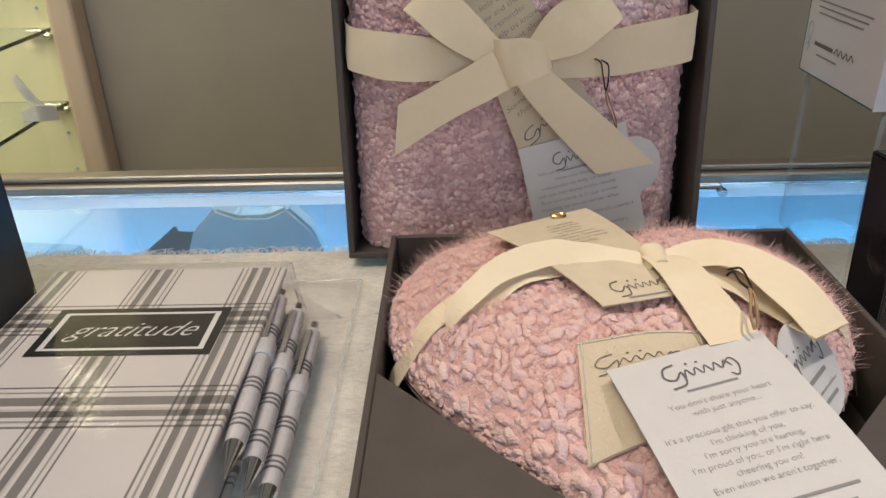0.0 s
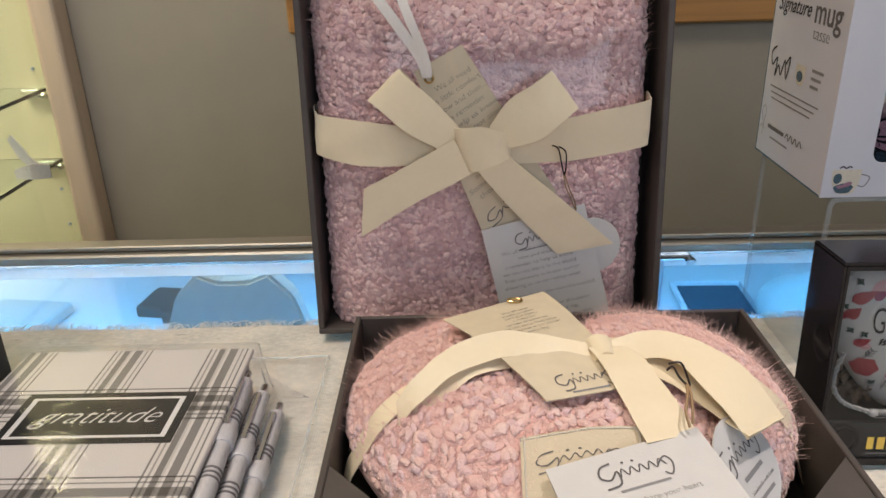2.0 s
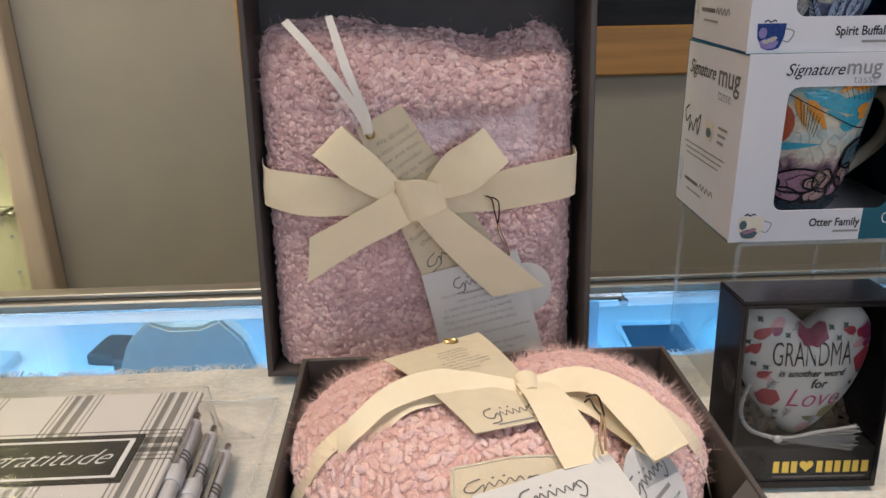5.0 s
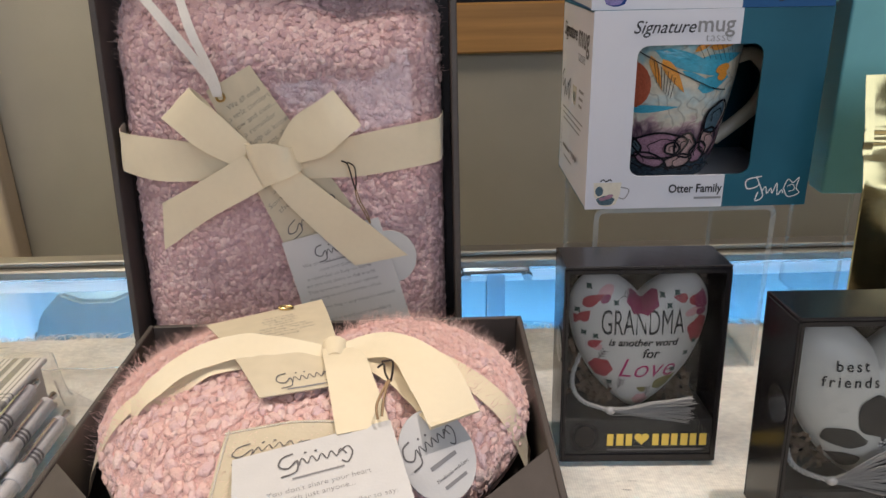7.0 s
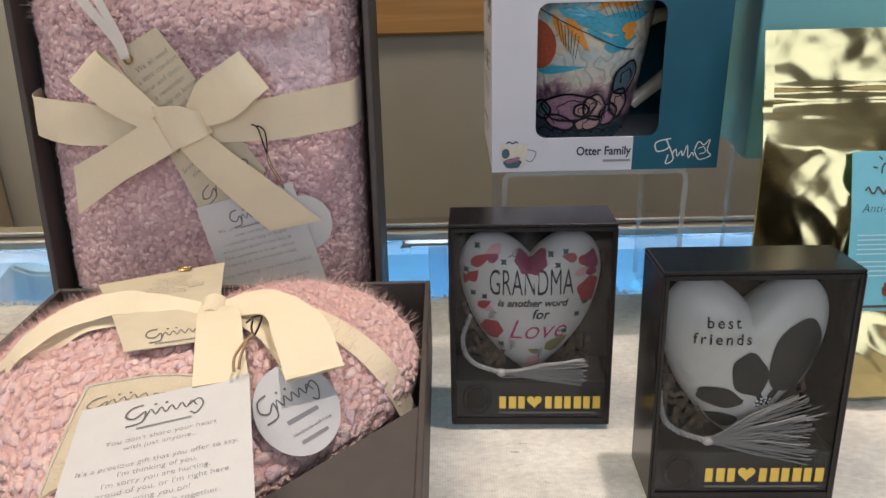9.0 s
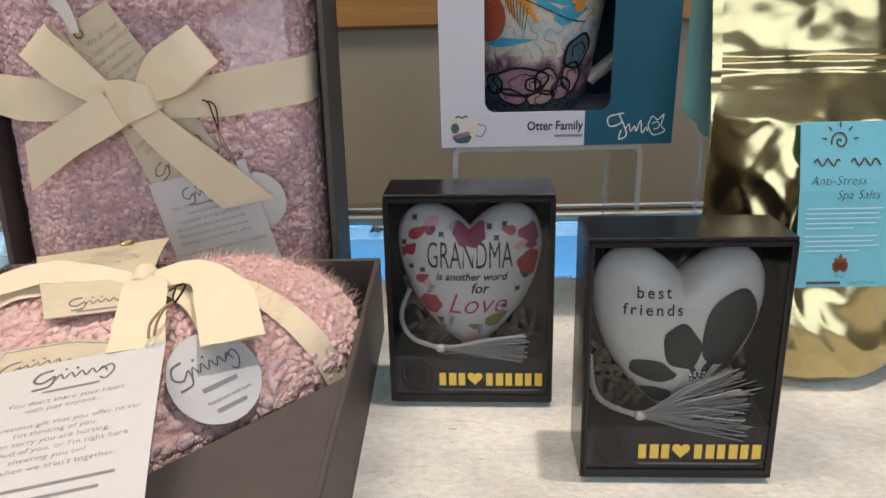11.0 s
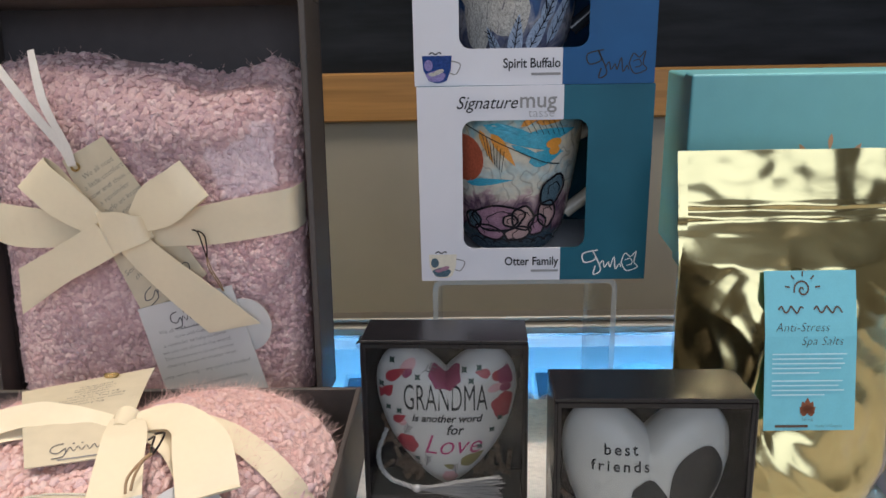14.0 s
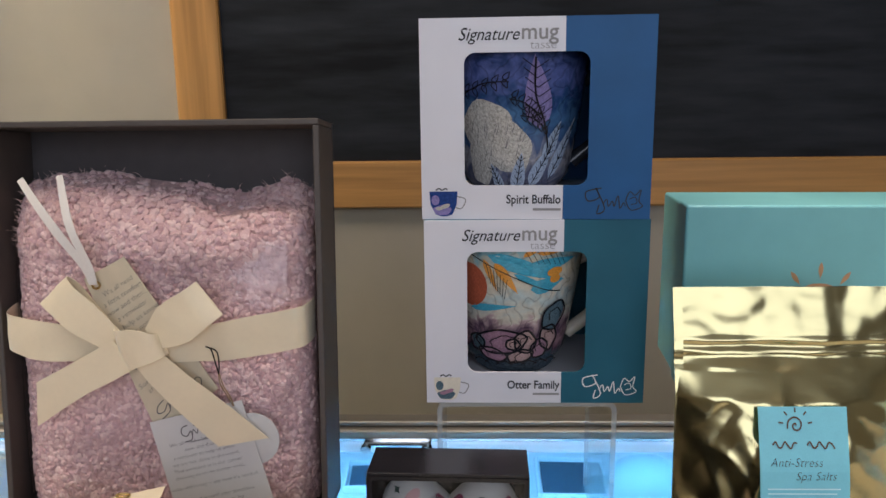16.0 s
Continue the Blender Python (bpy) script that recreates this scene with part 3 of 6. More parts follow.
def decal(name, polys, fn, mat, parent, label=""):
    """Flat printed shapes laid on a face by fn(u, v)."""
    bm = bmesh.new()
    for poly in polys:
        if len(poly) > 4:
            c = np.mean(np.array(poly), axis=0)
            q = np.array(poly)
            rings = [[bm.verts.new(fn(*(c + (p - c) * r))) for p in q] for r in (1.0, 0.75, 0.5, 0.25)]
            mid = bm.verts.new(fn(*c))
            n = len(q)
            for a, b in zip(rings, rings[1:]):
                for k in range(n):
                    bm.faces.new((a[k], a[(k + 1) % n], b[(k + 1) % n], b[k]))
            for k in range(n):
                bm.faces.new((rings[-1][k], rings[-1][(k + 1) % n], mid))
        else:
            bm.faces.new([bm.verts.new(fn(*q)) for q in poly])
    return part(name, bm, mat, parent, label)


def decals(name, groups, fn, mat, parent):
    """One printed part for each group of shapes."""
    for group in groups:
        decal(name, group, fn, mat, parent)


def swirl_logo(x, y, w, h):
    """A script-like flourish: loops and a bar, no letters."""
    s = []
    s += stroke([(x + 0.20 * w, y + 0.85 * h), (x + 0.05 * w, y + 0.75 * h), (x, y + 0.35 * h), (x + 0.12 * w, y + 0.15 * h), (x + 0.24 * w, y + 0.45 * h), (x + 0.22 * w, y - 0.1 * h), (x + 0.02 * w, y - 0.2 * h)], 0.075 * h)
    q = [(x + 0.26 * w, y + 0.15 * h)]
    for k in range(10):
        q.append((x + (0.31 + 0.065 * k) * w, y + (0.50 if k % 2 == 0 else 0.18) * h))
    s += stroke(q, 0.055 * h)
    s += stroke([(x + 0.78 * w, y + 0.25 * h), (x + 0.92 * w, y + 0.55 * h), (x + 0.98 * w, y + 0.2 * h), (x + 0.90 * w, y - 0.25 * h), (x + 0.82 * w, y - 0.1 * h)], 0.06 * h)
    s += [oval(x + 0.5 * w, y + 0.72 * h, 0.02 * w, 0.05 * h), oval(x + 0.36 * w, y + 0.75 * h, 0.02 * w, 0.05 * h)]
    return s


def bars(x, y, w, h):
    return [[(x, y), (x + w, y), (x + w, y + h), (x, y + h)]]


def ribbon(pairs, steps=8, thick=0.00035, wave=0.0):
    """A cloth band between two edges given as pairs of points, smoothed along its length."""
    rows = []
    p = [(Vector(a), Vector(b)) for a, b in pairs]
    for k in range(len(p) - 1):
        for i in range(steps):
            u = i / steps
            row = []
            for side in (0, 1):
                a, b, c, d = (p[max(k - 1, 0)][side], p[k][side], p[k + 1][side], p[min(k + 2, len(p) - 1)][side])
                row.append(0.5 * (2 * b + (c - a) * u + (2 * a - 5 * b + 4 * c - d) * u * u + (3 * b - a - 3 * c + d) * u ** 3))
            rows.append(row)
    rows.append(list(p[-1]))
    bm = bmesh.new()
    n = 6
    grid = []
    for a, b in rows:
        grid.append([bm.verts.new(a.lerp(b, i / n)) for i in range(n + 1)])
    for r in range(len(rows) - 1):
        for i in range(n):
            bm.faces.new((grid[r][i], grid[r + 1][i], grid[r + 1][i + 1], grid[r][i + 1]))
    bm.normal_update()
    for v in bm.verts:
        v.co += v.normal * wave * noise.noise(v.co * 90)
    bm.normal_update()
    ext = bmesh.ops.extrude_face_region(bm, geom=bm.faces[:])
    for v in ext["geom"]:
        if isinstance(v, bmesh.types.BMVert):
            v.co += v.normal * thick
    bmesh.ops.recalc_face_normals(bm, faces=bm.faces[:])
    return bm


def ball(level):
    b = bmesh.new()
    bmesh.ops.create_icosphere(b, subdivisions=level, radius=1)
    out = np.array([v.co[:] for v in b.verts]), np.array([[v.index for v in f.verts] for f in b.faces])
    b.free()
    return out


def nubs(spots, rnd, level=1, tall=(0.35, 0.55), along=None, wide=(0.8, 1.3), slim=(0.6, 0.9)):
    """Knobbly yarn nubs at (point, normal, size), in one mesh."""
    base, face = ball(level)
    vs, fs = [], []
    for k, (p, n, size) in enumerate(spots):
        n = np.array(n) / np.linalg.norm(n)
        if along:
            turn = radians(along[k % len(along)] + rnd.normal() * 14)
            u = np.array((math.sin(turn), math.cos(turn), 0.0))
            u = u - n * u.dot(n)
        else:
            u = np.cross(n, rnd.normal(size=3))
        u /= np.linalg.norm(u)
        w = np.cross(n, u)
        ph = rnd.uniform(0, 6.3, 3)
        lump = 1 + 0.16 * np.sin(3.1 * base[:, :1] + ph[0]) * np.cos(2.7 * base[:, 1:2] + ph[1]) + 0.10 * np.sin(6 * base[:, 2:] + 5 * base[:, :1] + ph[2]) + 0.05 * rnd.normal(size=(len(base), 1))
        v = base * lump * np.array((size * rnd.uniform(*wide), size * rnd.uniform(*slim), size * rnd.uniform(*tall)))
        vs.append(np.array(p) + v[:, :1] * u + v[:, 1:2] * w + v[:, 2:] * n)
        fs.append(face + k * len(base))
    mesh = bpy.data.meshes.new("nubs")
    mesh.from_pydata(np.concatenate(vs).tolist(), [], np.concatenate(fs).tolist())
    bm = bmesh.new()
    bm.from_mesh(mesh)
    bpy.data.meshes.remove(mesh)
    return bm


# ---- wall cabinet ----
cab = thing("glass_cabinet", pose(-0.634, BACK, FLOOR_Z), "warmly lit glass wall cabinet with pale wooden post", "glass cabinet")
part("back_panel", bm_box(-0.75, -0.001, -0.012, -0.001, 0.1, H + 0.75), CREAMPAINT, cab, "pale yellow lit back panel")
part("side_glass", bm_box(-0.006, -0.0005, -0.33, -0.0125, 0.1, H + 0.75, 0.0008), GLASS, cab).visible_shadow = False
part("front_glass", bm_box(-0.75, -0.0065, -0.336, -0.331, 0.1, H + 0.75), GLASS, cab).visible_shadow = False
part("plinth", bm_box(-0.75, 0.0, -0.336, -0.001, 0.0, 0.0995, 0.002), POST, cab)
part("top_panel", bm_box(-0.75, 0.0, -0.336, -0.001, H + 0.7505, H + 0.78, 0.002), POST, cab)
part("end_panel", bm_box(-0.762, -0.7505, -0.336, -0.001, 0.0, H + 0.75), CREAMPAINT, cab)
for z in (-0.30, -0.108, 0.011, 0.30):
    part("glass_shelf", bm_box(-0.745, -0.012, -0.32, -0.02, H + z - 0.006, H + z, 0.0008), GLASS, cab, "green-edged glass shelf").visible_shadow = False
    for x in (-0.035, -0.4):
        bm = bm_box(x - 0.016, x + 0.014, -0.03, -0.0125, H + z - 0.016, H + z - 0.0065, 0.002)
        bm_box(x + 0.016, x + 0.026, -0.034, -0.0125, H + z - 0.018, H + z - 0.007, 0.003, bm=bm)
        part("shelf_clip", bm, CHROME, cab, "small chrome shelf clip")
post = thing("wooden_post", pose(-0.609, BACK, FLOOR_Z), "pale wooden post beside the glass cabinet", "post", kind="structure")
part("shaft", bm_box(-0.0205, 0.021, -0.05, -0.001, 0, -FLOOR_Z + CEIL_Z - 0.002, 0.008, 3), POST, post)
for z in (0.04, -0.165, -0.23):
    bm = bmesh.new()
    bmesh.ops.create_cone(bm, cap_ends=True, segments=12, radius1=0.0028, radius2=0.0022, depth=0.004, matrix=pose(-0.030, -0.0146, H + z, 90))
    part("shelf_peg_hole", bm, CASE_FRAME, cab, "dark drilled peg hole")
dish = thing("white_ornament", pose(-0.632, BACK - 0.13, -0.108) @ Matrix.Diagonal((0.7, 0.7, 0.7, 1)), "white glazed fan-shaped ornament on a glass shelf", "ornament")
bm = ribbon([((-0.05, 0, 0.02), (-0.05, 0, 0.0)), ((0.0, -0.01, 0.035), (0.0, -0.01, 0.0)), ((0.035, 0, 0.03), (0.035, 0, 0.0))], thick=0.006)
part("fan", bm, WHITEHEART, dish, smooth=True)
bm = ribbon([((-0.045, 0, 0.09), (-0.035, 0, 0.1)), ((-0.03, 0, 0.05), (-0.01, 0, 0.06)), ((-0.015, 0, 0.033), (0.015, 0, 0.033))], thick=0.005)
part("plume", bm, WHITEHEART, dish, smooth=True)
lamp("cabinet_light", "AREA", pose(-1.0, BACK - 0.17, 0.72), 3.6, (1.0, 0.87, 0.5), 0.6, 0.2)

# ---- inside the case ----
VELVET = material("pale_velvet", (0.40, 0.47, 0.48), 0.9, grain=0.08, scale=120, sheen=0.4)
PADMAT = material("dark_velvet_pad", (0.05, 0.06, 0.06), 0.8, grain=0.4, scale=150)


def necklace_bust(m, w, h):
    t = thing("necklace_bust", m, "pale velvet necklace bust on the case shelf", "jewellery bust", "jewellery displays")
    bm = bmesh.new()
    outline = [(-0.42, 0), (0.42, 0), (0.5, 0.72), (0.40, 0.90), (0.24, 1.0), (0.10, 0.965), (-0.10, 0.965), (-0.24, 1.0), (-0.40, 0.90), (-0.5, 0.72)]
    f = bm.faces.new([bm.verts.new((x * w, 0.012 - 0.02 * z, z * h)) for x, z in outline])
    ext = bmesh.ops.extrude_face_region(bm, geom=[f])
    bmesh.ops.translate(bm, verts=[v for v in ext["geom"] if isinstance(v, bmesh.types.BMVert)], vec=(0, 0.022, 0))
    bmesh.ops.recalc_face_normals(bm, faces=bm.faces[:])
    bmesh.ops.bevel(bm, geom=bm.edges[:], offset=0.003, segments=2, affect="EDGES")
    part("bust_form", bm, VELVET, t)
    ring = [(0.24 * w * math.cos(a), 0.006 - 0.012 * math.sin(-a), (0.93 + 0.2 * math.sin(a)) * h) for a in np.linspace(math.pi, 2 * math.pi, 22)]
    bm = bmesh.new()
    for p in ring:
        bmesh.ops.create_icosphere(bm, subdivisions=1, radius=0.0032, matrix=Matrix.Translation(p))
    part("beads", bm, CHROME, t, "string of shiny beads")
    return t


necklace_bust(pose(-0.185, 0.49, -0.272, 0, 0, 0), 0.137, 0.222)
dome = thing("display_dome", pose(0.47, 0.23, -0.272), "grey rounded bracelet display pillow in the case", "jewellery display", "jewellery displays")
bm = bmesh.new()
bmesh.ops.create_uvsphere(bm, u_segments=24, v_segments=12, radius=1, matrix=Matrix.Translation((0, 0, 0.036)) @ Matrix.Diagonal((0.055, 0.04, 0.036, 1)))
part("pillow_form", bm, VELVET, dome, smooth=True)
for x, y, w, d, mat, what in ((-0.40, 0.15, 0.07, 0.08, PADMAT, "dark patterned"), (-0.60, 0.20, 0.11, 0.09, VELVET, "pale plain"), (0.24, 0.22, 0.10, 0.08, VELVET, "pale plain")):
    pad = thing("velvet_pad", pose(x, y, -0.272, 0, 0, 8), what + " velvet jewellery pad on the case shelf", "jewellery pad", "jewellery displays")
    part("pad_form", bm_box(-w / 2, w / 2, -d / 2, d / 2, 0, 0.018, 0.003), mat, pad)
BLUEPAD = material("deep_blue_velvet", (0.05, 0.09, 0.13), 0.85, grain=0.3, scale=150)
for x, y, w, d, turn in ((0.385, 0.165, 0.100, 0.105, 2), (0.095, 0.160, 0.065, 0.075, -3), (-0.46, 0.32, 0.10, 0.07, 4), (0.66, 0.30, 0.14, 0.10, 0)):
    tray_d = thing("display_tray", pose(x, y, -0.272, 0, 0, turn), "shallow white-rimmed jewellery tray with blue velvet", "jewellery tray", "jewellery displays")
    part("tray_base", bm_box(-w / 2, w / 2, -d / 2, d / 2, 0, 0.003), CASE_IN, tray_d)
    part("velvet_pad", bm_box(-w / 2 + 0.006, w / 2 - 0.006, -d / 2 + 0.006, d / 2 - 0.006, 0.0031, 0.007, 0.001), BLUEPAD, tray_d)
    for k in (-1, 1):
        part("tray_rim", bm_box(k * w / 2 - 0.0025, k * w / 2 + 0.0025, -d / 2, d / 2, 0.0031, 0.012, 0.0008), CASE_IN, tray_d)
        part("tray_rim", bm_box(-w / 2 + 0.0026, w / 2 - 0.0026, k * d / 2 - 0.0025, k * d / 2 + 0.0025, 0.0031, 0.012, 0.0008), CASE_IN, tray_d)
part("hinge", bm_box(0.150, 0.206, 0.545, 0.5555, H - 0.0125, H - 0.0080, 0.0018), CHROME, case, "chrome door hinge")
bm = bm_box(0.171, 0.186, 0.552, 0.5558, H - 0.10, H - 0.0128, 0.0008)
part("hinge_plate", bm, CASE_FRAME, case)
for x in (0.153, 0.203):
    bm = bmesh.new()
    bmesh.ops.create_cone(bm, cap_ends=True, segments=16, radius1=0.0042, radius2=0.0042, depth=0.006, matrix=pose(x, 0.542, H - 0.0102, 90))
    part("hinge_knuckle", bm, CHROME, case)
# ---- shapes used by several things ----


def heart_curve(n=160):
    out = []
    for k in range(n):
        t = 2 * math.pi * k / n
        out.append((16 * math.sin(t) ** 3 / 16, (13 * math.cos(t) - 5 * math.cos(2 * t) - 2 * math.cos(3 * t) - math.cos(4 * t) + 17) / 28.9))
    return out


def star(outline, c):
    """How far out a point lies: 0 at c, 1 on the outline; and the reach at an angle."""
    pts = np.array(outline) - np.array(c)
    ang, rad = np.arctan2(pts[:, 1], pts[:, 0]), np.hypot(pts[:, 0], pts[:, 1])
    order = np.argsort(ang)
    ang, rad = ang[order], rad[order]

    def reach(a):
        return float(np.interp(a, ang, rad, period=2 * math.pi))

    def share(x, y):
        return math.hypot(x - c[0], y - c[1]) / reach(math.atan2(y - c[1], x - c[0]))

    return reach, share


def world_part(name, bm, mat, parent, label="", smooth=False):
    """A part whose mesh was built in world places."""
    bmesh.ops.transform(bm, matrix=parent.matrix_world.inverted(), verts=bm.verts)
    return part(name, bm, mat, parent, label, smooth)


def sheet(fn, nu, nv):
    bm = bmesh.new()
    g = [[bm.verts.new(fn(i / nu, j / nv)) for j in range(nv + 1)] for i in range(nu + 1)]
    for i in range(nu):
        for j in range(nv):
            bm.faces.new((g[i][j], g[i + 1][j], g[i + 1][j + 1], g[i][j + 1]))
    bmesh.ops.recalc_face_normals(bm, faces=bm.faces[:])
    return bm


def card_quad(a, b, c, d, thick=0.0005, bow=0.0):
    """A card between four corners, a-b the top edge, slightly bowed."""
    a, b, c, d = map(Vector, (a, b, c, d))
    n = (b - a).cross(d - a).normalized()
    if n.z < 0 and abs(n.z) > abs(n.y) or (abs(n.y) >= abs(n.z) and n.y > 0):
        n = -n
    bm = sheet(lambda u, v: a.lerp(b, u).lerp(d.lerp(c, u), v) + n * bow * 4 * v * (1 - v), 6, 10)
    ext = bmesh.ops.extrude_face_region(bm, geom=bm.faces[:])
    bmesh.ops.translate(bm, verts=[v for v in ext["geom"] if isinstance(v, bmesh.types.BMVert)], vec=-n * thick)
    bmesh.ops.recalc_face_normals(bm, faces=bm.faces[:])
    return bm, (lambda u, v, lift=0.00025: a.lerp(b, u).lerp(d.lerp(c, u), v) + n * (bow * 4 * v * (1 - v) + lift))


def on_card(name, body, size, u, v, fn, mat, parent, wpx, hpx, align="CENTER", shear=0.0, line=1.0, wide=1.0, space=1.0):
    """Words on a card: u, v place the middle, wpx and hpx are the card's width and height in metres."""
    inv = parent.matrix_world.inverted()
    return letters(name, body, size, Matrix(), mat, parent, align, shear, space, line, lambda co: inv @ Vector(fn(u + co.x / wpx, v - co.y / hpx, 0.0002 + max(0.0, co.z))), wide)


def card_print(name, polys, fn, mat, parent, wpx, hpx, label=""):
    inv = parent.matrix_world.inverted()
    return decal(name, polys, lambda x, y: inv @ Vector(fn(x / wpx, 1 - y / hpx)), mat, parent, label)


def catmull(points, steps=6):
    p = [Vector(q) for q in points]
    out = []
    for k in range(len(p) - 1):
        a, b, c, d = p[max(k - 1, 0)], p[k], p[k + 1], p[min(k + 2, len(p) - 1)]
        for i in range(steps):
            u = i / steps
            out.append(0.5 * (2 * b + (c - a) * u + (2 * a - 5 * b + 4 * c - d) * u * u + (3 * b - a - 3 * c + d) * u ** 3))
    out.append(p[-1])
    return out


# ---- shawl in its standing box ----
shawl = thing("shawl", pose(0.036, 0.44, 0.009), "pink boucle shawl, folded, in clear wrap", "shawl")
TOPX = [-0.062, -0.055, -0.02, 0.0, 0.03, 0.05, 0.07, 0.085, 0.10, 0.115, 0.128, 0.136]
TOPZ = [0.214, 0.226, 0.230, 0.227, 0.221, 0.221, 0.216, 0.214, 0.219, 0.224, 0.219, 0.204]
FOLDX = [-0.07, -0.02, 0.03, 0.048, 0.06, 0.08, 0.108, 0.14]
FOLDZ = [0.222, 0.223, 0.221, 0.217, 0.211, 0.201, 0.206, 0.204]


def shawl_point(u, v):
    """u round the front from side to side, v from foot to top."""
    th = math.pi * (1 - u)
    c, s = math.cos(th), math.sin(th)
    x = 0.0365 + 0.0985 * math.copysign(abs(c) ** 0.62, c)
    z = 0.0095 + v * (float(np.interp(x, TOPX, TOPZ)) - 0.0095)
    fold = float(np.interp(x, FOLDX, FOLDZ))
    k = min(1.0, max(0.0, (z - fold + 0.003) / 0.006))
    deep = 0.048 * s ** 0.42 * (1 - v ** 14) ** 0.5 * (0.93 + 0.07 * math.sin(math.pi * min(1, v * 1.1)))
    y = 0.4175 + 0.11 * z + 0.0455 - deep + 0.015 * k * k * (3 - 2 * k)
    y += 0.0022 * noise.noise((x * 28, z * 28, 1)) + 0.0012 * noise.noise((x * 70, z * 70, 5)) - 0.008 * math.exp(-((x - 0.06) / 0.055) ** 2 - ((z - 0.186) / 0.02) ** 2)
    return Vector((x, y, z))


def scatter(fn, count, sizes, rnd, u0=0.02, u1=0.98, v0=0.0, v1=0.995, even=1.0):
    out = []
    for _ in range(count):
        u, v = rnd.uniform(u0, u1), rnd.uniform(v0, v1)
        if even != 1.0:
            c = rnd.uniform(-0.995, 0.995)
            u = 1 - math.acos(math.copysign(abs(c) ** even, c)) / math.pi
        p, e = fn(u, v), 0.004
        n = (fn(min(u + e, 1), v) - fn(max(u - e, 0), v)).cross(fn(u, min(v + e, 1)) - fn(u, max(v - e, 0)))
        if n.length < 1e-12:
            continue
        n.normalize()
        out.append((p, n, sizes(p, rnd)))
    return out


rnd = np.random.default_rng(7)
world_part("folded_cloth", sheet(shawl_point, 120, 120), PINK_BASE, shawl, smooth=True)
spots = scatter(shawl_point, 8200, lambda p, r: r.uniform(0.0015, 0.0030) * (1.25 if p.z > 0.178 else 1.0), rnd, even=1 / 0.62)
spots = [(p + (0.0002 if p.z < 0.178 else 0.0006) * n, n, s) for p, n, s in spots]
tagged(world_part("boucle_yarn", nubs(spots, rnd, 1, (0.36, 0.55)), NUBS_DULL, shawl, "knobbly mauve pink boucle yarn", smooth=True), kind="stuff")
hairs = []
for p, n, s in scatter(shawl_point, 1500, lambda p, r: 1.0, rnd, 0.05, 0.95, 0.78, 0.998):
    d = (Vector((rnd.normal() * 0.5, -0.6 + 0.4 * rnd.normal(), 1.0))).normalized()
    l = rnd.uniform(0.003, 0.009)
    hairs.append([p, p + d * l * 0.5, p + d * l + Vector((rnd.normal() * 0.002, 0, -0.001))])
tagged(world_part("fuzz", strands(hairs, 0.00013), FUZZ, shawl, smooth=True), kind="stuff")


def wrap_point(u, v):
    """Smooth film drawn round the folded cloth, open at the top."""
    th = math.pi * (0.97 - 0.94 * u)
    c, q = math.cos(th), math.sin(th)
    z = 0.012 + 0.176 * v
    x = 0.0365 + 0.1005 * math.copysign(abs(c) ** 0.55, c)
    y = 0.4175 + 0.11 * z + 0.0455 - 0.0515 * q ** 0.40 * (0.94 + 0.06 * math.sin(math.pi * min(1, 0.92 * v)))
    return Vector((x, y + 0.0008 * noise.noise((x * 30, z * 14, 4)), z))


film = world_part("clear_wrap", sheet(wrap_point, 60, 40), WRAP, shawl, "crinkled clear plastic wrap", smooth=True)
film.visible_shadow = False

bow = thing("ribbon_bow", pose(0.036, 0.41, 0.12), "cream ribbon tied in a bow round the shawl", "ribbon bow", "ribbon bows")
world_part("band", ribbon([((-0.0635, 0.452, 0.145), (-0.0645, 0.455, 0.120)), ((-0.058, 0.4285, 0.1445), (-0.059, 0.4285, 0.120)), ((-0.035, 0.4185, 0.1425), (-0.037, 0.4185, 0.1165)), ((-0.01, 0.4165, 0.139), (-0.012, 0.4165, 0.116)), ((0.020, 0.4125, 0.130), (0.021, 0.4125, 0.119))], wave=0.0012), RIBBON, bow, smooth=True)
world_part("band", ribbon([((0.048, 0.4125, 0.130), (0.053, 0.4125, 0.117)), ((0.070, 0.4155, 0.138), (0.070, 0.4155, 0.1165)), ((0.092, 0.417, 0.143), (0.090, 0.417, 0.117)), ((0.128, 0.424, 0.148), (0.128, 0.424, 0.1215)), ((0.1345, 0.438, 0.148), (0.1345, 0.438, 0.1215)), ((0.1355, 0.452, 0.148), (0.1355, 0.452, 0.1215))], wave=0.0006), RIBBON, bow, smooth=True)
world_part("loop", ribbon([((0.024, 0.409, 0.139), (0.015, 0.408, 0.126)), ((0.009, 0.4095, 0.1555), (-0.006, 0.408, 0.138)), ((-0.0035, 0.411, 0.1665), (-0.0195, 0.411, 0.1495)), ((-0.0088, 0.4155, 0.1715), (-0.0268, 0.4150, 0.1545)), ((-0.0035, 0.4195, 0.1655), (-0.0195, 0.4190, 0.1475)), ((0.009, 0.4185, 0.1495), (-0.005, 0.4175, 0.134)), ((0.024, 0.411, 0.134), (0.018, 0.411, 0.127))], wave=0.0006), RIBBON, bow, smooth=True)
world_part("loop", ribbon([((0.040, 0.408, 0.140), (0.045, 0.407, 0.127)), ((0.050, 0.4055, 0.1545), (0.066, 0.404, 0.1325)), ((0.065, 0.4055, 0.164), (0.080, 0.404, 0.143)), ((0.0735, 0.4095, 0.1695), (0.0885, 0.4085, 0.1490)), ((0.066, 0.4145, 0.163), (0.080, 0.4135, 0.142)), ((0.050, 0.4135, 0.149), (0.064, 0.4125, 0.131)), ((0.040, 0.410, 0.136), (0.045, 0.410, 0.127))], wave=0.0006), RIBBON, bow, smooth=True)
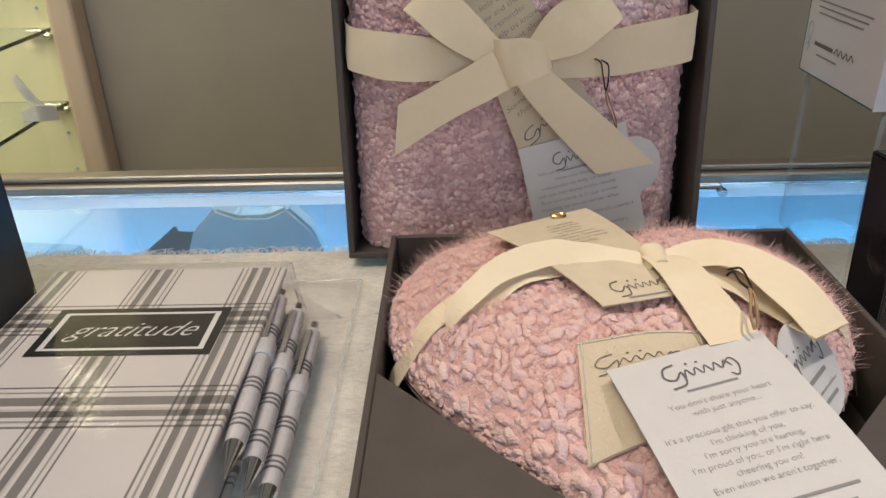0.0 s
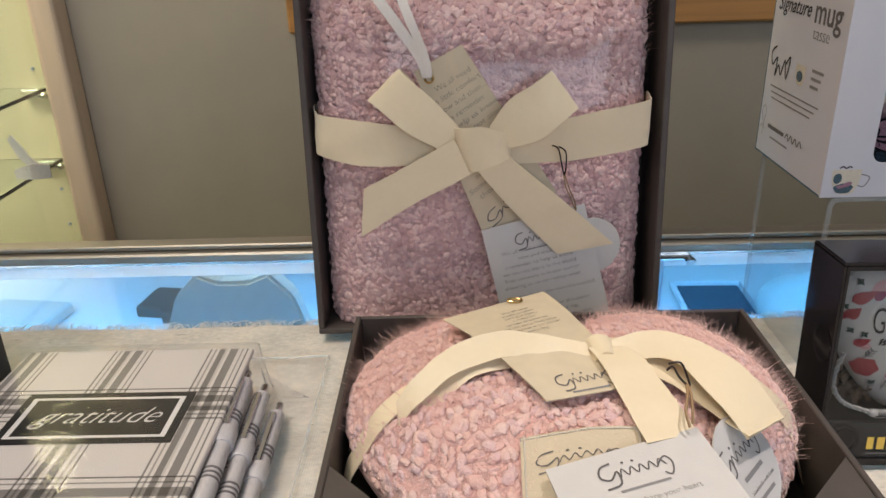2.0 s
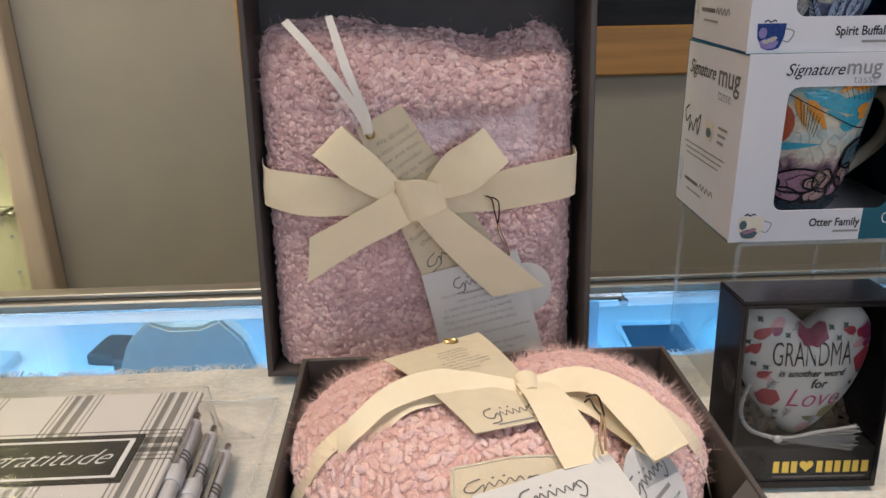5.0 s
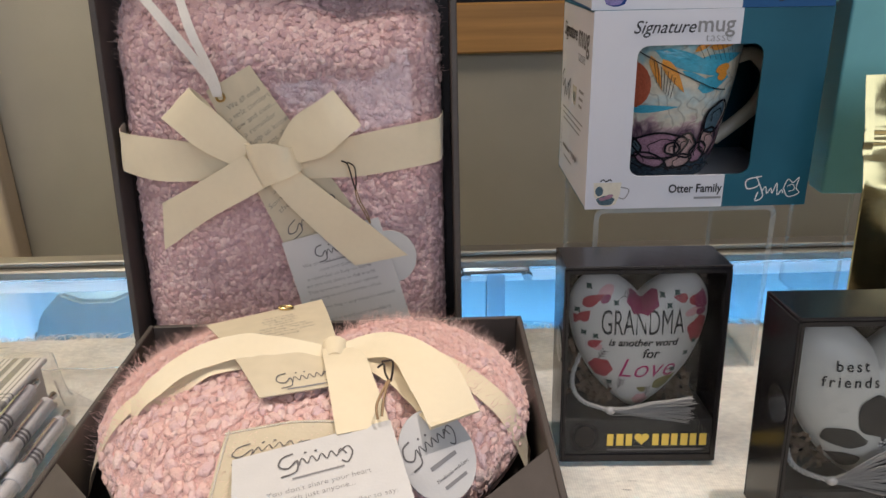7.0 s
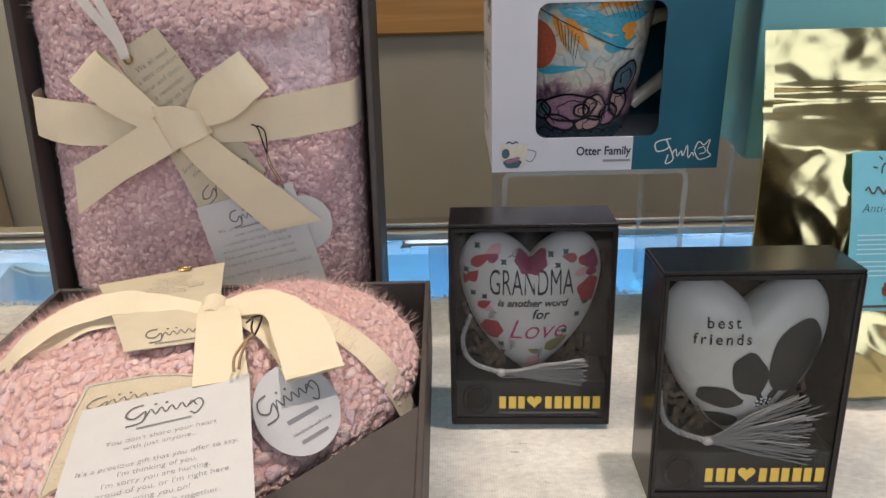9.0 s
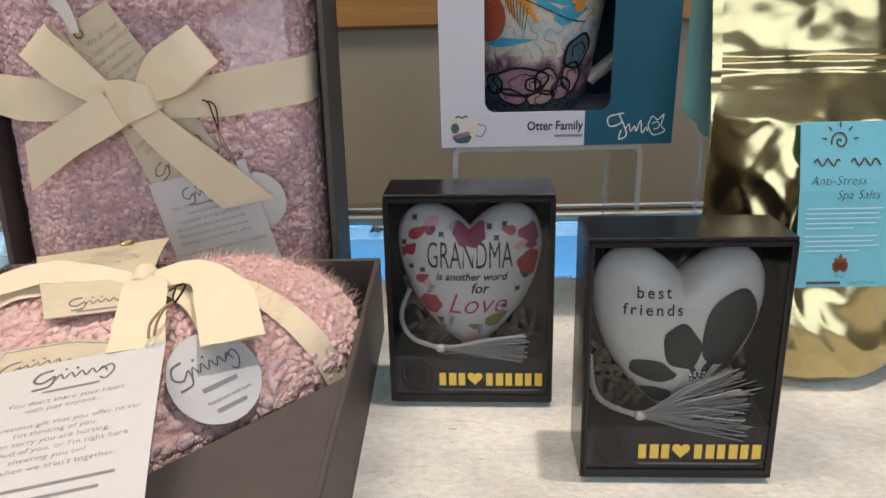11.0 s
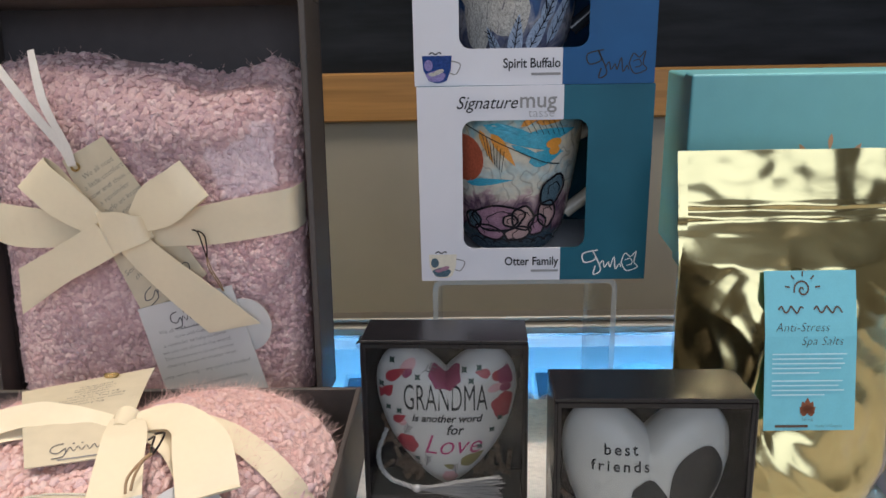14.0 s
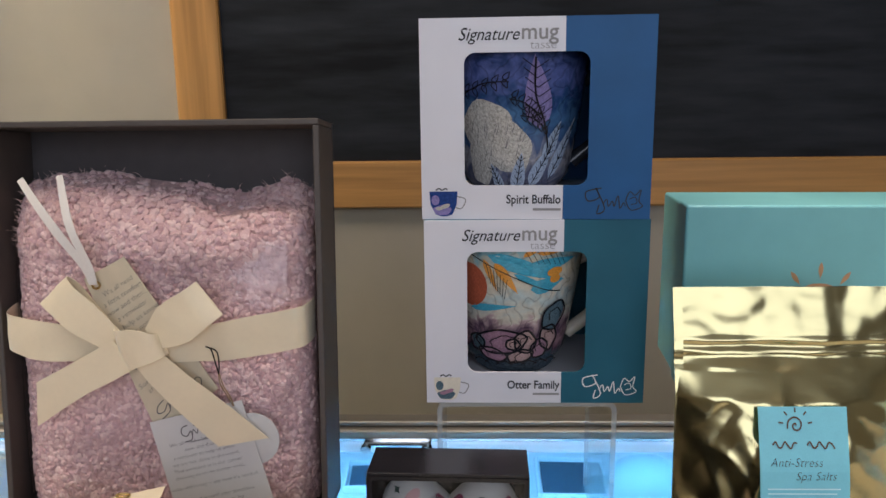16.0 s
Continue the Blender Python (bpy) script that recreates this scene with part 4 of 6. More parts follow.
world_part("tail", ribbon([((0.020, 0.4065, 0.1335), (0.032, 0.4065, 0.115)), ((0.008, 0.406, 0.127), (0.017, 0.406, 0.107)), ((-0.010, 0.407, 0.117), (-0.004, 0.407, 0.096)), ((-0.0318, 0.4085, 0.1055), (-0.0352, 0.4095, 0.0755))], wave=0.0006), RIBBON, bow, smooth=True)
world_part("tail", ribbon([((0.050, 0.4065, 0.124), (0.033, 0.4065, 0.1155)), ((0.066, 0.4055, 0.110), (0.043, 0.4055, 0.103)), ((0.085, 0.406, 0.0935), (0.058, 0.406, 0.0855)), ((0.1118, 0.407, 0.0688), (0.0795, 0.407, 0.0628))], wave=0.0005), RIBBON, bow, smooth=True)
world_part("knot", ribbon([((0.019, 0.4095, 0.1395), (0.027, 0.4095, 0.115)), ((0.024, 0.4025, 0.1405), (0.0305, 0.4025, 0.1155)), ((0.036, 0.4005, 0.1415), (0.041, 0.4005, 0.1195)), ((0.046, 0.4025, 0.1385), (0.050, 0.4025, 0.123)), ((0.0485, 0.4095, 0.137), (0.053, 0.4095, 0.124))], thick=0.0008, wave=0.001), RIBBON, bow, smooth=True)

tag = thing("hang_tag", pose(0.036, 0.418, 0.12), "cream card hang tag with brass eyelet under the bow", "hang tag", "hang tags")
bm, fn = card_quad((-0.001, 0.4205, 0.1685), (0.0255, 0.4205, 0.1825), (0.0790, 0.4165, 0.0980), (0.0400, 0.4150, 0.0640))
world_part("card", bm, CREAMCARD, tag)
on_card("lettering", "We all need\na little comfort\nnow and then...\na reminder\nto help us know\nwe are not alone", 0.0044, 0.56, 0.27, fn, INK, tag, 0.031, 0.1, line=1.25)
on_card("lettering", "we are\nand\nSomeone\nthere", 0.0042, 0.30, 0.66, fn, INK, tag, 0.031, 0.1, line=1.25)
card_print("emblem", swirl_logo(0.004, 0.010, 0.024, 0.008), fn, INK, tag, 0.031, 0.1)
ringpts = [(0.0072 + 0.0023 * math.cos(a), 0.4188, 0.1650 + 0.0023 * math.sin(a)) for a in np.linspace(0, 2 * math.pi, 21)]
world_part("eyelet", strands([ringpts], 0.0007, 6, 1.0), BRASS, tag, "brass eyelet", smooth=True)
world_part("tie", ribbon([((0.0035, 0.4172, 0.1655), (0.0085, 0.4172, 0.1655)), ((0.000, 0.4165, 0.176), (0.0055, 0.4165, 0.1765)), ((-0.014, 0.4155, 0.197), (-0.0085, 0.4155, 0.199)), ((-0.027, 0.420, 0.214), (-0.022, 0.420, 0.216)), ((-0.041, 0.430, 0.2285), (-0.037, 0.430, 0.231))]), SATIN, tag, "narrow pale satin ribbon tie", smooth=True)
world_part("tie", ribbon([((0.0045, 0.4162, 0.1665), (0.0092, 0.4162, 0.1665)), ((0.003, 0.4158, 0.178), (0.0075, 0.4158, 0.178)), ((-0.007, 0.4165, 0.203), (-0.0015, 0.4165, 0.203)), ((-0.016, 0.430, 0.2315), (-0.0118, 0.430, 0.2325))]), SATIN, tag, "narrow pale satin ribbon tie", smooth=True)

note = thing("message_card", pose(0.07, 0.413, 0.05), "white printed message card pinned to the shawl", "message card", "message cards")
bm, fn = card_quad((0.0350, 0.4120, 0.0768), (0.0948, 0.4120, 0.0920), (0.1150, 0.4080, 0.0140), (0.0525, 0.4080, 0.0000))
world_part("card", bm, PAPER, note)
on_card("lettering", "We all need a little comfort\nnow and then...\na reminder to help us know\nwe are not alone in the world.\nThat someone is in our corner\ncheering us on no matter what.", 0.0036, 0.46, 0.37, fn, INK, note, 0.0615, 0.08, line=1.25)
on_card("lettering", "a cozy, warm hug ~ any time it's needed.\n\nWrapped around your shoulders\nor laying over your lap,\nit's the softest, most comfortable\nhug imaginable.", 0.0036, 0.46, 0.74, fn, INK, note, 0.0615, 0.08, line=1.25)
card_print("emblem", swirl_logo(0.018, 0.064, 0.026, 0.010), fn, INK, note, 0.0615, 0.08)
card_print("text_bar", bars(0.022, 0.0608, 0.018, 0.0008), fn, INK_SOFT, note, 0.0615, 0.08)
disc = [(0.1005 + 0.0165 * math.cos(a), 0.4125, 0.0655 + 0.0175 * math.sin(a)) for a in np.linspace(0, 2 * math.pi, 41)[:-1]]
bm = bmesh.new()
f = bm.faces.new([bm.verts.new(p) for p in disc])
ext = bmesh.ops.extrude_face_region(bm, geom=[f])
bmesh.ops.translate(bm, verts=[v for v in ext["geom"] if isinstance(v, bmesh.types.BMVert)], vec=(0, 0.0006, 0))
bmesh.ops.recalc_face_normals(bm, faces=bm.faces[:])
world_part("round_tag", bm, PAPER, note, "round white paper tag")
world_part("safety_pin", strands([catmull([(0.075, 0.4115, 0.1275), (0.0785, 0.411, 0.1255), (0.0805, 0.411, 0.117), (0.0820, 0.411, 0.1105)]), catmull([(0.0785, 0.4105, 0.127), (0.0825, 0.410, 0.124), (0.0830, 0.410, 0.115), (0.0822, 0.4105, 0.110)])], 0.00045, 5, 1.0), WIRE, note, "dark wire safety pin", smooth=True)
world_part("twine", strands([catmull([(0.082, 0.411, 0.111), (0.083, 0.4095, 0.104), (0.0865, 0.410, 0.096), (0.0895, 0.4113, 0.0885)]), catmull([(0.0825, 0.4105, 0.111), (0.0850, 0.409, 0.103), (0.0885, 0.410, 0.095), (0.0900, 0.4113, 0.0885)])], 0.0004, 5, 1.0), TWINE, note, "thin twine", smooth=True)

# ---- heart pillow in its tray ----
PX, PY, PL, PW = 0.0695, 0.128, 0.237, 0.1025
OUT = [(PX + PW * x, PY + PL * y) for x, y in heart_curve(240)]
PC = (0.0695, 0.272)
reach, share = star(OUT, PC)


def pillow_z(x, y):
    s = min(1.0, share(x, y))
    swell = 0.0365 - 0.011 * min(1.0, max(0.0, (0.245 - y) / 0.09))
    return 0.030 + swell * (1 - s ** 2.8) ** 0.55 + 0.001 * noise.noise((x * 30, y * 30, 2))


def pillow_point(u, v):
    a = 2 * math.pi * u
    s = math.sin(math.pi * v / 2) if v <= 1 else 1
    r = reach(a) * s
    x, y = PC[0] + r * math.cos(a), PC[1] + r * math.sin(a)
    return Vector((x, y, pillow_z(x, y) if s < 0.9999 else 0.030))


def pillow_low(u, v):
    p = pillow_point(u, v)
    return Vector((p.x, p.y, 0.030 - (p.z - 0.030) * 0.68 - 0.0009))


pillow = thing("heart_pillow", pose(0.0695, 0.26, 0.0018), "fluffy pink knitted heart-shaped pillow in its box", "pillow")
bm = sheet(pillow_point, 200, 60)
bm2 = sheet(pillow_low, 120, 20)
mesh = bpy.data.meshes.new("low")
bm2.to_mesh(mesh)
bm2.free()
bm.from_mesh(mesh)
bpy.data.meshes.remove(mesh)
world_part("knit_cover", bm, PILLOW_BASE, pillow, smooth=True)
spots = []
# knit columns run towards the point of the heart, with puffed stitches in them
column = 0
x = PX - PW
while x < PX + PW:
    y = PY
    while y < PY + PL:
        near = min(1.0, max(0.0, (0.30 - y) / 0.12))
        size = (0.0020 + 0.0009 * near) * rnd.choice((0.45, 0.6, 0.8, 1.0, 1.3))
        qx, qy = x + rnd.normal() * 0.0006, y + rnd.normal() * 0.0008
        under_label = 0.0410 < qx < 0.0895 and 0.1885 < qy < 0.2385
        if share(qx, qy) < 0.985 and not under_label:
            e = 0.002
            n = Vector((pillow_z(qx - e, qy) - pillow_z(qx + e, qy), pillow_z(qx, qy - e) - pillow_z(qx, qy + e), 2 * e)).normalized()
            spots.append((Vector((qx, qy, pillow_z(qx, qy))) + n * (0.0004 if size > 0.0022 else -0.0004), n, size))
        y += size * rnd.uniform(1.35, 1.75)
    x += 0.0033 if column % 2 else 0.0026
    column += 1
for _ in range(900):
    a = rnd.uniform(0, 2 * math.pi)
    r = reach(a)
    n = Vector((math.cos(a), math.sin(a), rnd.uniform(-0.2, 0.9))).normalized()
    s = rnd.uniform(0.96, 0.999)
    p = Vector((PC[0] + r * s * math.cos(a), PC[1] + r * s * math.sin(a), 0))
    p.z = pillow_z(p.x, p.y)
    spots.append((p, n, rnd.uniform(0.0014, 0.0024)))
tagged(world_part("boucle_yarn", nubs(spots, rnd, 2, (0.42, 0.66), (28, -24, 12, -34, 50, -8), (0.95, 1.4), (0.55, 0.85)), NUBS, pillow, "knobbly pink and lilac yarn", smooth=True), kind="stuff")
hairs = []
for _ in range(15000):
    a, s = rnd.uniform(0, 2 * math.pi), math.sqrt(rnd.uniform(0, 0.96))
    x, y = PC[0] + reach(a) * s * math.cos(a), PC[1] + reach(a) * s * math.sin(a)
    p = Vector((x, y, pillow_z(x, y) + 0.0008))
    d = Vector((rnd.normal(), rnd.normal(), 0.35)).normalized() * rnd.uniform(0.0020, 0.0056)
    hairs.append([p, p + d * 0.5 + Vector((0, 0, 0.0007)), p + d])
for _ in range(4200):
    a = rnd.uniform(-0.3, math.pi + 0.3)
    s = rnd.uniform(0.55, 0.99)
    x, y = PC[0] + reach(a) * s * math.cos(a), PC[1] + reach(a) * s * math.sin(a)
    z = pillow_z(x, y)
    d = Vector((0.9 * math.cos(a) * s + 0.5 * rnd.normal(), 0.9 * math.sin(a) * s + 0.5 * rnd.normal(), 0.9)).normalized()
    l = rnd.uniform(0.002, 0.0105)
    hairs.append([(x, y, z), Vector((x, y, z)) + d * l * 0.5, Vector((x, y, z)) + d * l + Vector((rnd.normal(), rnd.normal(), -0.5)) * 0.0012])
tagged(world_part("fuzz", strands(hairs, 0.000075), FUZZ, pillow, smooth=True), kind="stuff")


def on_pillow(x, y, lift):
    return Vector((x, y, pillow_z(x, y) + lift))


# sewn label
PA, PB, PD = Vector((0.0430, 0.2350)), Vector((0.0890, 0.2375)), Vector((0.0412, 0.1900))


def patch_at(u, v, lift=0.0024):
    q = PA + (PB - PA) * u + (PD - PA) * v
    return on_pillow(q.x, q.y, lift)


bm = sheet(lambda u, v: patch_at(u, v), 16, 14)
ext = bmesh.ops.extrude_face_region(bm, geom=bm.faces[:])
bmesh.ops.translate(bm, verts=[v for v in ext["geom"] if isinstance(v, bmesh.types.BMVert)], vec=(0, 0, -0.0012))
bmesh.ops.recalc_face_normals(bm, faces=bm.faces[:])
label = world_part("sewn_label", bm, CREAMCARD, pillow, "cream fabric label with stitched edge")
inv = pillow.matrix_world.inverted()
decal("emblem", swirl_logo(0.12, 0.66, 0.70, 0.17), lambda u, v: inv @ patch_at(u, 1 - v, 0.0027), INK, label)
decal("text_bar", bars(0.26, 0.52, 0.46, 0.045), lambda u, v: inv @ patch_at(u, 1 - v, 0.0027), INK_SOFT, label)
edge = []
for k in range(44):
    for u0, v0, du, dv in ((k / 44, 0.03, 0.5 / 44, 0), (0.03, k / 44, 0, 0.5 / 44), (0.97, k / 44, 0, 0.5 / 44)):
        edge.append([patch_at(u0, v0, 0.0026), patch_at(u0 + du * 0.5, v0 + dv * 0.5, 0.0031), patch_at(u0 + du, v0 + dv, 0.0026)])
st = strands(edge, 0.00035, 4, 1.0)
bmesh.ops.transform(st, matrix=inv, verts=st.verts)
part("stitching", st, STITCH, label, smooth=True)

# ribbon round the pillow
pbow = thing("ribbon_bow", pose(0.08, 0.28, 0.068), "cream ribbon tied in a bow round the heart pillow", "ribbon bow", "ribbon bows")


def band(points, width, lift=0.0022):
    pairs = []
    for k, (x, y) in enumerate(points):
        x0, y0 = points[max(k - 1, 0)]
        x1, y1 = points[min(k + 1, len(points) - 1)]
        d = Vector((x1 - x0, y1 - y0)).normalized()
        nx_, ny_ = -d.y * width / 2, d.x * width / 2
        pairs.append((on_pillow(x + nx_, y + ny_, lift), on_pillow(x - nx_, y - ny_, lift)))
    return pairs


low_l = (Vector((-0.0325, 0.272, 0.018)), Vector((-0.0305, 0.258, 0.016)))
world_part("band", ribbon([low_l] + band([(-0.0255, 0.262), (-0.012, 0.266), (0.008, 0.2745), (0.03, 0.284), (0.055, 0.291), (0.078, 0.290)], 0.0125, 0.0036), wave=0.0005), RIBBON, pbow, smooth=True)
low_r = (Vector((0.1715, 0.280, 0.018)), Vector((0.1690, 0.262, 0.016)))
world_part("band", ribbon(band([(0.082, 0.291), (0.105, 0.291), (0.125, 0.285), (0.145, 0.2745), (0.160, 0.2675)], 0.0155, 0.0036) + [low_r], wave=0.0006), RIBBON, pbow, smooth=True)
world_part("loop", ribbon([((0.076, 0.285, 0.0745), (0.077, 0.276, 0.0705)), ((0.060, 0.2895, 0.0765), (0.060, 0.279, 0.0715)), ((0.040, 0.2905, 0.0785), (0.040, 0.277, 0.0730)), ((0.019, 0.284, 0.0760), (0.020, 0.271, 0.0700)), ((0.002, 0.272, 0.0680), (0.004, 0.2605, 0.0625)), ((-0.0062, 0.2655, 0.0600), (-0.0050, 0.2590, 0.0515))], wave=0.001), RIBBON, pbow, smooth=True)
world_part("loop", ribbon([((-0.0062, 0.2655, 0.0600), (-0.0050, 0.2590, 0.0515)), ((0.004, 0.2690, 0.0635), (0.008, 0.2595, 0.0575)), ((0.025, 0.2790, 0.0715), (0.027, 0.2720, 0.0675)), ((0.055, 0.2850, 0.0735), (0.056, 0.2780, 0.0695)), ((0.074, 0.2845, 0.0730), (0.075, 0.2770, 0.0695))], wave=0.0008), RIBBON, pbow, smooth=True)
world_part("loop", ribbon([((0.084, 0.2850, 0.0745), (0.086, 0.2755, 0.0705)), ((0.098, 0.2870, 0.0790), (0.100, 0.2730, 0.0745)), ((0.114, 0.2820, 0.0805), (0.109, 0.2660, 0.0765)), ((0.134, 0.2655, 0.0765), (0.115, 0.2505, 0.0755)), ((0.1450, 0.2415, 0.0660), (0.1250, 0.2250, 0.0695))], wave=0.0008), RIBBON, pbow, smooth=True)
world_part("loop", ribbon([((0.1450, 0.2415, 0.0660), (0.1250, 0.2250, 0.0695)), ((0.1300, 0.2620, 0.0675), (0.1150, 0.2480, 0.0680)), ((0.108, 0.2780, 0.0710), (0.1020, 0.2640, 0.0705)), ((0.086, 0.2840, 0.0715), (0.086, 0.2740, 0.0705))], wave=0.0008), RIBBON, pbow, smooth=True)
world_part("tail", ribbon([((0.076, 0.2815, 0.0740), (0.0900, 0.2815, 0.0745)), ((0.0785, 0.2700, 0.0755), (0.0965, 0.2720, 0.0755)), ((0.0825, 0.2520, 0.0730), (0.1020, 0.2540, 0.0730)), ((0.0885, 0.2255, 0.0675), (0.1090, 0.2315, 0.0670))], wave=0.0008), RIBBON, pbow, smooth=True)
world_part("knot", ribbon([((0.0740, 0.2870, 0.0700), (0.0760, 0.2740, 0.0690)), ((0.0765, 0.2875, 0.0760), (0.0785, 0.2740, 0.0745)), ((0.0810, 0.2875, 0.0780), (0.0825, 0.2745, 0.0765)), ((0.0860, 0.2870, 0.0760), (0.0865, 0.2745, 0.0745)), ((0.0880, 0.2865, 0.0700), (0.0885, 0.2745, 0.0690))], thick=0.0009, wave=0.0014), RIBBON, pbow, smooth=True)

tagc = thing("hang_tag", pose(0.05, 0.30, 0.066), "cream card hang tag curving under the pillow bow", "hang tag", "hang tags")
bm, fn = card_quad((0.0130, 0.3195, 0.0690), (0.0656, 0.3570, 0.0640), (0.0905, 0.2570, 0.0715), (0.0545, 0.2475, 0.0715), bow=0.0035)
world_part("card", bm, CREAMCARD, tagc)
on_card("lettering", "We all need\na little comfort\nnow and then...\na reminder\nto help us know we\nare not alone. That there\nis someone in our corner\nwith a hug", 0.0030, 0.56, 0.30, fn, INK, tagc, 0.056, 0.09, line=1.15)
card_print("emblem", swirl_logo(0.014, 0.0055, 0.034, 0.010), fn, INK, tagc, 0.055, 0.09)
card_print("text_bar", bars(0.018, 0.0018, 0.024, 0.0009), fn, INK_SOFT, tagc, 0.055, 0.09)
ringpts = [tuple(Vector(fn(0.66, 0.045, 0.0008)) + Vector((0.0034 * math.cos(a), 0.0018 * math.sin(a), 0.0004))) for a in np.linspace(0, 2 * math.pi, 17)]
world_part("eyelet", strands([ringpts], 0.0008, 6, 1.0), BRASS, tagc, "brass eyelet", smooth=True)

poem = thing("message_card", pose(0.085, 0.20, 0.062), "white printed message card hanging from the pillow bow", "message card", "message cards")
bm, fn = card_quad((0.0503, 0.2152, 0.0650), (0.1088, 0.2335, 0.0685), (0.1310, 0.1450, 0.0545), (0.0690, 0.1270, 0.0530), bow=0.0015)
world_part("card", bm, PAPER, poem)
card_print("emblem", swirl_logo(0.017, 0.0775, 0.028, 0.0105), fn, INK, poem, 0.0615, 0.092)
card_print("text_bar", bars(0.0215, 0.0728, 0.019, 0.0009), fn, INK_SOFT, poem, 0.0615, 0.092)
on_card("lettering", "You don't share your heart\nwith just anyone...", 0.0034, 0.50, 0.285, fn, INK_SOFT, poem, 0.0615, 0.092, line=1.2)
on_card("lettering", "It's a precious gift that you offer to say:\nI'm thinking of you,\nI'm sorry you are hurting,\nI'm proud of you, or I'm right here\ncheering you on!\nEven when we aren't together.", 0.0033, 0.50, 0.51, fn, INK_SOFT, poem, 0.0615, 0.092, line=1.25)
for k in range(5):
    card_print("text_bar", bars(0.009 + 0.004 * (k % 3), 0.026 - 0.0048 * k, 0.043 - 0.008 * (k % 3), 0.0010), fn, INK_SOFT, poem, 0.0615, 0.092)
world_part("twine", strands([catmull([(0.1060, 0.2300, 0.0725), (0.1065, 0.2335, 0.0765), (0.1075, 0.2400, 0.0790), (0.1085, 0.2470, 0.0780)]), catmull([(0.1045, 0.2285, 0.0722), (0.1040, 0.2330, 0.0760), (0.1065, 0.2405, 0.0785), (0.1080, 0.2470, 0.0782)])], 0.0006, 5, 1.0), TWINE, poem, "thin twine", smooth=True)
world_part("safety_pin", strands([catmull([(0.1030, 0.2570, 0.0785), (0.1055, 0.2580, 0.0795), (0.1065, 0.2520, 0.0785), (0.1085, 0.2465, 0.0780)]), catmull([(0.1045, 0.2610, 0.0790), (0.1090, 0.2600, 0.0800), (0.1095, 0.2530, 0.0790), (0.1090, 0.2465, 0.0782)])], 0.0005, 5, 1.0), WIRE, poem, "dark wire safety pin", smooth=True)

face = Vector((0.52, -0.46, 0.62)).to_track_quat("Z", "Y").to_matrix().to_4x4()
rtag = thing("round_tag", Matrix.Translation((0.1275, 0.2280, 0.0552)) @ face, "round white printed paper tag on the pillow", "round tag", "hang tags")
bm = bmesh.new()
bmesh.ops.create_cone(bm, cap_ends=True, segments=48, radius1=0.0185, radius2=0.0185, depth=0.0006)
part("disc", bm, PAPER, rtag)
decal("emblem", swirl_logo(-0.015, 0.002, 0.028, 0.010), lambda u, v: (u, v, 0.0005), INK, rtag)
decal("text_bar", bars(-0.007, -0.0040, 0.015, 0.0017), lambda u, v: (u, v, 0.0005), INK_SOFT, rtag)
letters("lettering", "Handmade with Love", 0.0022, pose(0.002, -0.0085, 0.00055), INK, rtag)
decal("text_bar", bars(-0.0055, -0.0130, 0.013, 0.0014), lambda u, v: (u, v, 0.0005), INK_SOFT, rtag)
# ---- mugs and the prints on their boxes ----


def mug_radius(z):
    return 0.0275 + 0.0160 * min(1.0, max(0.0, z) / 0.088) ** 0.7


def lathe(profile, n=48):
    bm = bmesh.new()
    rings = [[bm.verts.new((r * math.cos(2 * math.pi * k / n), r * math.sin(2 * math.pi * k / n), z)) for k in range(n)] for r, z in profile]
    for a, b in zip(rings, rings[1:]):
        for k in range(n):
            bm.faces.new((a[k], a[(k + 1) % n], b[(k + 1) % n], b[k]))
    bm.faces.new(rings[0][::-1]), bm.faces.new(rings[-1])
    bmesh.ops.recalc_face_normals(bm, faces=bm.faces[:])
    return bm


def mug(m, body_mat, label):
    t = thing("mug", m, label, "mug", "boxed mugs inside")
    prof = [(0.020, 0.0), (0.0225, 0.0010), (0.0258, 0.003), (0.0290, 0.008)] + [(mug_radius(z), z) for z in np.linspace(0.012, 0.091, 12)] + [(0.0425, 0.0918), (0.0395, 0.0905)] + [(mug_radius(z) - 0.003, z) for z in np.linspace(0.085, 0.010, 6)] + [(0.02, 0.008)]
    part("body", lathe(prof), body_mat, t, smooth=True)
    pts = catmull([(0.038, 0, 0.070), (0.052, 0, 0.074), (0.062, 0, 0.060), (0.056, 0, 0.040), (0.033, 0, 0.018)])
    part("handle", strands([pts], 0.0045, 10, 1.0), CREAMGLAZE if body_mat is CREAMGLAZE else DARKMUG, t, "glazed handle", smooth=True)
    return t


def on_mug(u, v, lift=0.0003):
    r = mug_radius(v) + lift
    return (r * math.sin(u / 0.04), -r * math.cos(u / 0.04), v)


def mug_lift(lift):
    return lambda u, v: on_mug(u, v, lift)


inside = Matrix.Translation((0.0515, 0.0475, 0.0105)) @ Matrix.Diagonal((1, 1, 0.9, 1))
mug_low = mug(pose(0.2128, 0.3795, 0.1045, 0, 0, -0.4) @ inside, CREAMGLAZE, "cream mug painted with blue and orange strokes")
mug_up = mug(pose(0.2118, 0.3830, 0.2109, 0, 0, -2.6) @ inside, NAVYGLAZE, "navy mug painted with pale shapes and leaves")
A = 0.0003


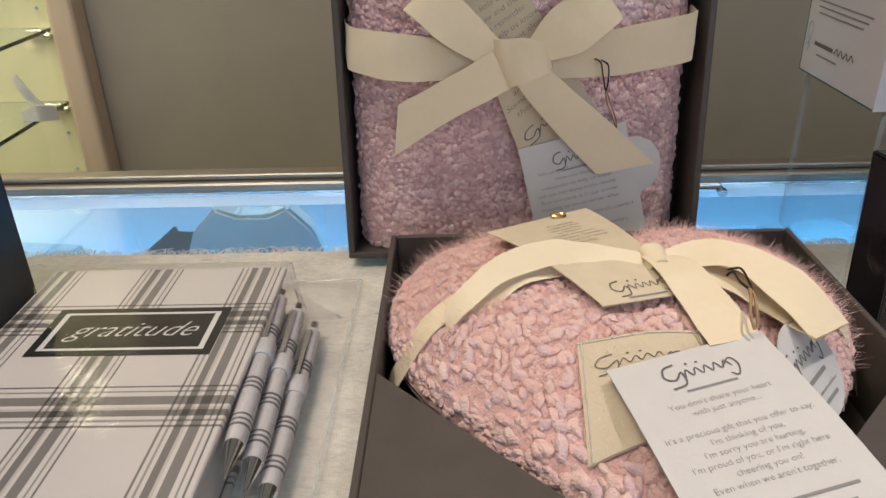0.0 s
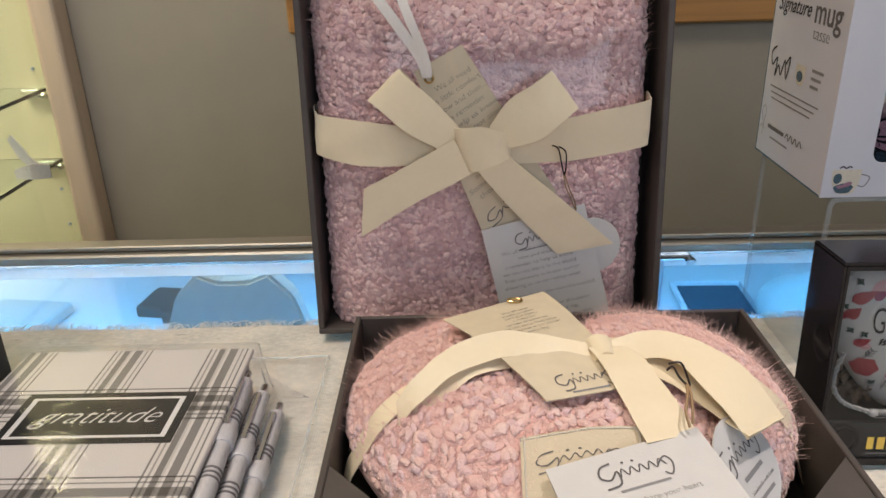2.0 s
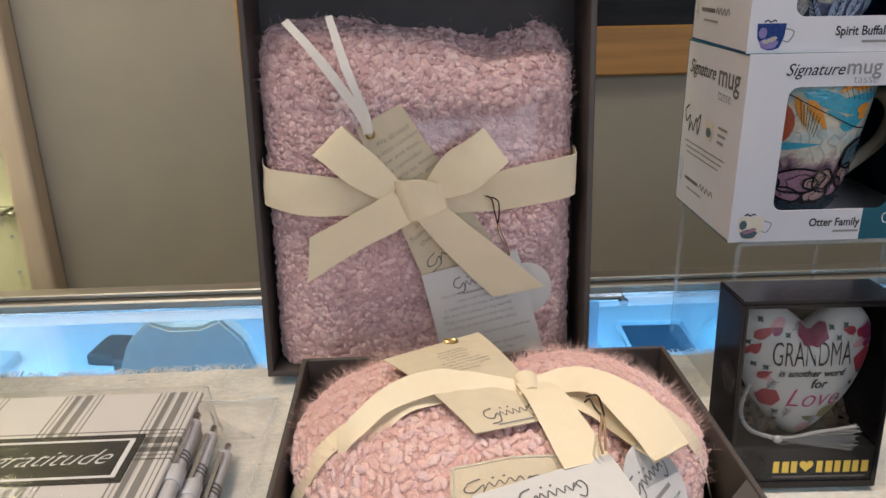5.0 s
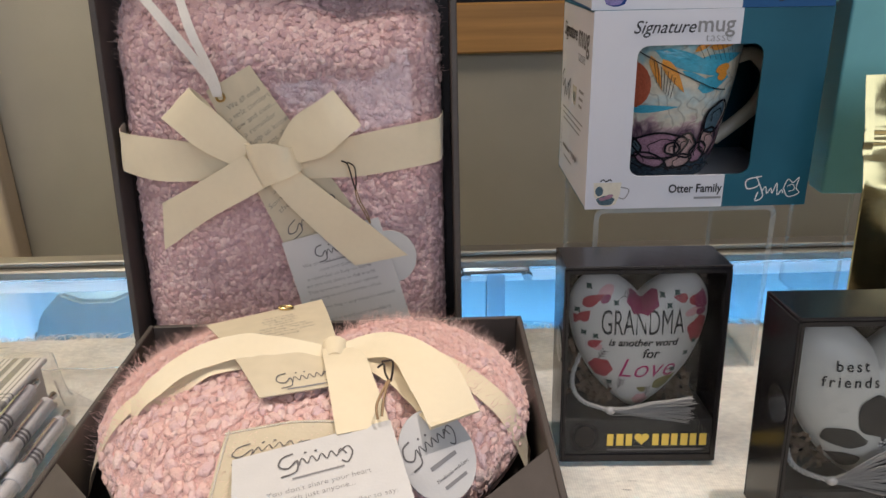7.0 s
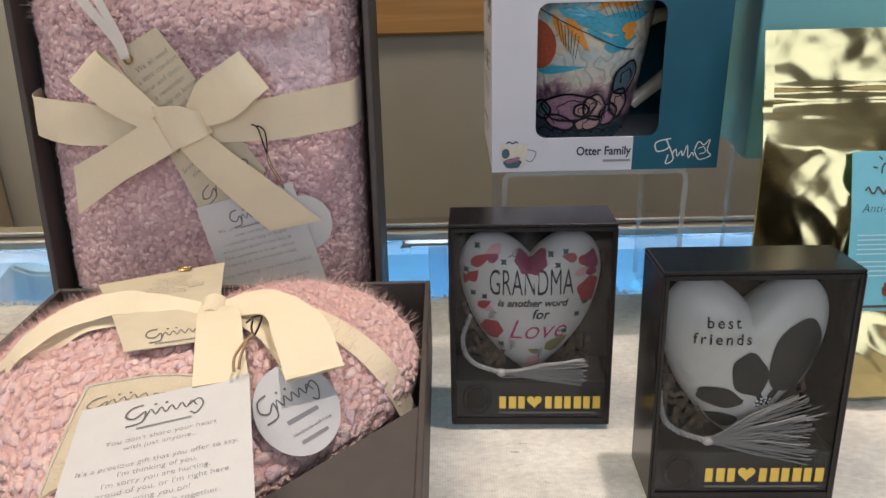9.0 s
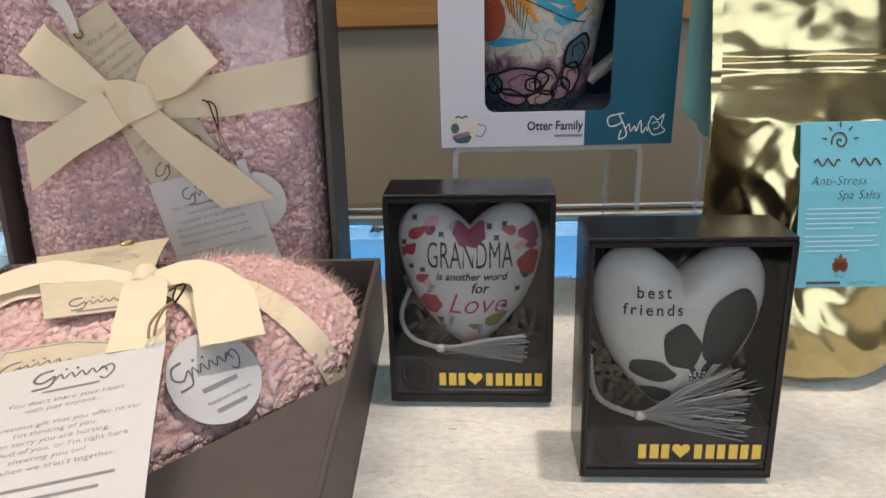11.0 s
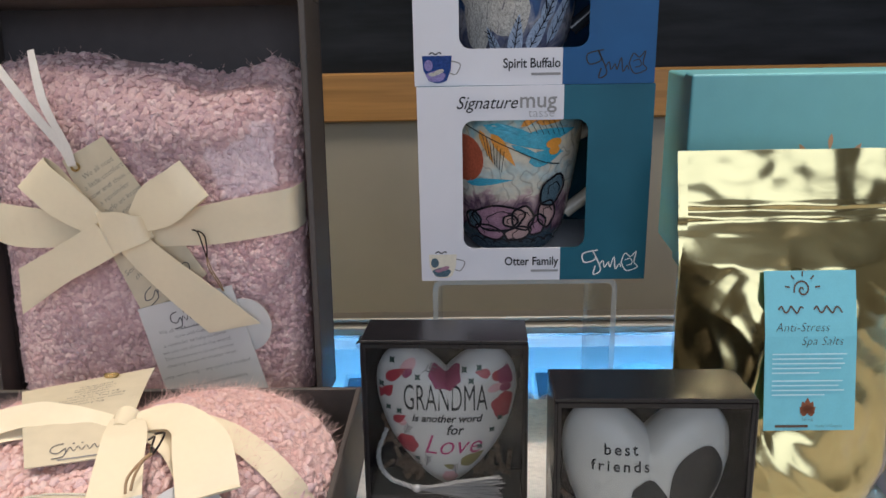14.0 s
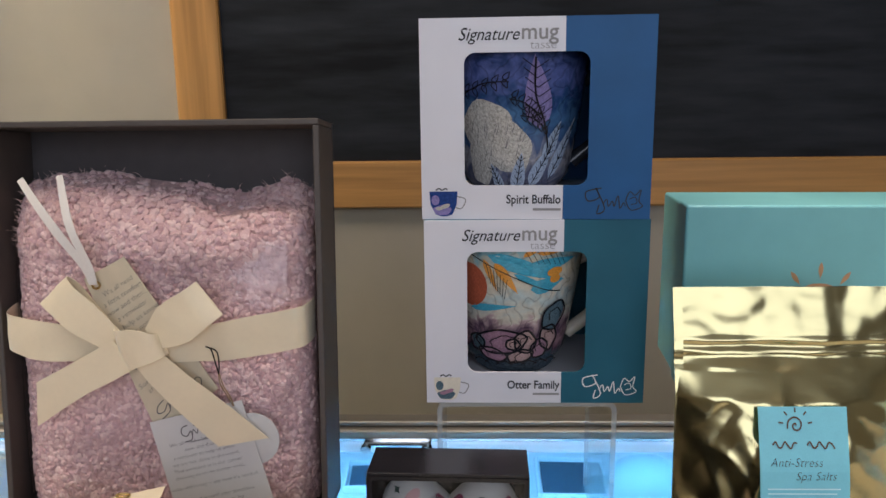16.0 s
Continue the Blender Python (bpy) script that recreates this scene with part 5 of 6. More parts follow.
def painted(name, stops, warp=0.3):
    """A painterly glaze: bands of colour up the mug, broken by swirling noise and thin dark strokes."""
    mat = material(name, stops[0][1], 0.16)
    tree = mat.node_tree
    coord, sep = tree.nodes.new("ShaderNodeTexCoord"), tree.nodes.new("ShaderNodeSeparateXYZ")
    swirl, fine, wave = tree.nodes.new("ShaderNodeTexNoise"), tree.nodes.new("ShaderNodeTexNoise"), tree.nodes.new("ShaderNodeTexWave")
    swirl.inputs["Scale"].default_value, swirl.inputs["Distortion"].default_value, swirl.inputs["Detail"].default_value = 55, 2.5, 3
    fine.inputs["Scale"].default_value, fine.inputs["Detail"].default_value = 260, 4
    wave.inputs["Scale"].default_value, wave.inputs["Distortion"].default_value, wave.inputs["Detail Scale"].default_value = 38, 14, 1.6
    for node in (swirl, fine, wave):
        tree.links.new(coord.outputs["Object"], node.inputs["Vector"])
    tree.links.new(coord.outputs["Object"], sep.inputs[0])
    up, mixin, ramp = tree.nodes.new("ShaderNodeMath"), tree.nodes.new("ShaderNodeMath"), tree.nodes.new("ShaderNodeValToRGB")
    up.operation, mixin.operation = "MULTIPLY_ADD", "MULTIPLY_ADD"
    up.inputs[1].default_value, up.inputs[2].default_value = 1 / 0.092, -0.5 * warp
    tree.links.new(sep.outputs["Z"], up.inputs[0])
    mixin.inputs[1].default_value = warp
    tree.links.new(swirl.outputs["Fac"], mixin.inputs[0])
    tree.links.new(up.outputs[0], mixin.inputs[2])
    tree.links.new(mixin.outputs[0], ramp.inputs[0])
    while len(ramp.color_ramp.elements) < len(stops):
        ramp.color_ramp.elements.new(0.5)
    for el, (p, c) in zip(ramp.color_ramp.elements, stops):
        el.position, el.color = p, (*c, 1)
    cut = tree.nodes.new("ShaderNodeMapRange")
    cut.inputs["From Min"].default_value, cut.inputs["From Max"].default_value = 0.0, 0.16
    cut.inputs["To Min"].default_value, cut.inputs["To Max"].default_value = 0.12, 1.0
    tree.links.new(wave.outputs["Fac"], cut.inputs["Value"])
    ink, tone = tree.nodes.new("ShaderNodeMix"), tree.nodes.new("ShaderNodeMix")
    for node in (ink, tone):
        node.data_type, node.blend_type = "RGBA", "MULTIPLY"
    ink.inputs[0].default_value, tone.inputs[0].default_value = 0.35, 0.5
    tree.links.new(ramp.outputs[0], ink.inputs[6])
    tree.links.new(cut.outputs[0], ink.inputs[7])
    tree.links.new(ink.outputs[2], tone.inputs[6])
    tree.links.new(fine.outputs["Fac"], tone.inputs[7])
    tree.links.new(tone.outputs[2], tree.nodes["Principled BSDF"].inputs["Base Color"])
    return mat


mug_low.children[0].data.materials[0] = painted("painted_cream_glaze", [(0.0, (0.05, 0.09, 0.11)), (0.13, (0.08, 0.12, 0.14)), (0.17, (0.10, 0.05, 0.09)), (0.26, (0.50, 0.30, 0.34)), (0.34, (0.16, 0.09, 0.14)), (0.42, (0.60, 0.42, 0.42)), (0.46, (0.80, 0.74, 0.60)), (0.58, (0.62, 0.72, 0.70)), (0.66, (0.82, 0.76, 0.62)), (0.80, (0.80, 0.70, 0.50)), (0.92, (0.30, 0.55, 0.62))])
mug_up.children[0].data.materials[0] = painted("painted_navy_glaze", [(0.0, (0.30, 0.30, 0.36)), (0.12, (0.12, 0.14, 0.25)), (0.24, (0.45, 0.45, 0.50)), (0.36, (0.06, 0.12, 0.28)), (0.52, (0.08, 0.20, 0.40)), (0.66, (0.03, 0.08, 0.22)), (0.80, (0.12, 0.16, 0.42)), (0.95, (0.03, 0.06, 0.18))], 0.4)
decal("painted_disc", [oval(-0.029, 0.062, 0.012, 0.015)], mug_lift(A), RUSTGLAZE, mug_low)
decals("painted_feather", [[leaf(-0.016, 0.083, 0.050, 0.010, -22)], [leaf(0.004, 0.074, 0.034, 0.009, 8)], [leaf(-0.002, 0.071, 0.030, 0.004, -28)]], mug_lift(A), SKYINK, mug_low)
decals("painted_flame", [[leaf(-0.012, 0.078, 0.024, 0.006, -58)], [leaf(-0.018, 0.080, 0.022, 0.004, -72)], [leaf(0.010, 0.084, 0.028, 0.006, 12)], [leaf(0.003, 0.082, 0.022, 0.004, 38)], [oval(0.022, 0.071, 0.005, 0.003, 10)]], mug_lift(A * 2), ORANGEGLAZE, mug_low)
INKYSLATE = material("inky_slate_glaze", (0.035, 0.055, 0.075), 0.15, grain=0.6, scale=140, stretch=(0.3, 0.3, 2))
decals("painted_ground", [[oval(0.0, 0.007, 0.036, 0.008)]], mug_lift(A), INKYSLATE, mug_low)
BLUSHGLAZE = material("blush_glaze", (0.46, 0.30, 0.28), 0.15, grain=0.35, scale=180)
lumps = [(-0.010, 0.024, 0.017, 0.0085, 4, PURPLEGLAZE), (-0.027, 0.022, 0.0055, 0.006, 0, SLATEGLAZE), (0.006, 0.024, 0.007, 0.008, 10, BLUSHGLAZE), (0.022, 0.026, 0.0065, 0.009, 12, BLUSHGLAZE), (0.016, 0.019, 0.006, 0.007, -20, PURPLEGLAZE), (0.024, 0.041, 0.0075, 0.0105, -28, SLATEGLAZE), (-0.016, 0.0145, 0.010, 0.0045, -14, PURPLEGLAZE), (0.003, 0.0140, 0.009, 0.0045, 12, BLUSHGLAZE), (-0.002, 0.0225, 0.0045, 0.004, 0, BLUSHGLAZE)]
lines = []
for k, (cx, cy, rx, ry, turn, mat) in enumerate(lumps):
    decal("painted_lump", [oval(cx, cy, rx, ry, turn, 24, 0.05, k)], mug_lift(A * (2 + 0.4 * k)), mat, mug_low)
    rim_line = oval(cx, cy, rx, ry, turn, 22, 0.05, k)
    lines += stroke(rim_line + rim_line[:1], 0.0014, smooth=1)
    inner = oval(cx + 0.1 * rx, cy, 0.55 * rx, 0.5 * ry, turn + 12, 16, 0.12, k + 1)
    lines += stroke(inner[:11], 0.0006, smooth=1)
for k in range(7):
    lines += stroke([(-0.032 + 0.009 * k, 0.008 - 0.0005 * (k % 3)), (-0.027 + 0.009 * k, 0.0105), (-0.020 + 0.009 * k, 0.0075)], 0.0008, smooth=3)
lines += stroke([(-0.026, 0.084), (-0.012, 0.075), (0.004, 0.066), (0.016, 0.060), (0.026, 0.058)], 0.0006)
for k in range(7):
    lines += stroke([(-0.016 + 0.0018 * k, 0.077 - 0.0016 * k), (-0.014 + 0.0012 * k, 0.064 - 0.0016 * k)], 0.00035, smooth=2)
    lines += stroke([(0.004 + 0.003 * k, 0.086), (0.008 + 0.0032 * k, 0.078 - 0.0004 * k)], 0.0003, smooth=2)
tagged(decal("brushwork", lines, mug_lift(A * 7), BLACKGLAZE, mug_low), kind="stuff")
decals("painted_feather", [[leaf(-0.030, 0.046, 0.030, 0.005, 6)], [leaf(0.008, 0.060, 0.022, 0.010, 14)]], mug_lift(A), SKYINK, mug_low)
decal("painted_flame", [oval(0.0225, 0.0665, 0.0035, 0.0028, 10)], mug_lift(A * 3), ORANGEGLAZE, mug_low)

PALEGLAZE = material("pale_glaze", (0.46, 0.44, 0.40), 0.16, grain=0.55, scale=180)
decals("painted_form", [[oval(-0.018, 0.040, 0.0165, 0.020, 14, 28, 0.05)], [oval(-0.004, 0.030, 0.0135, 0.0165, 20, 28, 0.05, 2)], [oval(-0.024, 0.022, 0.010, 0.016, -6, 24, 0.07, 1)]], mug_lift(A), PALEGLAZE, mug_up)
MISTGLAZE = material("mist_blue_glaze", (0.34, 0.42, 0.55), 0.15, grain=0.4, scale=120)
decals("painted_leaf", [[leaf(0.014, 0.042, 0.044, 0.016, 97)]], mug_lift(A * 2), LILACGLAZE, mug_up)
decals("painted_leaf", [[leaf(0.019, 0.022, 0.026, 0.009, 70)], [leaf(0.010, 0.006, 0.030, 0.010, 62)], [leaf(0.024, 0.010, 0.042, 0.009, 66)], [leaf(0.000, 0.002, 0.026, 0.010, 82)], [leaf(-0.010, 0.002, 0.020, 0.007, 110)]], mug_lift(A * 3), MISTGLAZE, mug_up)
lines = stroke([(0.020, 0.030), (0.016, 0.046), (0.010, 0.062), (0.009, 0.084)], 0.0010)
for k in range(6):
    lines += stroke([(0.0135 - 0.0008 * k, 0.050 + 0.0055 * k), (0.020 - 0.0008 * k, 0.055 + 0.0055 * k)], 0.0005, smooth=2) + stroke([(0.0135 - 0.0008 * k, 0.050 + 0.0055 * k), (0.0065 - 0.0008 * k, 0.056 + 0.0055 * k)], 0.0005, smooth=2)
# dark sprigs with small leaves
for x0, y0, x1, y1 in ((-0.032, 0.062, -0.004, 0.070), (-0.004, 0.060, 0.014, 0.048), (0.002, 0.050, 0.018, 0.040)):
    lines += stroke([(x0, y0), (0.5 * (x0 + x1), 0.5 * (y0 + y1) + 0.003), (x1, y1)], 0.0007)
    for k in range(5):
        fx, fy = x0 + (x1 - x0) * (k + 0.5) / 5, y0 + (y1 - y0) * (k + 0.5) / 5 + 0.002
        for a in (55, -70):
            ring = leaf(fx, fy, 0.0055, 0.0028, a, 5)
            lines += stroke(ring + ring[:1], 0.00055, smooth=1)
for k in range(5):
    a = (70, 62, 66, 82, 110)[k]
    bx, by, l = ((0.019, 0.022, 0.024), (0.010, 0.006, 0.028), (0.024, 0.010, 0.040), (0.0, 0.002, 0.024), (-0.010, 0.002, 0.018))[k]
    c, q = math.cos(radians(a)), math.sin(radians(a))
    lines += stroke([(bx, by), (bx + l * c, by + l * q)], 0.0006, smooth=2)
    for i in range(1, 6):
        px, py = bx + l * c * i / 6, by + l * q * i / 6
        for sgn in (-1, 1):
            b = radians(a + sgn * 40)
            lines += stroke([(px, py), (px + 0.0040 * math.cos(b), py + 0.0040 * math.sin(b))], 0.0004, smooth=1)
tagged(decal("brushwork", lines, mug_lift(A * 5), BLACKGLAZE, mug_up), kind="stuff")
WASH = material("grey_wash_glaze", (0.20, 0.19, 0.20), 0.15, grain=0.4, scale=160)
wash = []
for k in range(22):
    x0, y0 = -0.032 + 0.0017 * k + 0.002 * math.sin(k * 2.3), 0.014 + 0.026 * abs(math.sin(k * 1.3))
    wash += stroke([(x0, y0), (x0 + 0.0012, y0 + 0.004), (x0 + 0.0016 + 0.001 * math.sin(k), y0 + 0.008)], 0.0006, taper=True, smooth=2)
tagged(decal("grey_brushwork", wash, mug_lift(A * 2), WASH, mug_up), kind="stuff")

FACE = -0.0002


def front(u, v):
    return (u, FACE, v)


def side(u, v):
    """On the white side panel: u from its back edge to the front."""
    return (FACE, 0.094 - u, v)


SIDE = Matrix(((0, 0, -1, FACE), (-1, 0, 0, 0.094), (0, 1, 0, 0), (0, 0, 0, 1)))


def small_mug(x, z, k=1.0):
    cup = [(x, z + 0.0125 * k), (x + 0.0005 * k, z + 0.006 * k), (x + 0.003 * k, z + 0.001 * k), (x + 0.006 * k, z), (x + 0.0085 * k, z), (x + 0.0115 * k, z + 0.001 * k), (x + 0.0135 * k, z + 0.006 * k), (x + 0.014 * k, z + 0.0125 * k)]
    return [cup], stroke([(x + 0.0138 * k, z + 0.010 * k), (x + 0.018 * k, z + 0.0085 * k), (x + 0.016 * k, z + 0.004 * k), (x + 0.013 * k, z + 0.0045 * k)], 0.0006 * k)




def mug_prints(box, title, ink, cup_mats):
    letters("lettering", "Signature", 0.0092, pose(0.0362, FACE, 0.0975, 90), BLACKINK, box, shear=0.35, wide=0.93, thick=0.00003)
    letters("lettering", "mug", 0.0118, pose(0.0630, FACE, 0.0985, 90), INK_SOFT, box, wide=0.98, thick=0.00012)
    letters("lettering", "tasse", 0.0066, pose(0.0650, FACE, 0.0920, 90), INK_SOFT, box, wide=1.05)
    letters("lettering", title, 0.0068, pose(0.0755, FACE, 0.0108, 90), BLACKINK, box, "RIGHT", wide=0.84, thick=0.00012)
    decal("text_bar", bars(0.0605, 0.0048, 0.015, 0.0013), front, INK_SOFT, box)
    cup, ear = small_mug(0.0042, 0.0016, 1.1)
    decal("small_mug_print", cup, front, cup_mats[0], box)
    decal("small_mug_print", [oval(0.0112, 0.0050, 0.0050, 0.0028, 0, 20, 0.06), oval(0.0075, 0.0105, 0.0022, 0.0028)], lambda u, v: (u, FACE * 1.6, v), cup_mats[1], box)
    decal("small_mug_print", [oval(0.0128, 0.0072, 0.0028, 0.0012, 20), oval(0.0095, 0.0060, 0.0020, 0.0010)], lambda u, v: (u, FACE * 2, v), cup_mats[2], box)
    decal("small_mug_print", stroke([(0.0078, 0.0160), (0.0095, 0.0170), (0.0112, 0.0160), (0.0130, 0.0170), (0.0142, 0.0162)], 0.0007), front, BLACKINK, box)
    decal("small_mug_print", ear, front, INK_SOFT, box)
    # flourish in place of a signature
    sig = stroke([(0.097, 0.017), (0.089, 0.015), (0.090, 0.010), (0.096, 0.012), (0.094, 0.017), (0.099, 0.006), (0.095, 0.003), (0.096, 0.008)], 0.0007)
    sig += stroke([(0.098, 0.008), (0.100, 0.011), (0.101, 0.007), (0.103, 0.010), (0.104, 0.007), (0.106, 0.013), (0.107, 0.006), (0.109, 0.009), (0.110, 0.007)], 0.0006)
    sig += stroke([(0.110, 0.010), (0.112, 0.015), (0.115, 0.013), (0.118, 0.016), (0.117, 0.010), (0.119, 0.007), (0.113, 0.005), (0.110, 0.010)], 0.0006) + stroke([(0.112, 0.011), (0.115, 0.012), (0.116, 0.009), (0.113, 0.008)], 0.0005)
    decal("flourish", sig, front, ink, box)
    # side panel
    letters("lettering", "Signature", 0.0122, SIDE @ pose(0.028, 0.0905, 0), BLACKINK, box, shear=0.35, wide=0.95, thick=0.00003)
    letters("lettering", "mug", 0.0185, SIDE @ pose(0.070, 0.0905, 0), INK, box, thick=0.00018)
    letters("lettering", "tasse", 0.0100, SIDE @ pose(0.066, 0.0795, 0), INK_SOFT, box)
    decal("flourish", stroke([(0.012, 0.066), (0.006, 0.062), (0.009, 0.055), (0.015, 0.060), (0.014, 0.049), (0.018, 0.056), (0.022, 0.051), (0.026, 0.060), (0.030, 0.050), (0.033, 0.063), (0.027, 0.057)], 0.0012), side, BLACKINK, box)
    cup, ear = small_mug(0.042, 0.050, 0.9)
    decal("small_mug_print", cup, side, cup_mats[0], box)
    decal("small_mug_print", [oval(0.048, 0.055, 0.004, 0.003)], lambda u, v: (FACE * 1.6, 0.094 - u, v), cup_mats[1], box)
    for k in range(3):
        decal("text_bar", bars(0.062, 0.060 - 0.0042 * k, 0.014 - 0.002 * k, 0.0016), side, INK_SOFT, box)
    for k in range(3):
        decal("text_bar", bars(0.010 + 0.002 * k, 0.0425 - 0.0034 * k, 0.066 - 0.006 * k, 0.0009), side, INK_SOFT, box)
    decal("emblem", stroke([(0.006, 0.020), (0.004, 0.026), (0.007, 0.030), (0.010, 0.026), (0.008, 0.020), (0.007, 0.012)], 0.0005) + stroke([(0.004, 0.016), (0.007, 0.018), (0.010, 0.016)], 0.0005), side, INK_SOFT, box)
    decal("brand_bar", bars(0.015, 0.0180, 0.024, 0.0022) + stroke([(0.041, 0.018), (0.044, 0.021), (0.046, 0.0175), (0.049, 0.021), (0.052, 0.0175), (0.055, 0.021), (0.058, 0.0175), (0.061, 0.021), (0.064, 0.018)], 0.0009), side, INK, box)
    decal("text_bar", bars(0.020, 0.0125, 0.026, 0.0011), side, INK_SOFT, box)


mug_prints(box_low, "Otter Family", WHITEINK, (CREAMGLAZE, SLATEGLAZE, PURPLEGLAZE))
mug_prints(box_up, "Spirit Buffalo", BLACKINK, (NAVYGLAZE, LILACGLAZE, PALEGLAZE))

# ---- keepsake hearts inside their boxes ----
HW, HH_, HS, HC = 0.0336, 0.0725, 1.07, 0.0386


HALF = [(0.0, 0.0), (0.13, 0.022), (0.34, 0.10), (0.58, 0.225), (0.79, 0.375), (0.93, 0.54), (1.0, 0.71), (0.97, 0.86), (0.81, 0.965), (0.56, 1.0), (0.31, 0.965), (0.11, 0.895), (0.0, 0.84)]
RIM = [(HW * p.x, HH_ * p.y) for p in catmull([(x, y, 0) for x, y in HALF], 8)]
HOUT = RIM + [(-x, y) for x, y in RIM[-2:0:-1]]
hreach, hshare = star(HOUT, (0.0, HC))


def heart_y(x, z, lift=0.0):
    s = min(1.0, hshare(x, z))
    return -0.0126 * (1 - s ** 2.6) ** 0.55 - lift


def on_heart(lift):
    def fn(u, v):
        u, v = u * HS, v * HS
        k = 0.95 / max(0.95, hshare(u, v))
        u, v = u * k, HC + (v - HC) * k
        return (u, heart_y(u, v, lift), v)
    return fn


def heart_side(sign):
    def fn(u, v):
        a, s = 2 * math.pi * u, math.sin(math.pi * v / 2)
        r = hreach(a) * s
        x, z = r * math.cos(a), HC + r * math.sin(a)
        return (x, sign * (-heart_y(x, z)) if s < 0.9999 else 0.0, z)
    return fn


def keepsake(box, mat, label):
    t = thing("keepsake_heart", box.matrix_world @ Matrix.Translation((0.0385, 0.0165, 0.0228)), label, "heart ornament", "keepsake hearts")
    bm = sheet(heart_side(-1), 96, 20)
    back = sheet(heart_side(1), 96, 14)
    mesh = bpy.data.meshes.new("back")
    back.to_mesh(mesh)
    back.free()
    bm.from_mesh(mesh)
    bpy.data.meshes.remove(mesh)
    bmesh.ops.remove_doubles(bm, verts=bm.verts, dist=1e-6)
    part("heart_body", bm, mat, t, smooth=True)
    return t


def heart_warp(dx, dz, lift=0.0004):
    return lambda co: Vector((HS * (co.x + dx), heart_y(HS * (co.x + dx), HS * (co.y + dz), lift + max(0.0, co.z)), HS * (co.y + dz)))


kh1 = keepsake(hb1, FLORALHEART, "white ceramic heart printed with red flowers and words")
for body, size, z, mat, sh, wd, x in (("GRANDMA", 0.0170, 0.0462, BLACKINK, 0.0, 0.44, 0.0), ("is another word", 0.0048, 0.0372, BLACKINK, 0.25, 0.98, 0.0005), ("for", 0.0065, 0.0318, BLACKINK, 0.25, 0.95, 0.004), ("Love", 0.0140, 0.0240, MAGENTA, 0.35, 0.95, 0.0025)):
    letters("lettering", body, size, Matrix(), mat, kh1, shear=sh, wide=wd, warp=heart_warp(x, z), thick=0.00012 if size < 0.01 else -0.0001)


def flower(x, y, r, n, turn=0):
    return [leaf(x, y, r, r * 0.95, turn + 360 * k / n, tip=1.4) for k in range(n)]


red = [flower(-0.0175, 0.0235, 0.0055, 6), flower(0.0265, 0.0420, 0.0068, 5, 20), [leaf(-0.0265, 0.0540, 0.011, 0.0048, 30)], [leaf(-0.0275, 0.0465, 0.007, 0.0048, 50), leaf(-0.0275, 0.0460, 0.0065, 0.0045, 155)], [leaf(0.0205, 0.0570, 0.008, 0.0045, -22), leaf(0.0200, 0.0570, 0.007, 0.0042, 170)], [leaf(-0.0235, 0.0345, 0.007, 0.0040, 30)]]
berry = [flower(0.0, 0.0570, 0.0075, 7, 30), flower(0.0270, 0.0560, 0.0045, 5, 10), [oval(-0.0165, 0.0575, 0.0026, 0.0016, 40)], [oval(0.0265, 0.0505, 0.0026, 0.0018)]]
pale = [flower(0.0015, 0.0070, 0.0038, 6), [oval(-0.0165, 0.0600, 0.0045, 0.0026, 45)], [oval(0.0225, 0.0510, 0.004, 0.0018, 20)], [oval(-0.0195, 0.0345, 0.0022, 0.0018)]]
green = [leaf(0.0065, 0.0135, 0.0125, 0.0062, 32), leaf(0.0035, 0.0125, 0.005, 0.003, 160)]
bits = []
for x, y in ((-0.0285, 0.0515), (-0.0255, 0.0410), (0.0085, 0.0590), (0.0115, 0.0545), (0.0205, 0.0310), (-0.0235, 0.0625), (-0.0120, 0.0560), (0.0150, 0.0600), (-0.0205, 0.0400), (0.0240, 0.0365), (0.0150, 0.0230), (-0.0130, 0.0160)):
    bits += [leaf(x, y, 0.0018, 0.0012, 45 + 90 * k) for k in range(4)]
twigs = []
for x, y, a in ((-0.0190, 0.0280, 60), (-0.010, 0.0580, 20), (-0.0090, 0.0125, 80), (0.0265, 0.0590, 60), (0.0040, 0.0085, 90), (-0.0125, 0.0110, 100)):
    c, s = math.cos(radians(a)), math.sin(radians(a))
    twigs += stroke([(x, y), (x + 0.006 * c, y + 0.006 * s)], 0.0004, smooth=1)
    for k in (0.3, 0.55, 0.8):
        for sgn in (-1, 1):
            b = radians(a + sgn * 45)
            twigs += stroke([(x + 0.006 * k * c, y + 0.006 * k * s), (x + 0.006 * k * c + 0.0022 * math.cos(b), y + 0.006 * k * s + 0.0022 * math.sin(b))], 0.0004, smooth=1)
decals("red_flower", red, on_heart(0.0004), REDINK, kh1)
decals("berry_flower", berry, on_heart(0.0005), BERRYINK, kh1)
decals("pink_flower", pale, on_heart(0.0003), PINKINK, kh1)
decals("olive_leaf", [[g] for g in green], on_heart(0.0004), OLIVE, kh1)
tagged(decal("small_sprigs", bits, on_heart(0.0006), DARKGREEN, kh1), kind="stuff")
tagged(decal("twigs", twigs, on_heart(0.0006), INK, kh1), kind="stuff")

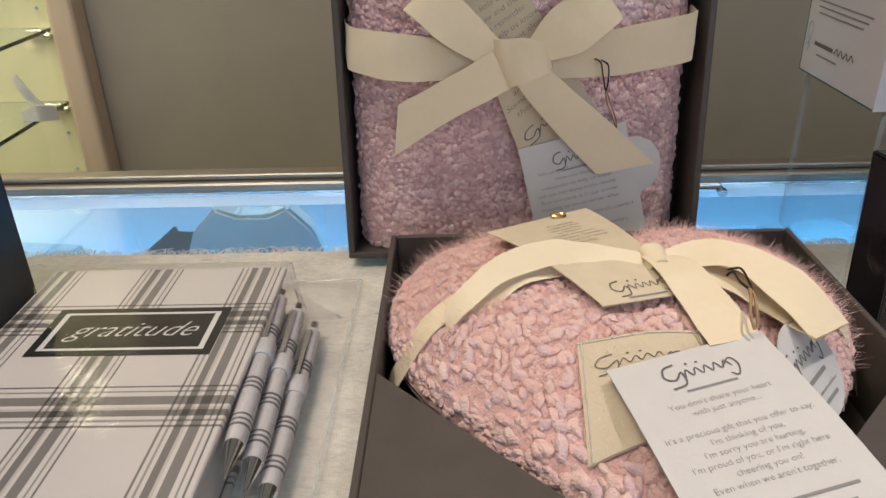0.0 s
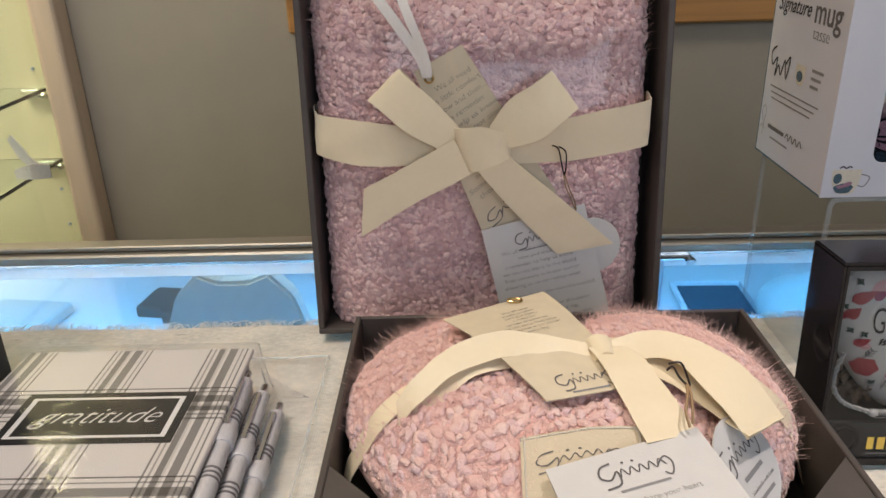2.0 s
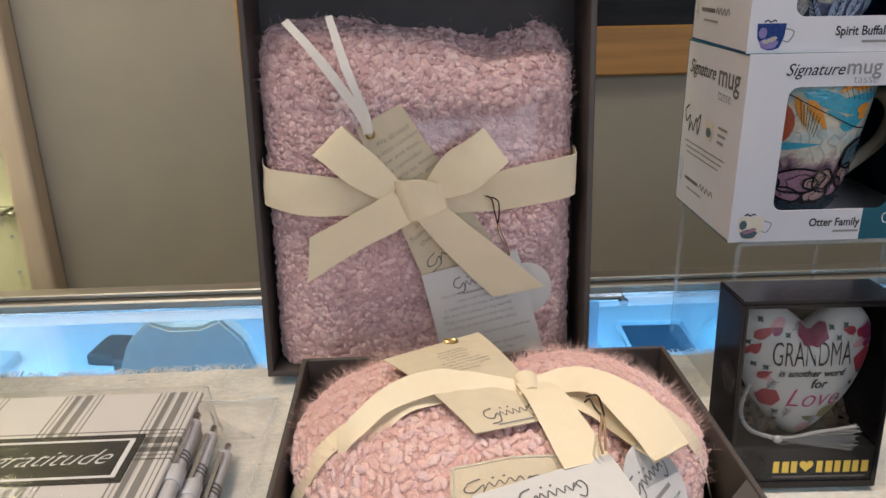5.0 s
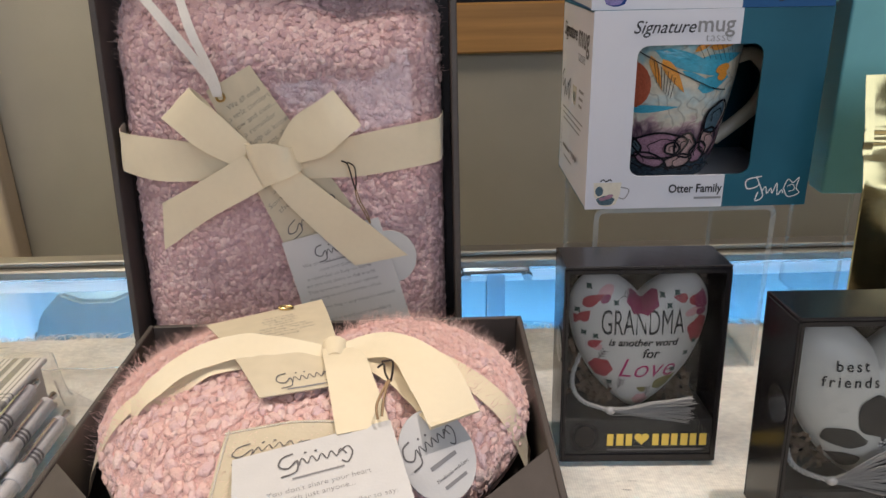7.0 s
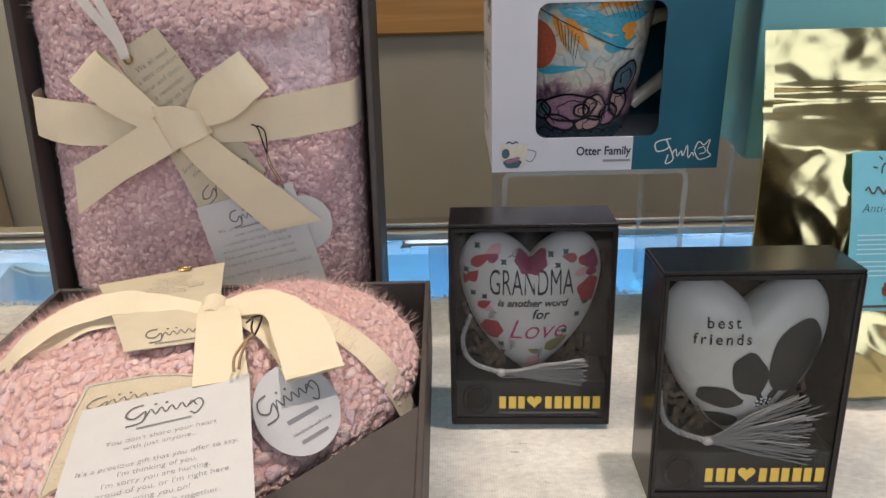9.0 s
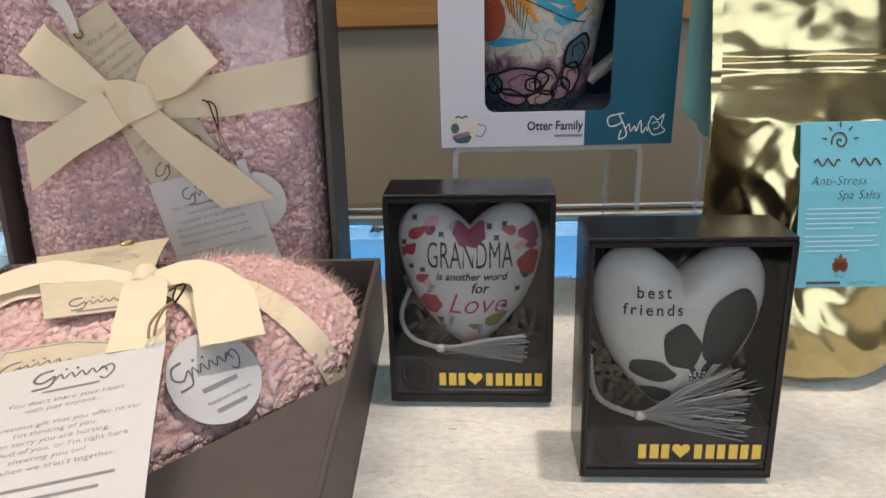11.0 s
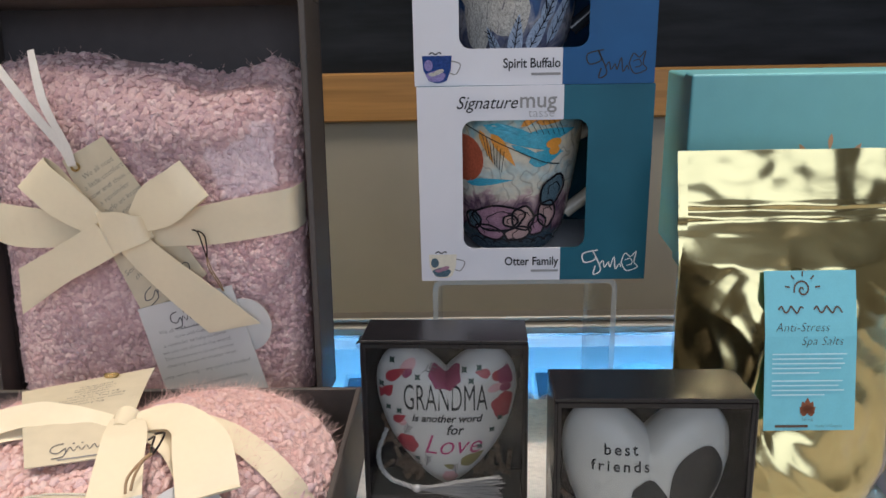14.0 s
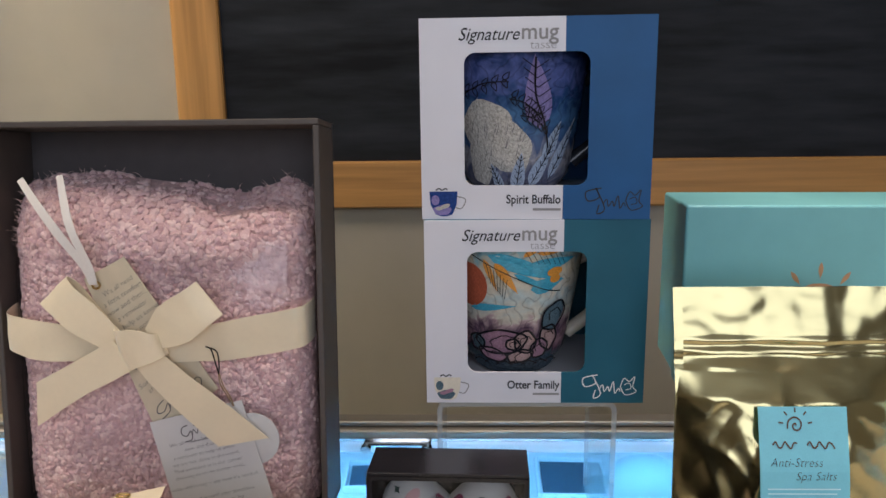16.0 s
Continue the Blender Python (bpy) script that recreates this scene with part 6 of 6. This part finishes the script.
kh2 = keepsake(hb2, WHITEHEART, "white ceramic heart with a black flower and words")
letters("lettering", "best\nfriends", 0.0061, Matrix(), BLACKINK, kh2, line=1.05, space=1.35, warp=heart_warp(-0.0110, 0.0492), wide=0.92, thick=0.00008)
petal = [oval(0.0172, 0.0385, 0.0098, 0.0155, -17, 28, 0.03), oval(0.0002, 0.0315, 0.0068, 0.0092, 15, 24, 0.05, 2), oval(-0.0100, 0.0212, 0.0084, 0.0046, -12, 24, 0.05, 1), oval(-0.0092, 0.0095, 0.0074, 0.0042, 10, 24, 0.04), oval(0.0195, 0.0195, 0.0090, 0.0050, 38, 24, 0.04)]
decals("black_petal", [[q] for q in petal], on_heart(0.0004), BLACKINK, kh2)
stems = stroke([(0.0075, 0.0180), (0.0115, 0.0255)], 0.0030, smooth=1) + stroke([(0.0070, 0.0180), (0.0035, 0.0245)], 0.0022, smooth=1) + stroke([(0.0060, 0.0180), (-0.0030, 0.0200)], 0.0022, smooth=1)
decal("stem", stems, on_heart(0.0003), BLACKINK, kh2)
dots = [oval(0.0070 + 0.0032 * math.cos(a) * r, 0.0175 + 0.0032 * math.sin(a) * r, 0.0006, 0.0006, n=8) for r, n in ((0.35, 4), (0.8, 9), (1.2, 13)) for a in np.linspace(0, 2 * math.pi, n + 1)[:-1]]
tagged(decal("flower_centre", dots, on_heart(0.0007), WHITEINK, kh2), kind="stuff")


def tassel(box, label, knot, fan, loop, seed, lean, count=110, mess=0.0006):
    """A twisted cord with a knot and a fan of threads, lying in the box; local places of the box."""
    t = thing("tassel", box.matrix_world @ Matrix.Translation((0.02, 0.0045, 0.0252)), label, "tassel", "silver tassels")
    r = random.Random(seed)
    o = Vector((0.02, 0.006, 0.0302))
    path = catmull([Vector(p) - o for p in loop], 10)
    two = [[], []]
    for k, p in enumerate(path):
        d = (path[min(k + 1, len(path) - 1)] - path[max(k - 1, 0)]).normalized()
        u = d.cross(Vector((0, 1, 0))).normalized()
        w = d.cross(u)
        for i in (0, 1):
            a = k * 0.9 + math.pi * i
            two[i].append(p + 0.0006 * (math.cos(a) * u + math.sin(a) * w))
    part("cord", strands(two, 0.00072, 6, 1.0), SILVER, t, "twisted silver cord", smooth=True)
    bm = bmesh.new()
    bmesh.ops.create_icosphere(bm, subdivisions=2, radius=1, matrix=Matrix.Translation(Vector(knot) - o) @ Matrix.Diagonal((0.0026, 0.0018, 0.0022, 1)))
    part("knot", bm, SILVER, t, smooth=True)
    threads = []
    for _ in range(count):
        f = r.random()
        end = Vector(fan[0]).lerp(Vector(fan[1]), f) + Vector((r.gauss(0, 1.6 * mess), r.gauss(0, 0.0007), r.gauss(0, mess)))
        a = Vector(knot) - o
        e = end - o
        threads.append([a + Vector((0, r.gauss(0, 0.0005), r.gauss(0, 0.0006))), a.lerp(e, 0.5) + Vector((0, -0.0012, 0.0009 * lean + r.gauss(0, 0.8 * mess))), e])
    tagged(part("threads", strands(threads, 0.00022, 3, 1.0), SILVER, t, "silver tassel threads", smooth=True), kind="stuff")
    return t


tassel(hb1, "silver tassel lying at the foot of the floral heart", (0.0245, 0.0034, 0.0325), ((0.0630, 0.0032, 0.0255), (0.0640, 0.0030, 0.0395)), [(0.010, 0.010, 0.060), (0.0062, 0.0075, 0.050), (0.0070, 0.0065, 0.042), (0.0115, 0.0055, 0.0365), (0.0175, 0.0046, 0.0342), (0.0245, 0.0034, 0.0325)], 3, 1, 100, 0.0009)
tassel(hb2, "silver tassel spread over the foot of the white heart", (0.0235, 0.0036, 0.0325), ((0.0645, 0.0030, 0.0235), (0.0590, 0.0028, 0.0545)), [(0.004, 0.012, 0.055), (0.0045, 0.0075, 0.046), (0.0065, 0.0060, 0.040), (0.0115, 0.0055, 0.036), (0.0170, 0.0046, 0.0340), (0.0235, 0.0036, 0.0325)], 5, 1, 90, 0.0017)
for box, seed in ((hb1, 1), (hb2, 2)):
    r = random.Random(seed)
    sh = thing("paper_shred", box.matrix_world @ Matrix.Translation((0.0385, 0.021, 0.0228)), "crinkled brown kraft paper shred behind the heart", "paper shred", "paper shred", kind="stuff")
    bm = bmesh.new()
    for _ in range(46):
        edge_x = r.choice((-1, 1)) * r.uniform(0.012, 0.031)
        p = Vector((edge_x, r.uniform(-0.009, 0.008), r.uniform(0.002, 0.030)))
        if abs(edge_x) < 0.022 and p.z > 0.012:
            p.z *= 0.35
        d = Vector((r.gauss(0, 1) * 0.5, r.gauss(0, 0.4), r.gauss(0, 1))).normalized() * 0.0022
        side_v = Vector((0, 1, 0)).cross(d).normalized() * 0.0011
        last = None
        for k in range(6):
            q = p + d * (k - 2.5) + Vector((0, 0.0012 * (k % 2), 0)) + side_v * 0.4 * (k % 2)
            q.x = max(-0.0355, min(0.0355, q.x))
            q.z = max(0.0012, q.z)
            row = (bm.verts.new(q - side_v), bm.verts.new(q + side_v))
            if last:
                bm.faces.new((last[0], last[1], row[1], row[0]))
            last = row
    part("shreds", bm, SHRED, sh)
for box in (hb1, hb2):
    part("insert_tray", bm_box(0.002, 0.075, 0.0024, 0.0305, 0.0014, 0.0226, 0.0006), GREYCARD, box, "dark grey cardboard insert")
    heart_logo = [(0.0405 + 0.0036 * x, 0.0085 + 0.0068 * y) for x, y in heart_curve(28)]
    glyph = []
    for x0, n in ((0.0235, 3), (0.0458, 6)):
        for k in range(n):
            glyph += bars(x0 + 0.0046 * k, 0.0085, 0.0035 if k % 2 else 0.0031, 0.0066)
    decals("brand_block", [[g] for g in glyph], lambda u, v: (u, 0.00075, v), GOLDINK, box)
    decal("heart_emblem", [heart_logo], lambda u, v: (u, 0.00075, v), GOLDINK, box, "gold foil heart")
    decal("round_seal", stroke(oval(0.0125, 0.0135, 0.0068, 0.0078, n=26) + [(0.0193, 0.0135)], 0.0007, smooth=1) + [oval(0.0125, 0.0135, 0.0050, 0.0060)], lambda u, v: (u, 0.00078, v), BLACKCARD, box, "dark round seal")
    decal("text_bar", bars(0.0235, 0.0058, 0.047, 0.0009), lambda u, v: (u, 0.00075, v), INK, box)

# ---- aqua box emblem ----
sun = stroke([(0.068, 0.043), (0.066, 0.056), (0.072, 0.0645), (0.080, 0.0665), (0.088, 0.0645), (0.0945, 0.056), (0.092, 0.043)], 0.0028)
sun += stroke([(0.076, 0.043), (0.074, 0.052), (0.080, 0.0575), (0.086, 0.053), (0.085, 0.046)], 0.0024)
for a in (20, 55, 90, 125, 160):
    sun.append(leaf(0.080 + 0.0195 * math.cos(radians(a)), 0.049 + 0.0215 * math.sin(radians(a)), 0.0105, 0.0028, a, tip=1.3))
decal("sun_emblem", sun, lambda u, v: (u, 0.0137, v), COPPERINK, aqua, "copper foil sun emblem")

# ---- gold pouch ----
LABELBLUE = material("aqua_label", (0.16, 0.48, 0.58), 0.45, grain=0.04, scale=60)
pouch = thing("gold_pouch", pose(0.400, 0.335, 0.0), "gold foil stand-up pouch with an aqua printed label", "pouch")
FZ = [0.0, 0.006, 0.02, 0.055, 0.10, 0.128, 0.1405, 0.146, 0.18]
FY = [-0.030, -0.0365, -0.038, -0.0310, -0.0215, -0.0125, -0.0010, 0.0045, 0.0150]
BY = [0.018, 0.022, 0.024, 0.024, 0.020, 0.014, 0.010, 0.0085, 0.0160]


def pouch_half(z):
    return 0.0585 - 0.0125 * max(0.0, 1 - z / 0.045) ** 2 - 0.012 * max(0.0, 1 - z / 0.010) ** 2


CREASES = [(-0.045, 0.10, 62, 0.05), (-0.036, 0.125, 40, 0.03), (0.045, 0.09, 118, 0.06), (0.030, 0.13, 150, 0.03), (-0.030, 0.04, 75, 0.04), (0.036, 0.04, 100, 0.04), (-0.010, 0.132, 172, 0.05), (0.050, 0.12, 70, 0.03), (-0.050, 0.06, 95, 0.05)]


def folds(x, z):
    """Sharp soft-edged creases in the foil."""
    out = 0.0
    for cx, cz, a, l in CREASES:
        c, s = math.cos(radians(a)), math.sin(radians(a))
        along, off = (x - cx) * c + (z - cz) * s, -(x - cx) * s + (z - cz) * c
        out += 0.0022 * max(0.0, 1 - abs(off) / 0.008) * max(0.0, 1 - abs(along) / l)
    return out


def pouch_point(u, v, back=False):
    z = 0.18 * v
    w = pouch_half(z)
    e = abs(2 * u - 1)
    flat = 1 - max(0.0, (e - 0.12) / 0.88) ** 2.2
    mid = float(np.interp(z, FZ, [0.5 * (a + b) for a, b in zip(FY, BY)]))
    y = mid + (float(np.interp(z, FZ, BY if back else FY)) - mid) * flat
    soft = min(1.0, max(0.0, (0.139 - z) / 0.02)) * flat
    x = (2 * u - 1) * w
    crease = 0.0012 + 0.0012 * noise.noise((x * 38, z * 30, 7)) + 0.0004 * noise.noise((x * 80, z * 60, 4)) + 0.0030 * abs(noise.noise((x * 60 + z * 40, z * 24 - x * 22, 3))) - 0.0030 * math.exp(-((x + 0.043 - 0.3 * (z - 0.02)) / 0.004) ** 2) * min(1, z / 0.03)
    dent = 0.006 * math.exp(-((x - 0.028) / 0.012) ** 2 - ((z - 0.035) / 0.016) ** 2) + 0.004 * math.exp(-((x + 0.010) / 0.012) ** 2 - ((z - 0.05) / 0.012) ** 2)
    y += (crease + dent + folds(x, z)) * soft * (-1 if back else 1)
    if z > 0.141:
        y += (0.0007 * math.cos((z - 0.1515) * 1100) if abs(z - 0.1515) < 0.0043 else 0.0) + 0.0015 * noise.noise((x * 36, z * 60, 1)) + 0.0007 * noise.noise((x * 85, z * 110, 6))
    return Vector((x, y, z + 0.0002))


bm = sheet(lambda u, v: pouch_point(u, v), 90, 150)
bk = sheet(lambda u, v: pouch_point(u, v, True), 60, 60)
mesh = bpy.data.meshes.new("back")
bk.to_mesh(mesh)
bk.free()
bm.from_mesh(mesh)
bpy.data.meshes.remove(mesh)
part("foil", bm, GOLD, pouch, "crumpled gold foil", smooth=True)


for sgn in (0.0, 1.0):
    rim_pts = [pouch_point(sgn, k / 40) + Vector((0, -0.0004, 0)) for k in range(3, 41)]
    flat = [(p + Vector((0.0, 0.0, 0.0)), p + Vector((0.0045 if sgn < 0.5 else -0.0045, -0.0006, 0.0))) for p in rim_pts]
    part("side_seal", ribbon(flat, 2, 0.0003), GOLD, pouch, "flat heat-sealed foil border", smooth=True)


def label_at(u, v, lift):
    x, z = -0.0230 + 0.0425 * u, 0.0545 + 0.0735 * v
    y = float(np.interp(z, FZ, FY)) - 0.0026
    return Vector((x, y - lift, z))


bm = sheet(lambda u, v: label_at(u, v, 0.0), 4, 20)
ext = bmesh.ops.extrude_face_region(bm, geom=bm.faces[:])
bmesh.ops.translate(bm, verts=[v for v in ext["geom"] if isinstance(v, bmesh.types.BMVert)], vec=(0, 0.0004, 0))
bmesh.ops.recalc_face_normals(bm, faces=bm.faces[:])
lab = part("paper_label", bm, LABELBLUE, pouch, "aqua printed paper label")


def lab_uv(x, y):
    return label_at(0.5 + x / 0.0465, 0.5 + y / 0.0735, 0.0003)


def lab_text(body, size, x, y, mat, **kw):
    letters("lettering", body, size, Matrix(), mat, lab, warp=lambda co: lab_uv(co.x + x, co.y + y), **kw)


spiral = stroke([(-0.004 + 0.00035 * k * math.cos(0.75 * k), 0.0285 + 0.00035 * k * math.sin(0.75 * k)) for k in range(14)], 0.0008)
for a in (10, 50, 90, 130, 170):
    spiral += stroke([(-0.004 + 0.0065 * math.cos(radians(a)), 0.0285 + 0.006 * math.sin(radians(a))), (-0.004 + 0.009 * math.cos(radians(a)), 0.0285 + 0.0082 * math.sin(radians(a)))], 0.0007, smooth=1)
decal("sun_emblem", spiral, lab_uv, BROWNINK, lab)
name_shape = stroke([(-0.0165 + 0.0016 * k, 0.0195 + 0.0016 * math.sin(1.9 * k)) for k in range(9)], 0.0008) + stroke([(0.0015 + 0.0016 * k, 0.0195 + 0.0016 * math.sin(1.9 * k)) for k in range(10)], 0.0008)
decal("brand_shapes", name_shape, lab_uv, BROWNINK, lab)
lab_text("Anti-Stress", 0.0058, -0.0045, 0.0115, BROWNINK, shear=0.3, space=1.05)
lab_text("Spa Salts", 0.0058, 0.0055, 0.0052, BROWNINK, shear=0.3, space=1.05)
PALEBLUE = material("pale_blue_ink", (0.45, 0.66, 0.72), 0.6)
for k in range(9):
    decal("text_bar", bars(-0.0195, -0.001 - 0.0022 * k - (0.0015 if k > 4 else 0), (0.038, 0.036, 0.037, 0.035, 0.024, 0.036, 0.034, 0.037, 0.027)[k], 0.0006), lab_uv, PALEBLUE, lab)
lotus = [leaf(-0.001, -0.0285, 0.0075 - 0.0012 * abs(k), 0.0034, 90 + 27 * k, tip=0.9) for k in (-3, -2, -1, 0, 1, 2, 3)]
RUSTINK = material("rust_ink", (0.20, 0.06, 0.02), 0.5)
decals("lotus_petal", [[q] for q in lotus], lab_uv, RUSTINK, lab)
lab_text("16 oz", 0.0026, -0.001, -0.0315, BROWNINK)
decal("text_bar", bars(-0.0175, -0.0352, 0.017, 0.0012), lab_uv, BROWNINK, lab)
lab_text("made in Canada", 0.0021, 0.010, -0.0346, BROWNINK)

# ---- notebook set ----


def plaid():
    mat = material("plaid_cover", (0.70, 0.68, 0.65), 0.4, bump=0.03, bump_scale=400)
    tree = mat.node_tree
    coord, sep = tree.nodes.new("ShaderNodeTexCoord"), tree.nodes.new("ShaderNodeSeparateXYZ")
    tree.links.new(coord.outputs["Object"], sep.inputs[0])
    out = []
    for axis, period, shift in (("X", 0.0525, 0.004), ("Y", 0.066, 0.016)):
        add, frac, ramp = tree.nodes.new("ShaderNodeMath"), tree.nodes.new("ShaderNodeMath"), tree.nodes.new("ShaderNodeValToRGB")
        add.operation, frac.operation = "MULTIPLY_ADD", "FRACT"
        add.inputs[1].default_value, add.inputs[2].default_value = 1 / period, shift / period
        tree.links.new(sep.outputs[axis], add.inputs[0])
        tree.links.new(add.outputs[0], frac.inputs[0])
        tree.links.new(frac.outputs[0], ramp.inputs[0])
        ramp.color_ramp.interpolation = "CONSTANT"
        stops = [(0.0, 0.32), (0.018, 1), (0.05, 0.5), (0.07, 1), (0.10, 0.30), (0.16, 0.8), (0.18, 1), (0.21, 0.34), (0.29, 1), (0.33, 0.45), (0.345, 1), (0.38, 0.25), (0.395, 1)]
        while len(ramp.color_ramp.elements) < len(stops):
            ramp.color_ramp.elements.new(0.9)
        for el, (p, v) in zip(ramp.color_ramp.elements, stops):
            el.position, el.color = p, (v, v * 0.99, v * 0.98, 1)
        out.append(ramp)
    mul, mul2 = tree.nodes.new("ShaderNodeMix"), tree.nodes.new("ShaderNodeMix")
    for node in (mul, mul2):
        node.data_type, node.blend_type = "RGBA", "MULTIPLY"
        node.inputs[0].default_value = 1.0
    tree.links.new(out[0].outputs[0], mul.inputs[6])
    tree.links.new(out[1].outputs[0], mul.inputs[7])
    tree.links.new(mul.outputs[2], mul2.inputs[6])
    mul2.inputs[7].default_value = (0.68, 0.655, 0.635, 1)
    tree.links.new(mul2.outputs[2], tree.nodes["Principled BSDF"].inputs["Base Color"])
    return mat


PLAID = plaid()
book = thing("notebook", pose(-0.2165, 0.178, 0.0002), "white and black plaid hardback notebook on the runner", "notebook")
part("front_cover", bm_box(0, 0.1245, 0, 0.180, 0.0290, 0.0322, 0.0006), PLAID, book, "plaid printed cover")
part("back_cover", bm_box(0, 0.1245, 0, 0.180, 0.0, 0.003, 0.0006), PLAID, book)
part("pages", bm_box(0.003, 0.121, 0.002, 0.178, 0.0031, 0.0289), PAPER, book, "white page block")
part("spine", bm_box(-0.0015, 0.0025, 0.0, 0.180, 0.0031, 0.0289, 0.0006), PLAID, book)
bx0, bx1, by0, by1 = 0.0225, 0.1060, 0.0985, 0.1385
part("title_plate", bm_box(bx0, bx1, by0, by1, 0.0323, 0.0325), BLACKINK, book, "black title plate with white border")
fr = [bars(bx0 + 0.004, by0 + 0.004, bx1 - bx0 - 0.008, 0.0018)[0], bars(bx0 + 0.004, by1 - 0.0058, bx1 - bx0 - 0.008, 0.0018)[0], bars(bx0 + 0.004, by0 + 0.0058, 0.0026, by1 - by0 - 0.0116)[0], bars(bx1 - 0.0066, by0 + 0.0058, 0.0026, by1 - by0 - 0.0116)[0]]
decal("border", fr, lambda u, v: (u, v, 0.03262), WHITEINK, book)
letters("lettering", "gratitude", 0.0178, pose((bx0 + bx1) / 2, (by0 + by1) / 2 + 0.0005, 0.0326), WHITEINK, book, shear=0.55, wide=0.90, thick=-0.00022)
PENWHITE = material("pearl_pen_barrel", (0.58, 0.56, 0.57), 0.3, grain=0.05, scale=100)
PENGREY = material("grey_pen_print", (0.16, 0.15, 0.16), 0.35)


def pen(m):
    t = thing("pen", m, "white ballpoint pen with grey bands and chrome tip", "pen", "pens beside the notebook")
    lie = pose(0, 0, 0.0046, -90, 0, 0)

    def turned(profile):
        bm = lathe(profile, 20)
        bmesh.ops.transform(bm, matrix=lie, verts=bm.verts)
        return bm

    part("tip", turned([(0.0006, 0.0), (0.0012, 0.004), (0.0032, 0.014), (0.0040, 0.018)]), CHROME, t, "chrome tip", smooth=True)
    part("barrel", turned([(0.0042, 0.0181), (0.0046, 0.030), (0.0044, 0.060), (0.0041, 0.075)]), PENWHITE, t, smooth=True)
    part("ring", turned([(0.0047, 0.0751), (0.0053, 0.0760), (0.0053, 0.086), (0.0046, 0.0875)]), PENWHITE, t, smooth=True)
    part("upper_barrel", turned([(0.0042, 0.0876), (0.0043, 0.110), (0.0040, 0.128)]), PENWHITE, t, smooth=True)
    part("button", turned([(0.0020, 0.1281), (0.0020, 0.137), (0.0012, 0.138)]), CHROME, t, smooth=True)
    for z in (0.026, 0.0290, 0.0320, 0.050, 0.0530, 0.0560, 0.092, 0.0950, 0.0980):
        part("printed_band", turned([(0.00465, z), (0.00468, z + 0.0006), (0.00465, z + 0.0012)]), PENGREY, t, smooth=True)
    part("clip", bm_box(-0.0014, 0.0014, 0.086, 0.124, 0.0092, 0.0102, 0.0004), CHROME, t, "chrome clip")
    return t


first = pen(pose(-0.0865, 0.207, 0.0205, 0, 0, 2.5))
copy_thing(first, pose(-0.0805, 0.206, 0.0125, 0, 0, 1.6))
copy_thing(first, pose(-0.0745, 0.200, 0.0045, 0, 0, 0.6))


def film_point(u, v):
    x, y = -0.224 + 0.166 * u, 0.168 + 0.228 * v
    inx = min(1.0, max(0.0, (-0.0895 - x) / 0.004 + 1)) * min(1.0, max(0.0, (0.361 - y) / 0.004 + 1))
    top_z = 0.0345 * inx
    slope = max(0.0, 0.0245 * (1 - (x + 0.0915) / 0.034)) if x > -0.0915 and y < 0.352 else 0.0
    z = max(top_z, slope, 0.0022) + 0.0008 * noise.noise((x * 60, y * 45, 2)) * (1 if top_z < 0.02 else 0.2) + (0.003 * abs(noise.noise((x * 35, y * 35, 9))) if top_z < 0.02 else 0)
    return Vector((x, y, z))


sleeve = thing("clear_bag", pose(-0.14, 0.28, 0.0), "crinkled clear plastic bag over notebook and pens", "plastic bag")
world_part("film", sheet(film_point, 90, 90), BAGFILM, sleeve, smooth=True).visible_shadow = False

# bag edges as strands, their shine put into the pale colour
rim_pts = [film_point(0.995, k / 30) + Vector((0.0, 0.0, 0.0006)) for k in range(31)]
world_part("sealed_edge", strands([rim_pts], 0.0006, 5, 1.0), EDGE_GLINT, sleeve, "sealed edge with its shine painted pale", smooth=True)
rim_pts = [film_point(k / 30, 0.995) + Vector((0.0, 0.0, 0.0006)) for k in range(31)]
world_part("sealed_edge", strands([rim_pts], 0.0006, 5, 1.0), EDGE_GLINT, sleeve, "sealed edge with its shine painted pale", smooth=True)

dark = thing("dark_box", pose(-0.4005, 0.350, 0, 0, 0, -2), "dark navy upright card box beside the notebook", "gift box")
NAVYCARD = material("dark_navy_card", (0.018, 0.022, 0.032), 0.4, grain=0.2, scale=50, bump=0.05, bump_scale=300)
part("body", bm_box(0, 0.148, 0, 0.045, 0, 0.20, 0.001), NAVYCARD, dark)
part("lid", bm_box(-0.001, 0.149, -0.001, 0.046, 0.2002, 0.215, 0.001), NAVYCARD, dark)

# clear round seals on the gift boxes
SEAL = clear_film("clear_seal_film", 0.16, 0.12, (0.93, 0.94, 0.95))
for box in (hb1, hb2):
    bm = bmesh.new()
    bmesh.ops.create_cone(bm, cap_ends=True, segments=32, radius1=0.0088, radius2=0.0088, depth=0.0002, matrix=pose(-0.0004, 0.0095, 0.060, 0, 90, 0))
    part("clear_seal", bm, SEAL, box, "clear round sticker seal").visible_shadow = False

# pale lilac box beside the pouch
LILAC = material("lilac_card", (0.52, 0.48, 0.62), 0.45, grain=0.05, scale=60)
lil = thing("lilac_box", pose(0.4555, 0.325, 0), "small pale lilac card box beside the gold pouch", "box")
part("body", bm_box(0, 0.06, 0, 0.04, 0, 0.034, 0.001), LILAC, lil)
part("lid", bm_box(-0.0008, 0.0608, -0.0008, 0.0408, 0.0342, 0.046, 0.001), LILAC, lil)
